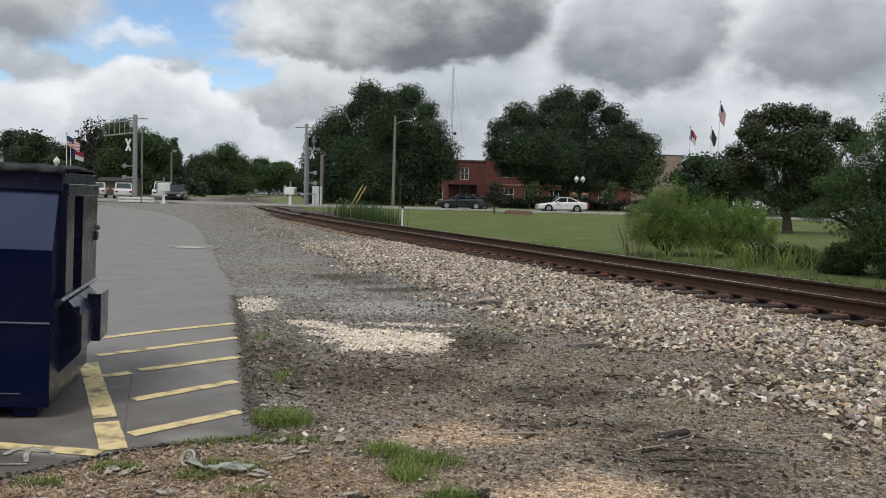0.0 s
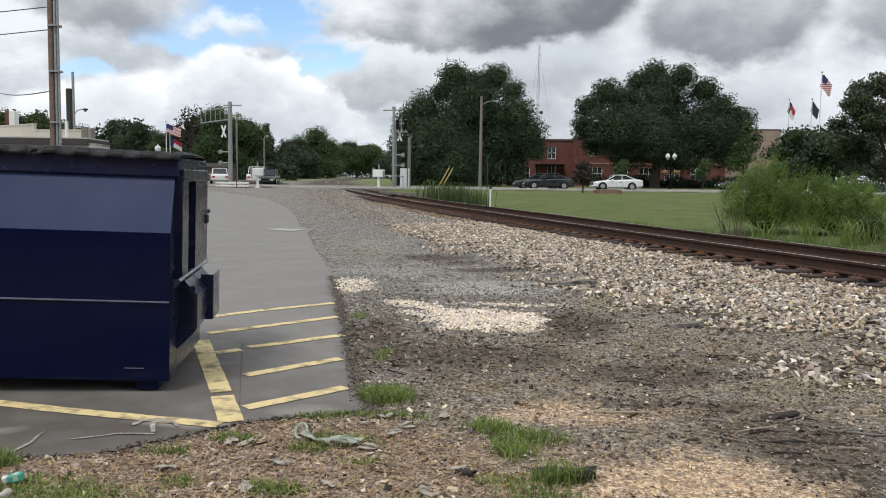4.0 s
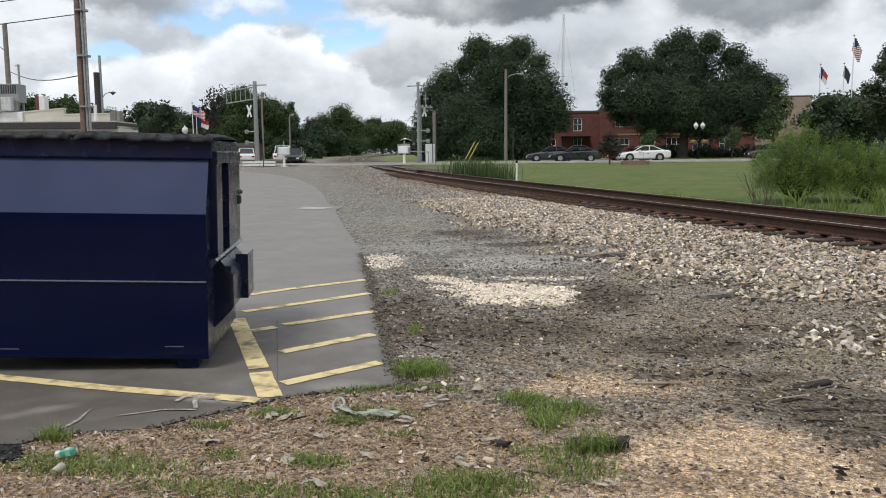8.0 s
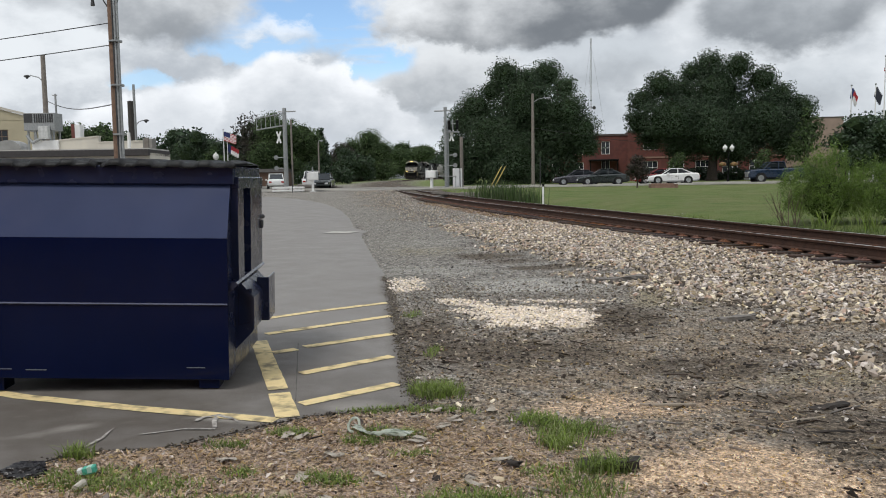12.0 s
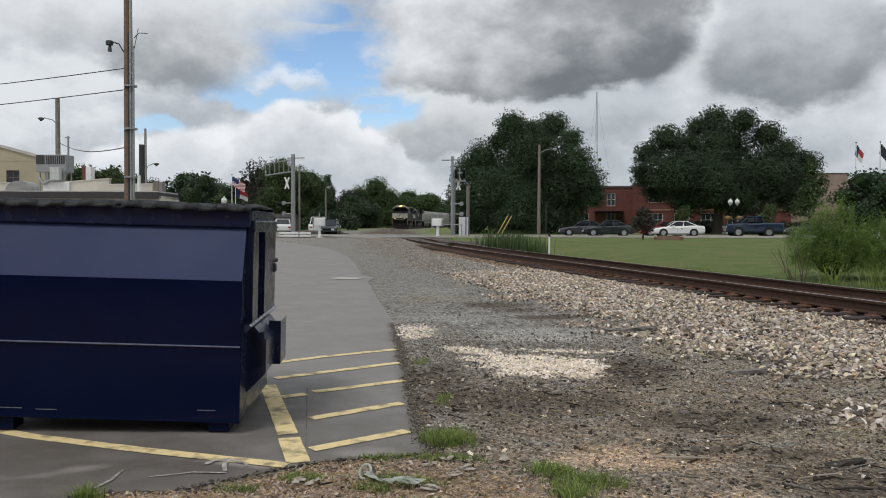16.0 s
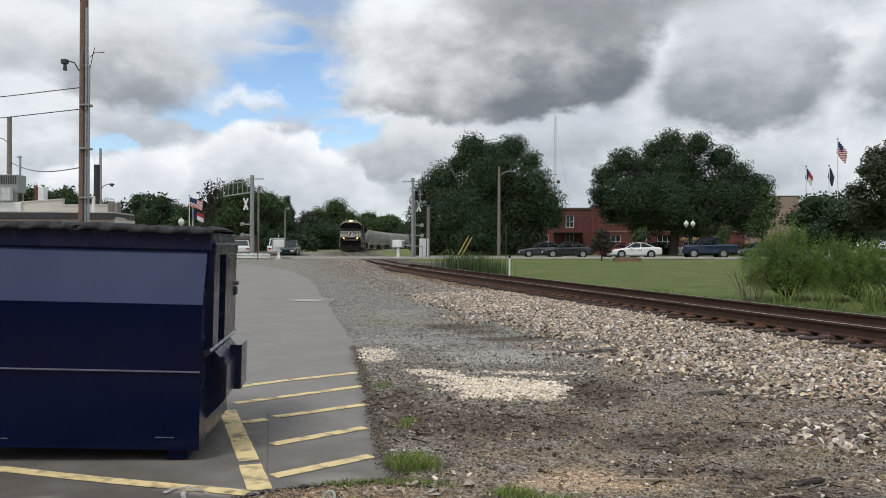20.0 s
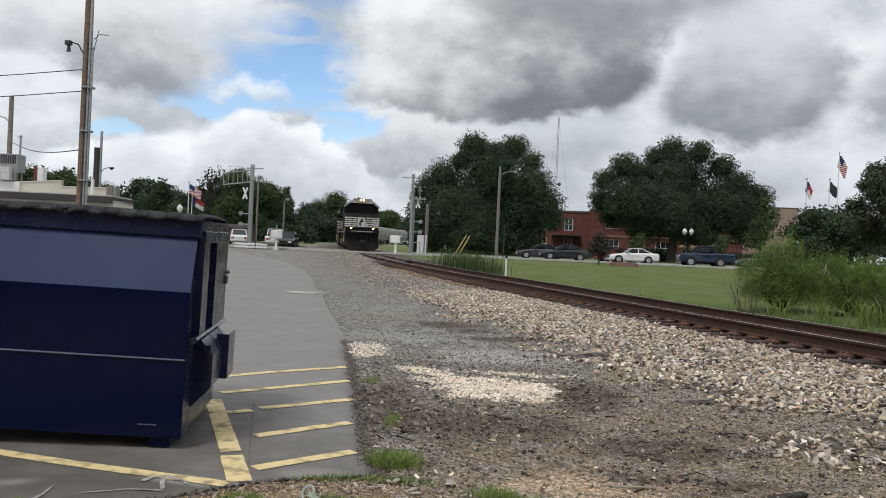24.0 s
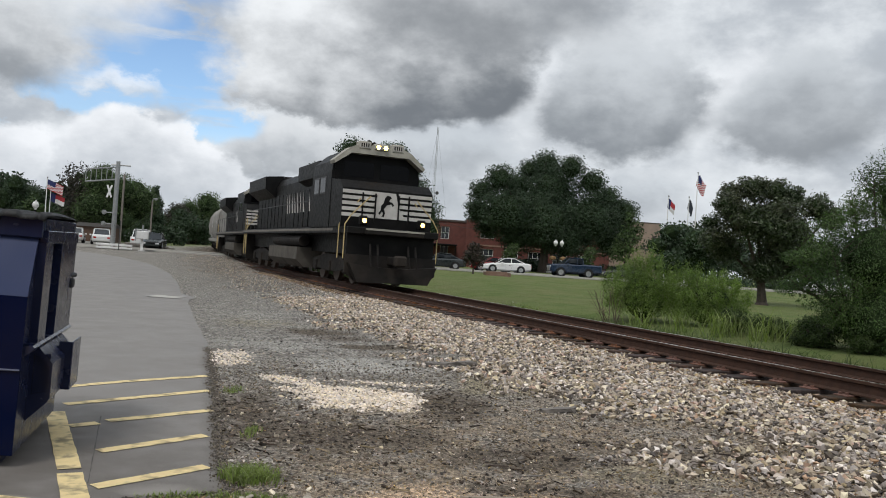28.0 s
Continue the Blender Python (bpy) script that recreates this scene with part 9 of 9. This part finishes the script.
        for k in range(9):
            y = -H + 0.7 + k * (c0 + H - 0.8) / 8
            rod(bm, (sx * 1.52, y, 1.86), (sx * 1.52, y, 2.9), 0.015)
        part("handrail", bm, DARKSTEEL, t)
        bm = B()
        pipe(bm, [(sx * 1.5, -H + 0.6, 0.55), (sx * 1.5, -H + 0.6, 2.5)], 0.026)
        pipe(bm, [(sx * 1.5, -H + 1.3, 0.55), (sx * 1.5, -H + 1.3, 2.5)], 0.026)
        part("rear_grab_rail", bm, HANDRAIL, t)
    bm = B()
    box(bm, -1.35, 1.35, -H + 0.4, -H + 0.55, 0.3, 1.5)
    box(bm, -0.2, 0.2, -H - 0.3, -H + 0.5, 0.7, 1.02, 0.05)
    part("rear_pilot", bm, BLACKDUSTY, t)
    bm = B()
    rod(bm, (0.35, c1 - 0.6, 4.78), (0.35, c1 + 0.05, 4.90), 0.06, 0.11)
    rod(bm, (0.15, c1 - 0.6, 4.78), (0.15, c1 + 0.0, 4.88), 0.05, 0.09)
    box(bm, -1.0, -0.3, c0 + 0.3, c0 + 1.6, 4.70, 4.96, 0.04)
    part("roof_horn", bm, BLACKDUSTY, cab)
    return t


def hopper():
    """A curved-side covered hopper car."""
    t = thing("hopper_wagon", pose(0, 0, 0), "dusty grey covered hopper wagon", "freight wagon", "hopper wagons")
    H = 8.6
    sec = [(-1.05, 1.2), (-1.42, 1.9), (-1.56, 2.8), (-1.48, 3.6), (-1.15, 4.1), (-0.6, 4.28), (0.6, 4.28), (1.15, 4.1), (1.48, 3.6), (1.56, 2.8), (1.42, 1.9), (1.05, 1.2)]
    bm = B()
    loft(bm, [[(x * k, y, z if z > 2 or abs(y) < 6.2 else 2.0) for x, z in sec] for y, k in ((-H + 0.9, 0.98), (-6, 1), (0, 1), (6, 1), (H - 0.9, 0.98))])
    body = part("hopper_body", bm, HOPPER, t)
    for k in range(9):
        y = -H + 1.2 + k * (2 * H - 2.4) / 8
        for sx in (-1, 1):
            bm = B()
            pts = [(sx * x_, y, z_) for x_, z_ in ((1.44, 1.9), (1.585, 2.8), (1.51, 3.6), (1.18, 4.12))]
            for a, b in zip(pts, pts[1:]):
                rod(bm, a, b, 0.06, 0.06, 4)
            part("side_rib", bm, HOPPER, body)
    bm = B()
    for sx in (-1, 1):
        box(bm, sx * 1.45 - 0.1, sx * 1.45 + 0.1, -H + 0.3, H - 0.3, 1.15, 1.40)
    box(bm, -0.4, 0.4, -H, H, 0.85, 1.2)
    for e in (-1, 1):
        box(bm, -1.5, 1.5, e * (H - 0.15) - 0.15, e * (H - 0.15) + 0.15, 1.05, 1.4)
    part("sill", bm, HOPPER, t)
    for y in (-4.0, 0, 4.0):
        bm = B()
        prism(bm, [(y - 1.9, 1.3), (y - 0.4, 0.35), (y + 0.4, 0.35), (y + 1.9, 1.3)], -0.8, 0.8)
        part("discharge_chute", bm, HOPPER, t)
    bm = B()
    box(bm, -0.55, 0.55, -H + 1.0, H - 1.0, 4.28, 4.34)
    for k in range(10):
        rod(bm, (0, -H + 1.8 + k * 1.52, 4.32), (0, -H + 1.8 + k * 1.52, 4.46), 0.33, 0.33, 12)
    part("roof_hatches", bm, HOPPER, t)
    for e in (-1, 1):
        for x in (-1.3, 0.9):
            bm = B()
            pipe(bm, [(x, e * (H - 0.2), 1.4), (x, e * (H - 0.2), 4.1)], 0.03)
            pipe(bm, [(x + 0.4, e * (H - 0.2), 1.4), (x + 0.4, e * (H - 0.2), 4.1)], 0.03)
            for k in range(8):
                rod(bm, (x, e * (H - 0.2), 1.6 + k * 0.32), (x + 0.4, e * (H - 0.2), 1.6 + k * 0.32), 0.02, 0.02, 4)
            part("end_ladder", bm, HOPPER, t)
        truck(t, e * (H - 1.9), 1.75, 2, BLACKDUSTY)
        bm = B()
        box(bm, -0.16, 0.16, e * (H + 0.35) - 0.35, e * (H + 0.35) + 0.35, 0.75, 1.02, 0.04)
        part("coupler", bm, BLACKDUSTY, t)
    bars("reporting_bar", [(-5.2, -3.6, 2.5, 2.85), (3.5, 5.5, 2.7, 2.95)], 1.56, LOCO_WHITE, body)
    bars("reporting_bar", [(-5.2, -3.6, 2.5, 2.85), (3.5, 5.5, 2.7, 2.95)], -1.566, LOCO_WHITE, body)
    return t


loco_a = locomotive(True, "black and white freight locomotive with lit headlights, rolling on the curve")
loco_b = locomotive(False, "black trailing freight locomotive, dusty and unlit")
hoppers = [hopper()]
hoppers += [copy_thing(hoppers[0], pose(0, 0, 0)) for _ in range(7)]

# ---- what moves ----
FRONT_T, FRONT_S = (0.0, 15.0, 19.0, 28.0), (326.0, 170.0, 125.0, 17.0)


def on_track(s):
    x, y, th = track(s)
    slope = math.degrees(math.atan2(float(rail_z(s + 5)) - float(rail_z(s - 5)), 10.0))
    return pose(x, y, float(rail_z(s)), 0, 0, 180 + th) @ pose(0, 0, 0, -slope, 0, 0)


def road_y(x):
    return float(np.interp(x, [p[0] for p in ROAD], [p[1] for p in ROAD]))


def on_road(x, lane, turn=0.0):
    y = road_y(x) + lane
    return pose(x, y, float(land(road_y(x))) + 0.035, 0, 0, turn + 4.5)


def motions():
    times = [float(k) for k in range(29)]
    mids = [(loco_a, 11.4), (loco_b, 34.3)] + [(h, 55.2 + 18.1 * k) for k, h in enumerate(hoppers)]
    for ob, back in mids:
        walk(ob, [(t, on_track(float(np.interp(t, FRONT_T, FRONT_S)) + back)) for t in times])
    def drive(ob, rows, lane):
        walk(ob, [(t, on_road(x, lane)) for t, x in rows])
    drive(car_grey, [(0, 3.0), (0.6, 2.7), (1, 2.3), (2, 1.95), (3, 1.85), (4, 1.3), (5, 0.6), (6, 0.42), (7, 0.2), (8, 0.08), (9, 0.05), (10, 0.04), (28, 0.04)], 1.6)
    drive(car_dark, [(0, 2.15), (3, 2.15), (28, 2.15)], -1.6)
    drive(car_white, [(0, 11.4), (0.5, 10.5), (1, 9.75), (1.5, 9.2), (2, 8.75), (2.5, 8.45), (3, 8.3), (4, 8.2), (28, 8.2)], -1.6)
    drive(car_red, [(0, 12.2), (1, 10.4), (2, 9.35), (3, 8.8), (6, 8.2), (7, 7.7), (8, 7.4), (28, 7.3)], 1.6)
    drive(car_pick, [(0, 42.0), (7, 30.0), (9, 24.0), (10, 20.8), (11, 18.6), (12, 17.0), (13, 15.7), (14, 15.1), (14.5, 14.9), (15.5, 14.7), (16.5, 14.62), (28, 14.6)], -1.6)
    steps = [k * 0.28 for k in range(101)]
    for cloth, i, w, top, seed, away in FLAGS:
        rows = []
        for t in steps:
            x, y = 0.06, 0.0
            for k in range(i + 1):
                amp = 24 + 10 * math.sin(seed + t * 0.45)
                ang = amp * math.sin(1.15 * k - 4.1 * t + seed * 1.7) * (0.4 + 0.12 * k) + 10 * math.sin(0.6 * t + seed)
                if k < i:
                    x += w * math.cos(radians(ang))
                    y += w * math.sin(radians(ang))
            droop = (58 if seed < 4 else 26) + 8 * math.sin(0.7 * t + seed * 2.2)
            rows.append((min(t, 28.0), pose(away * x * math.cos(radians(droop)), y, top - x * math.sin(radians(droop)), 0, droop * 0.16, ang)))
        walk(cloth, rows)


motions()
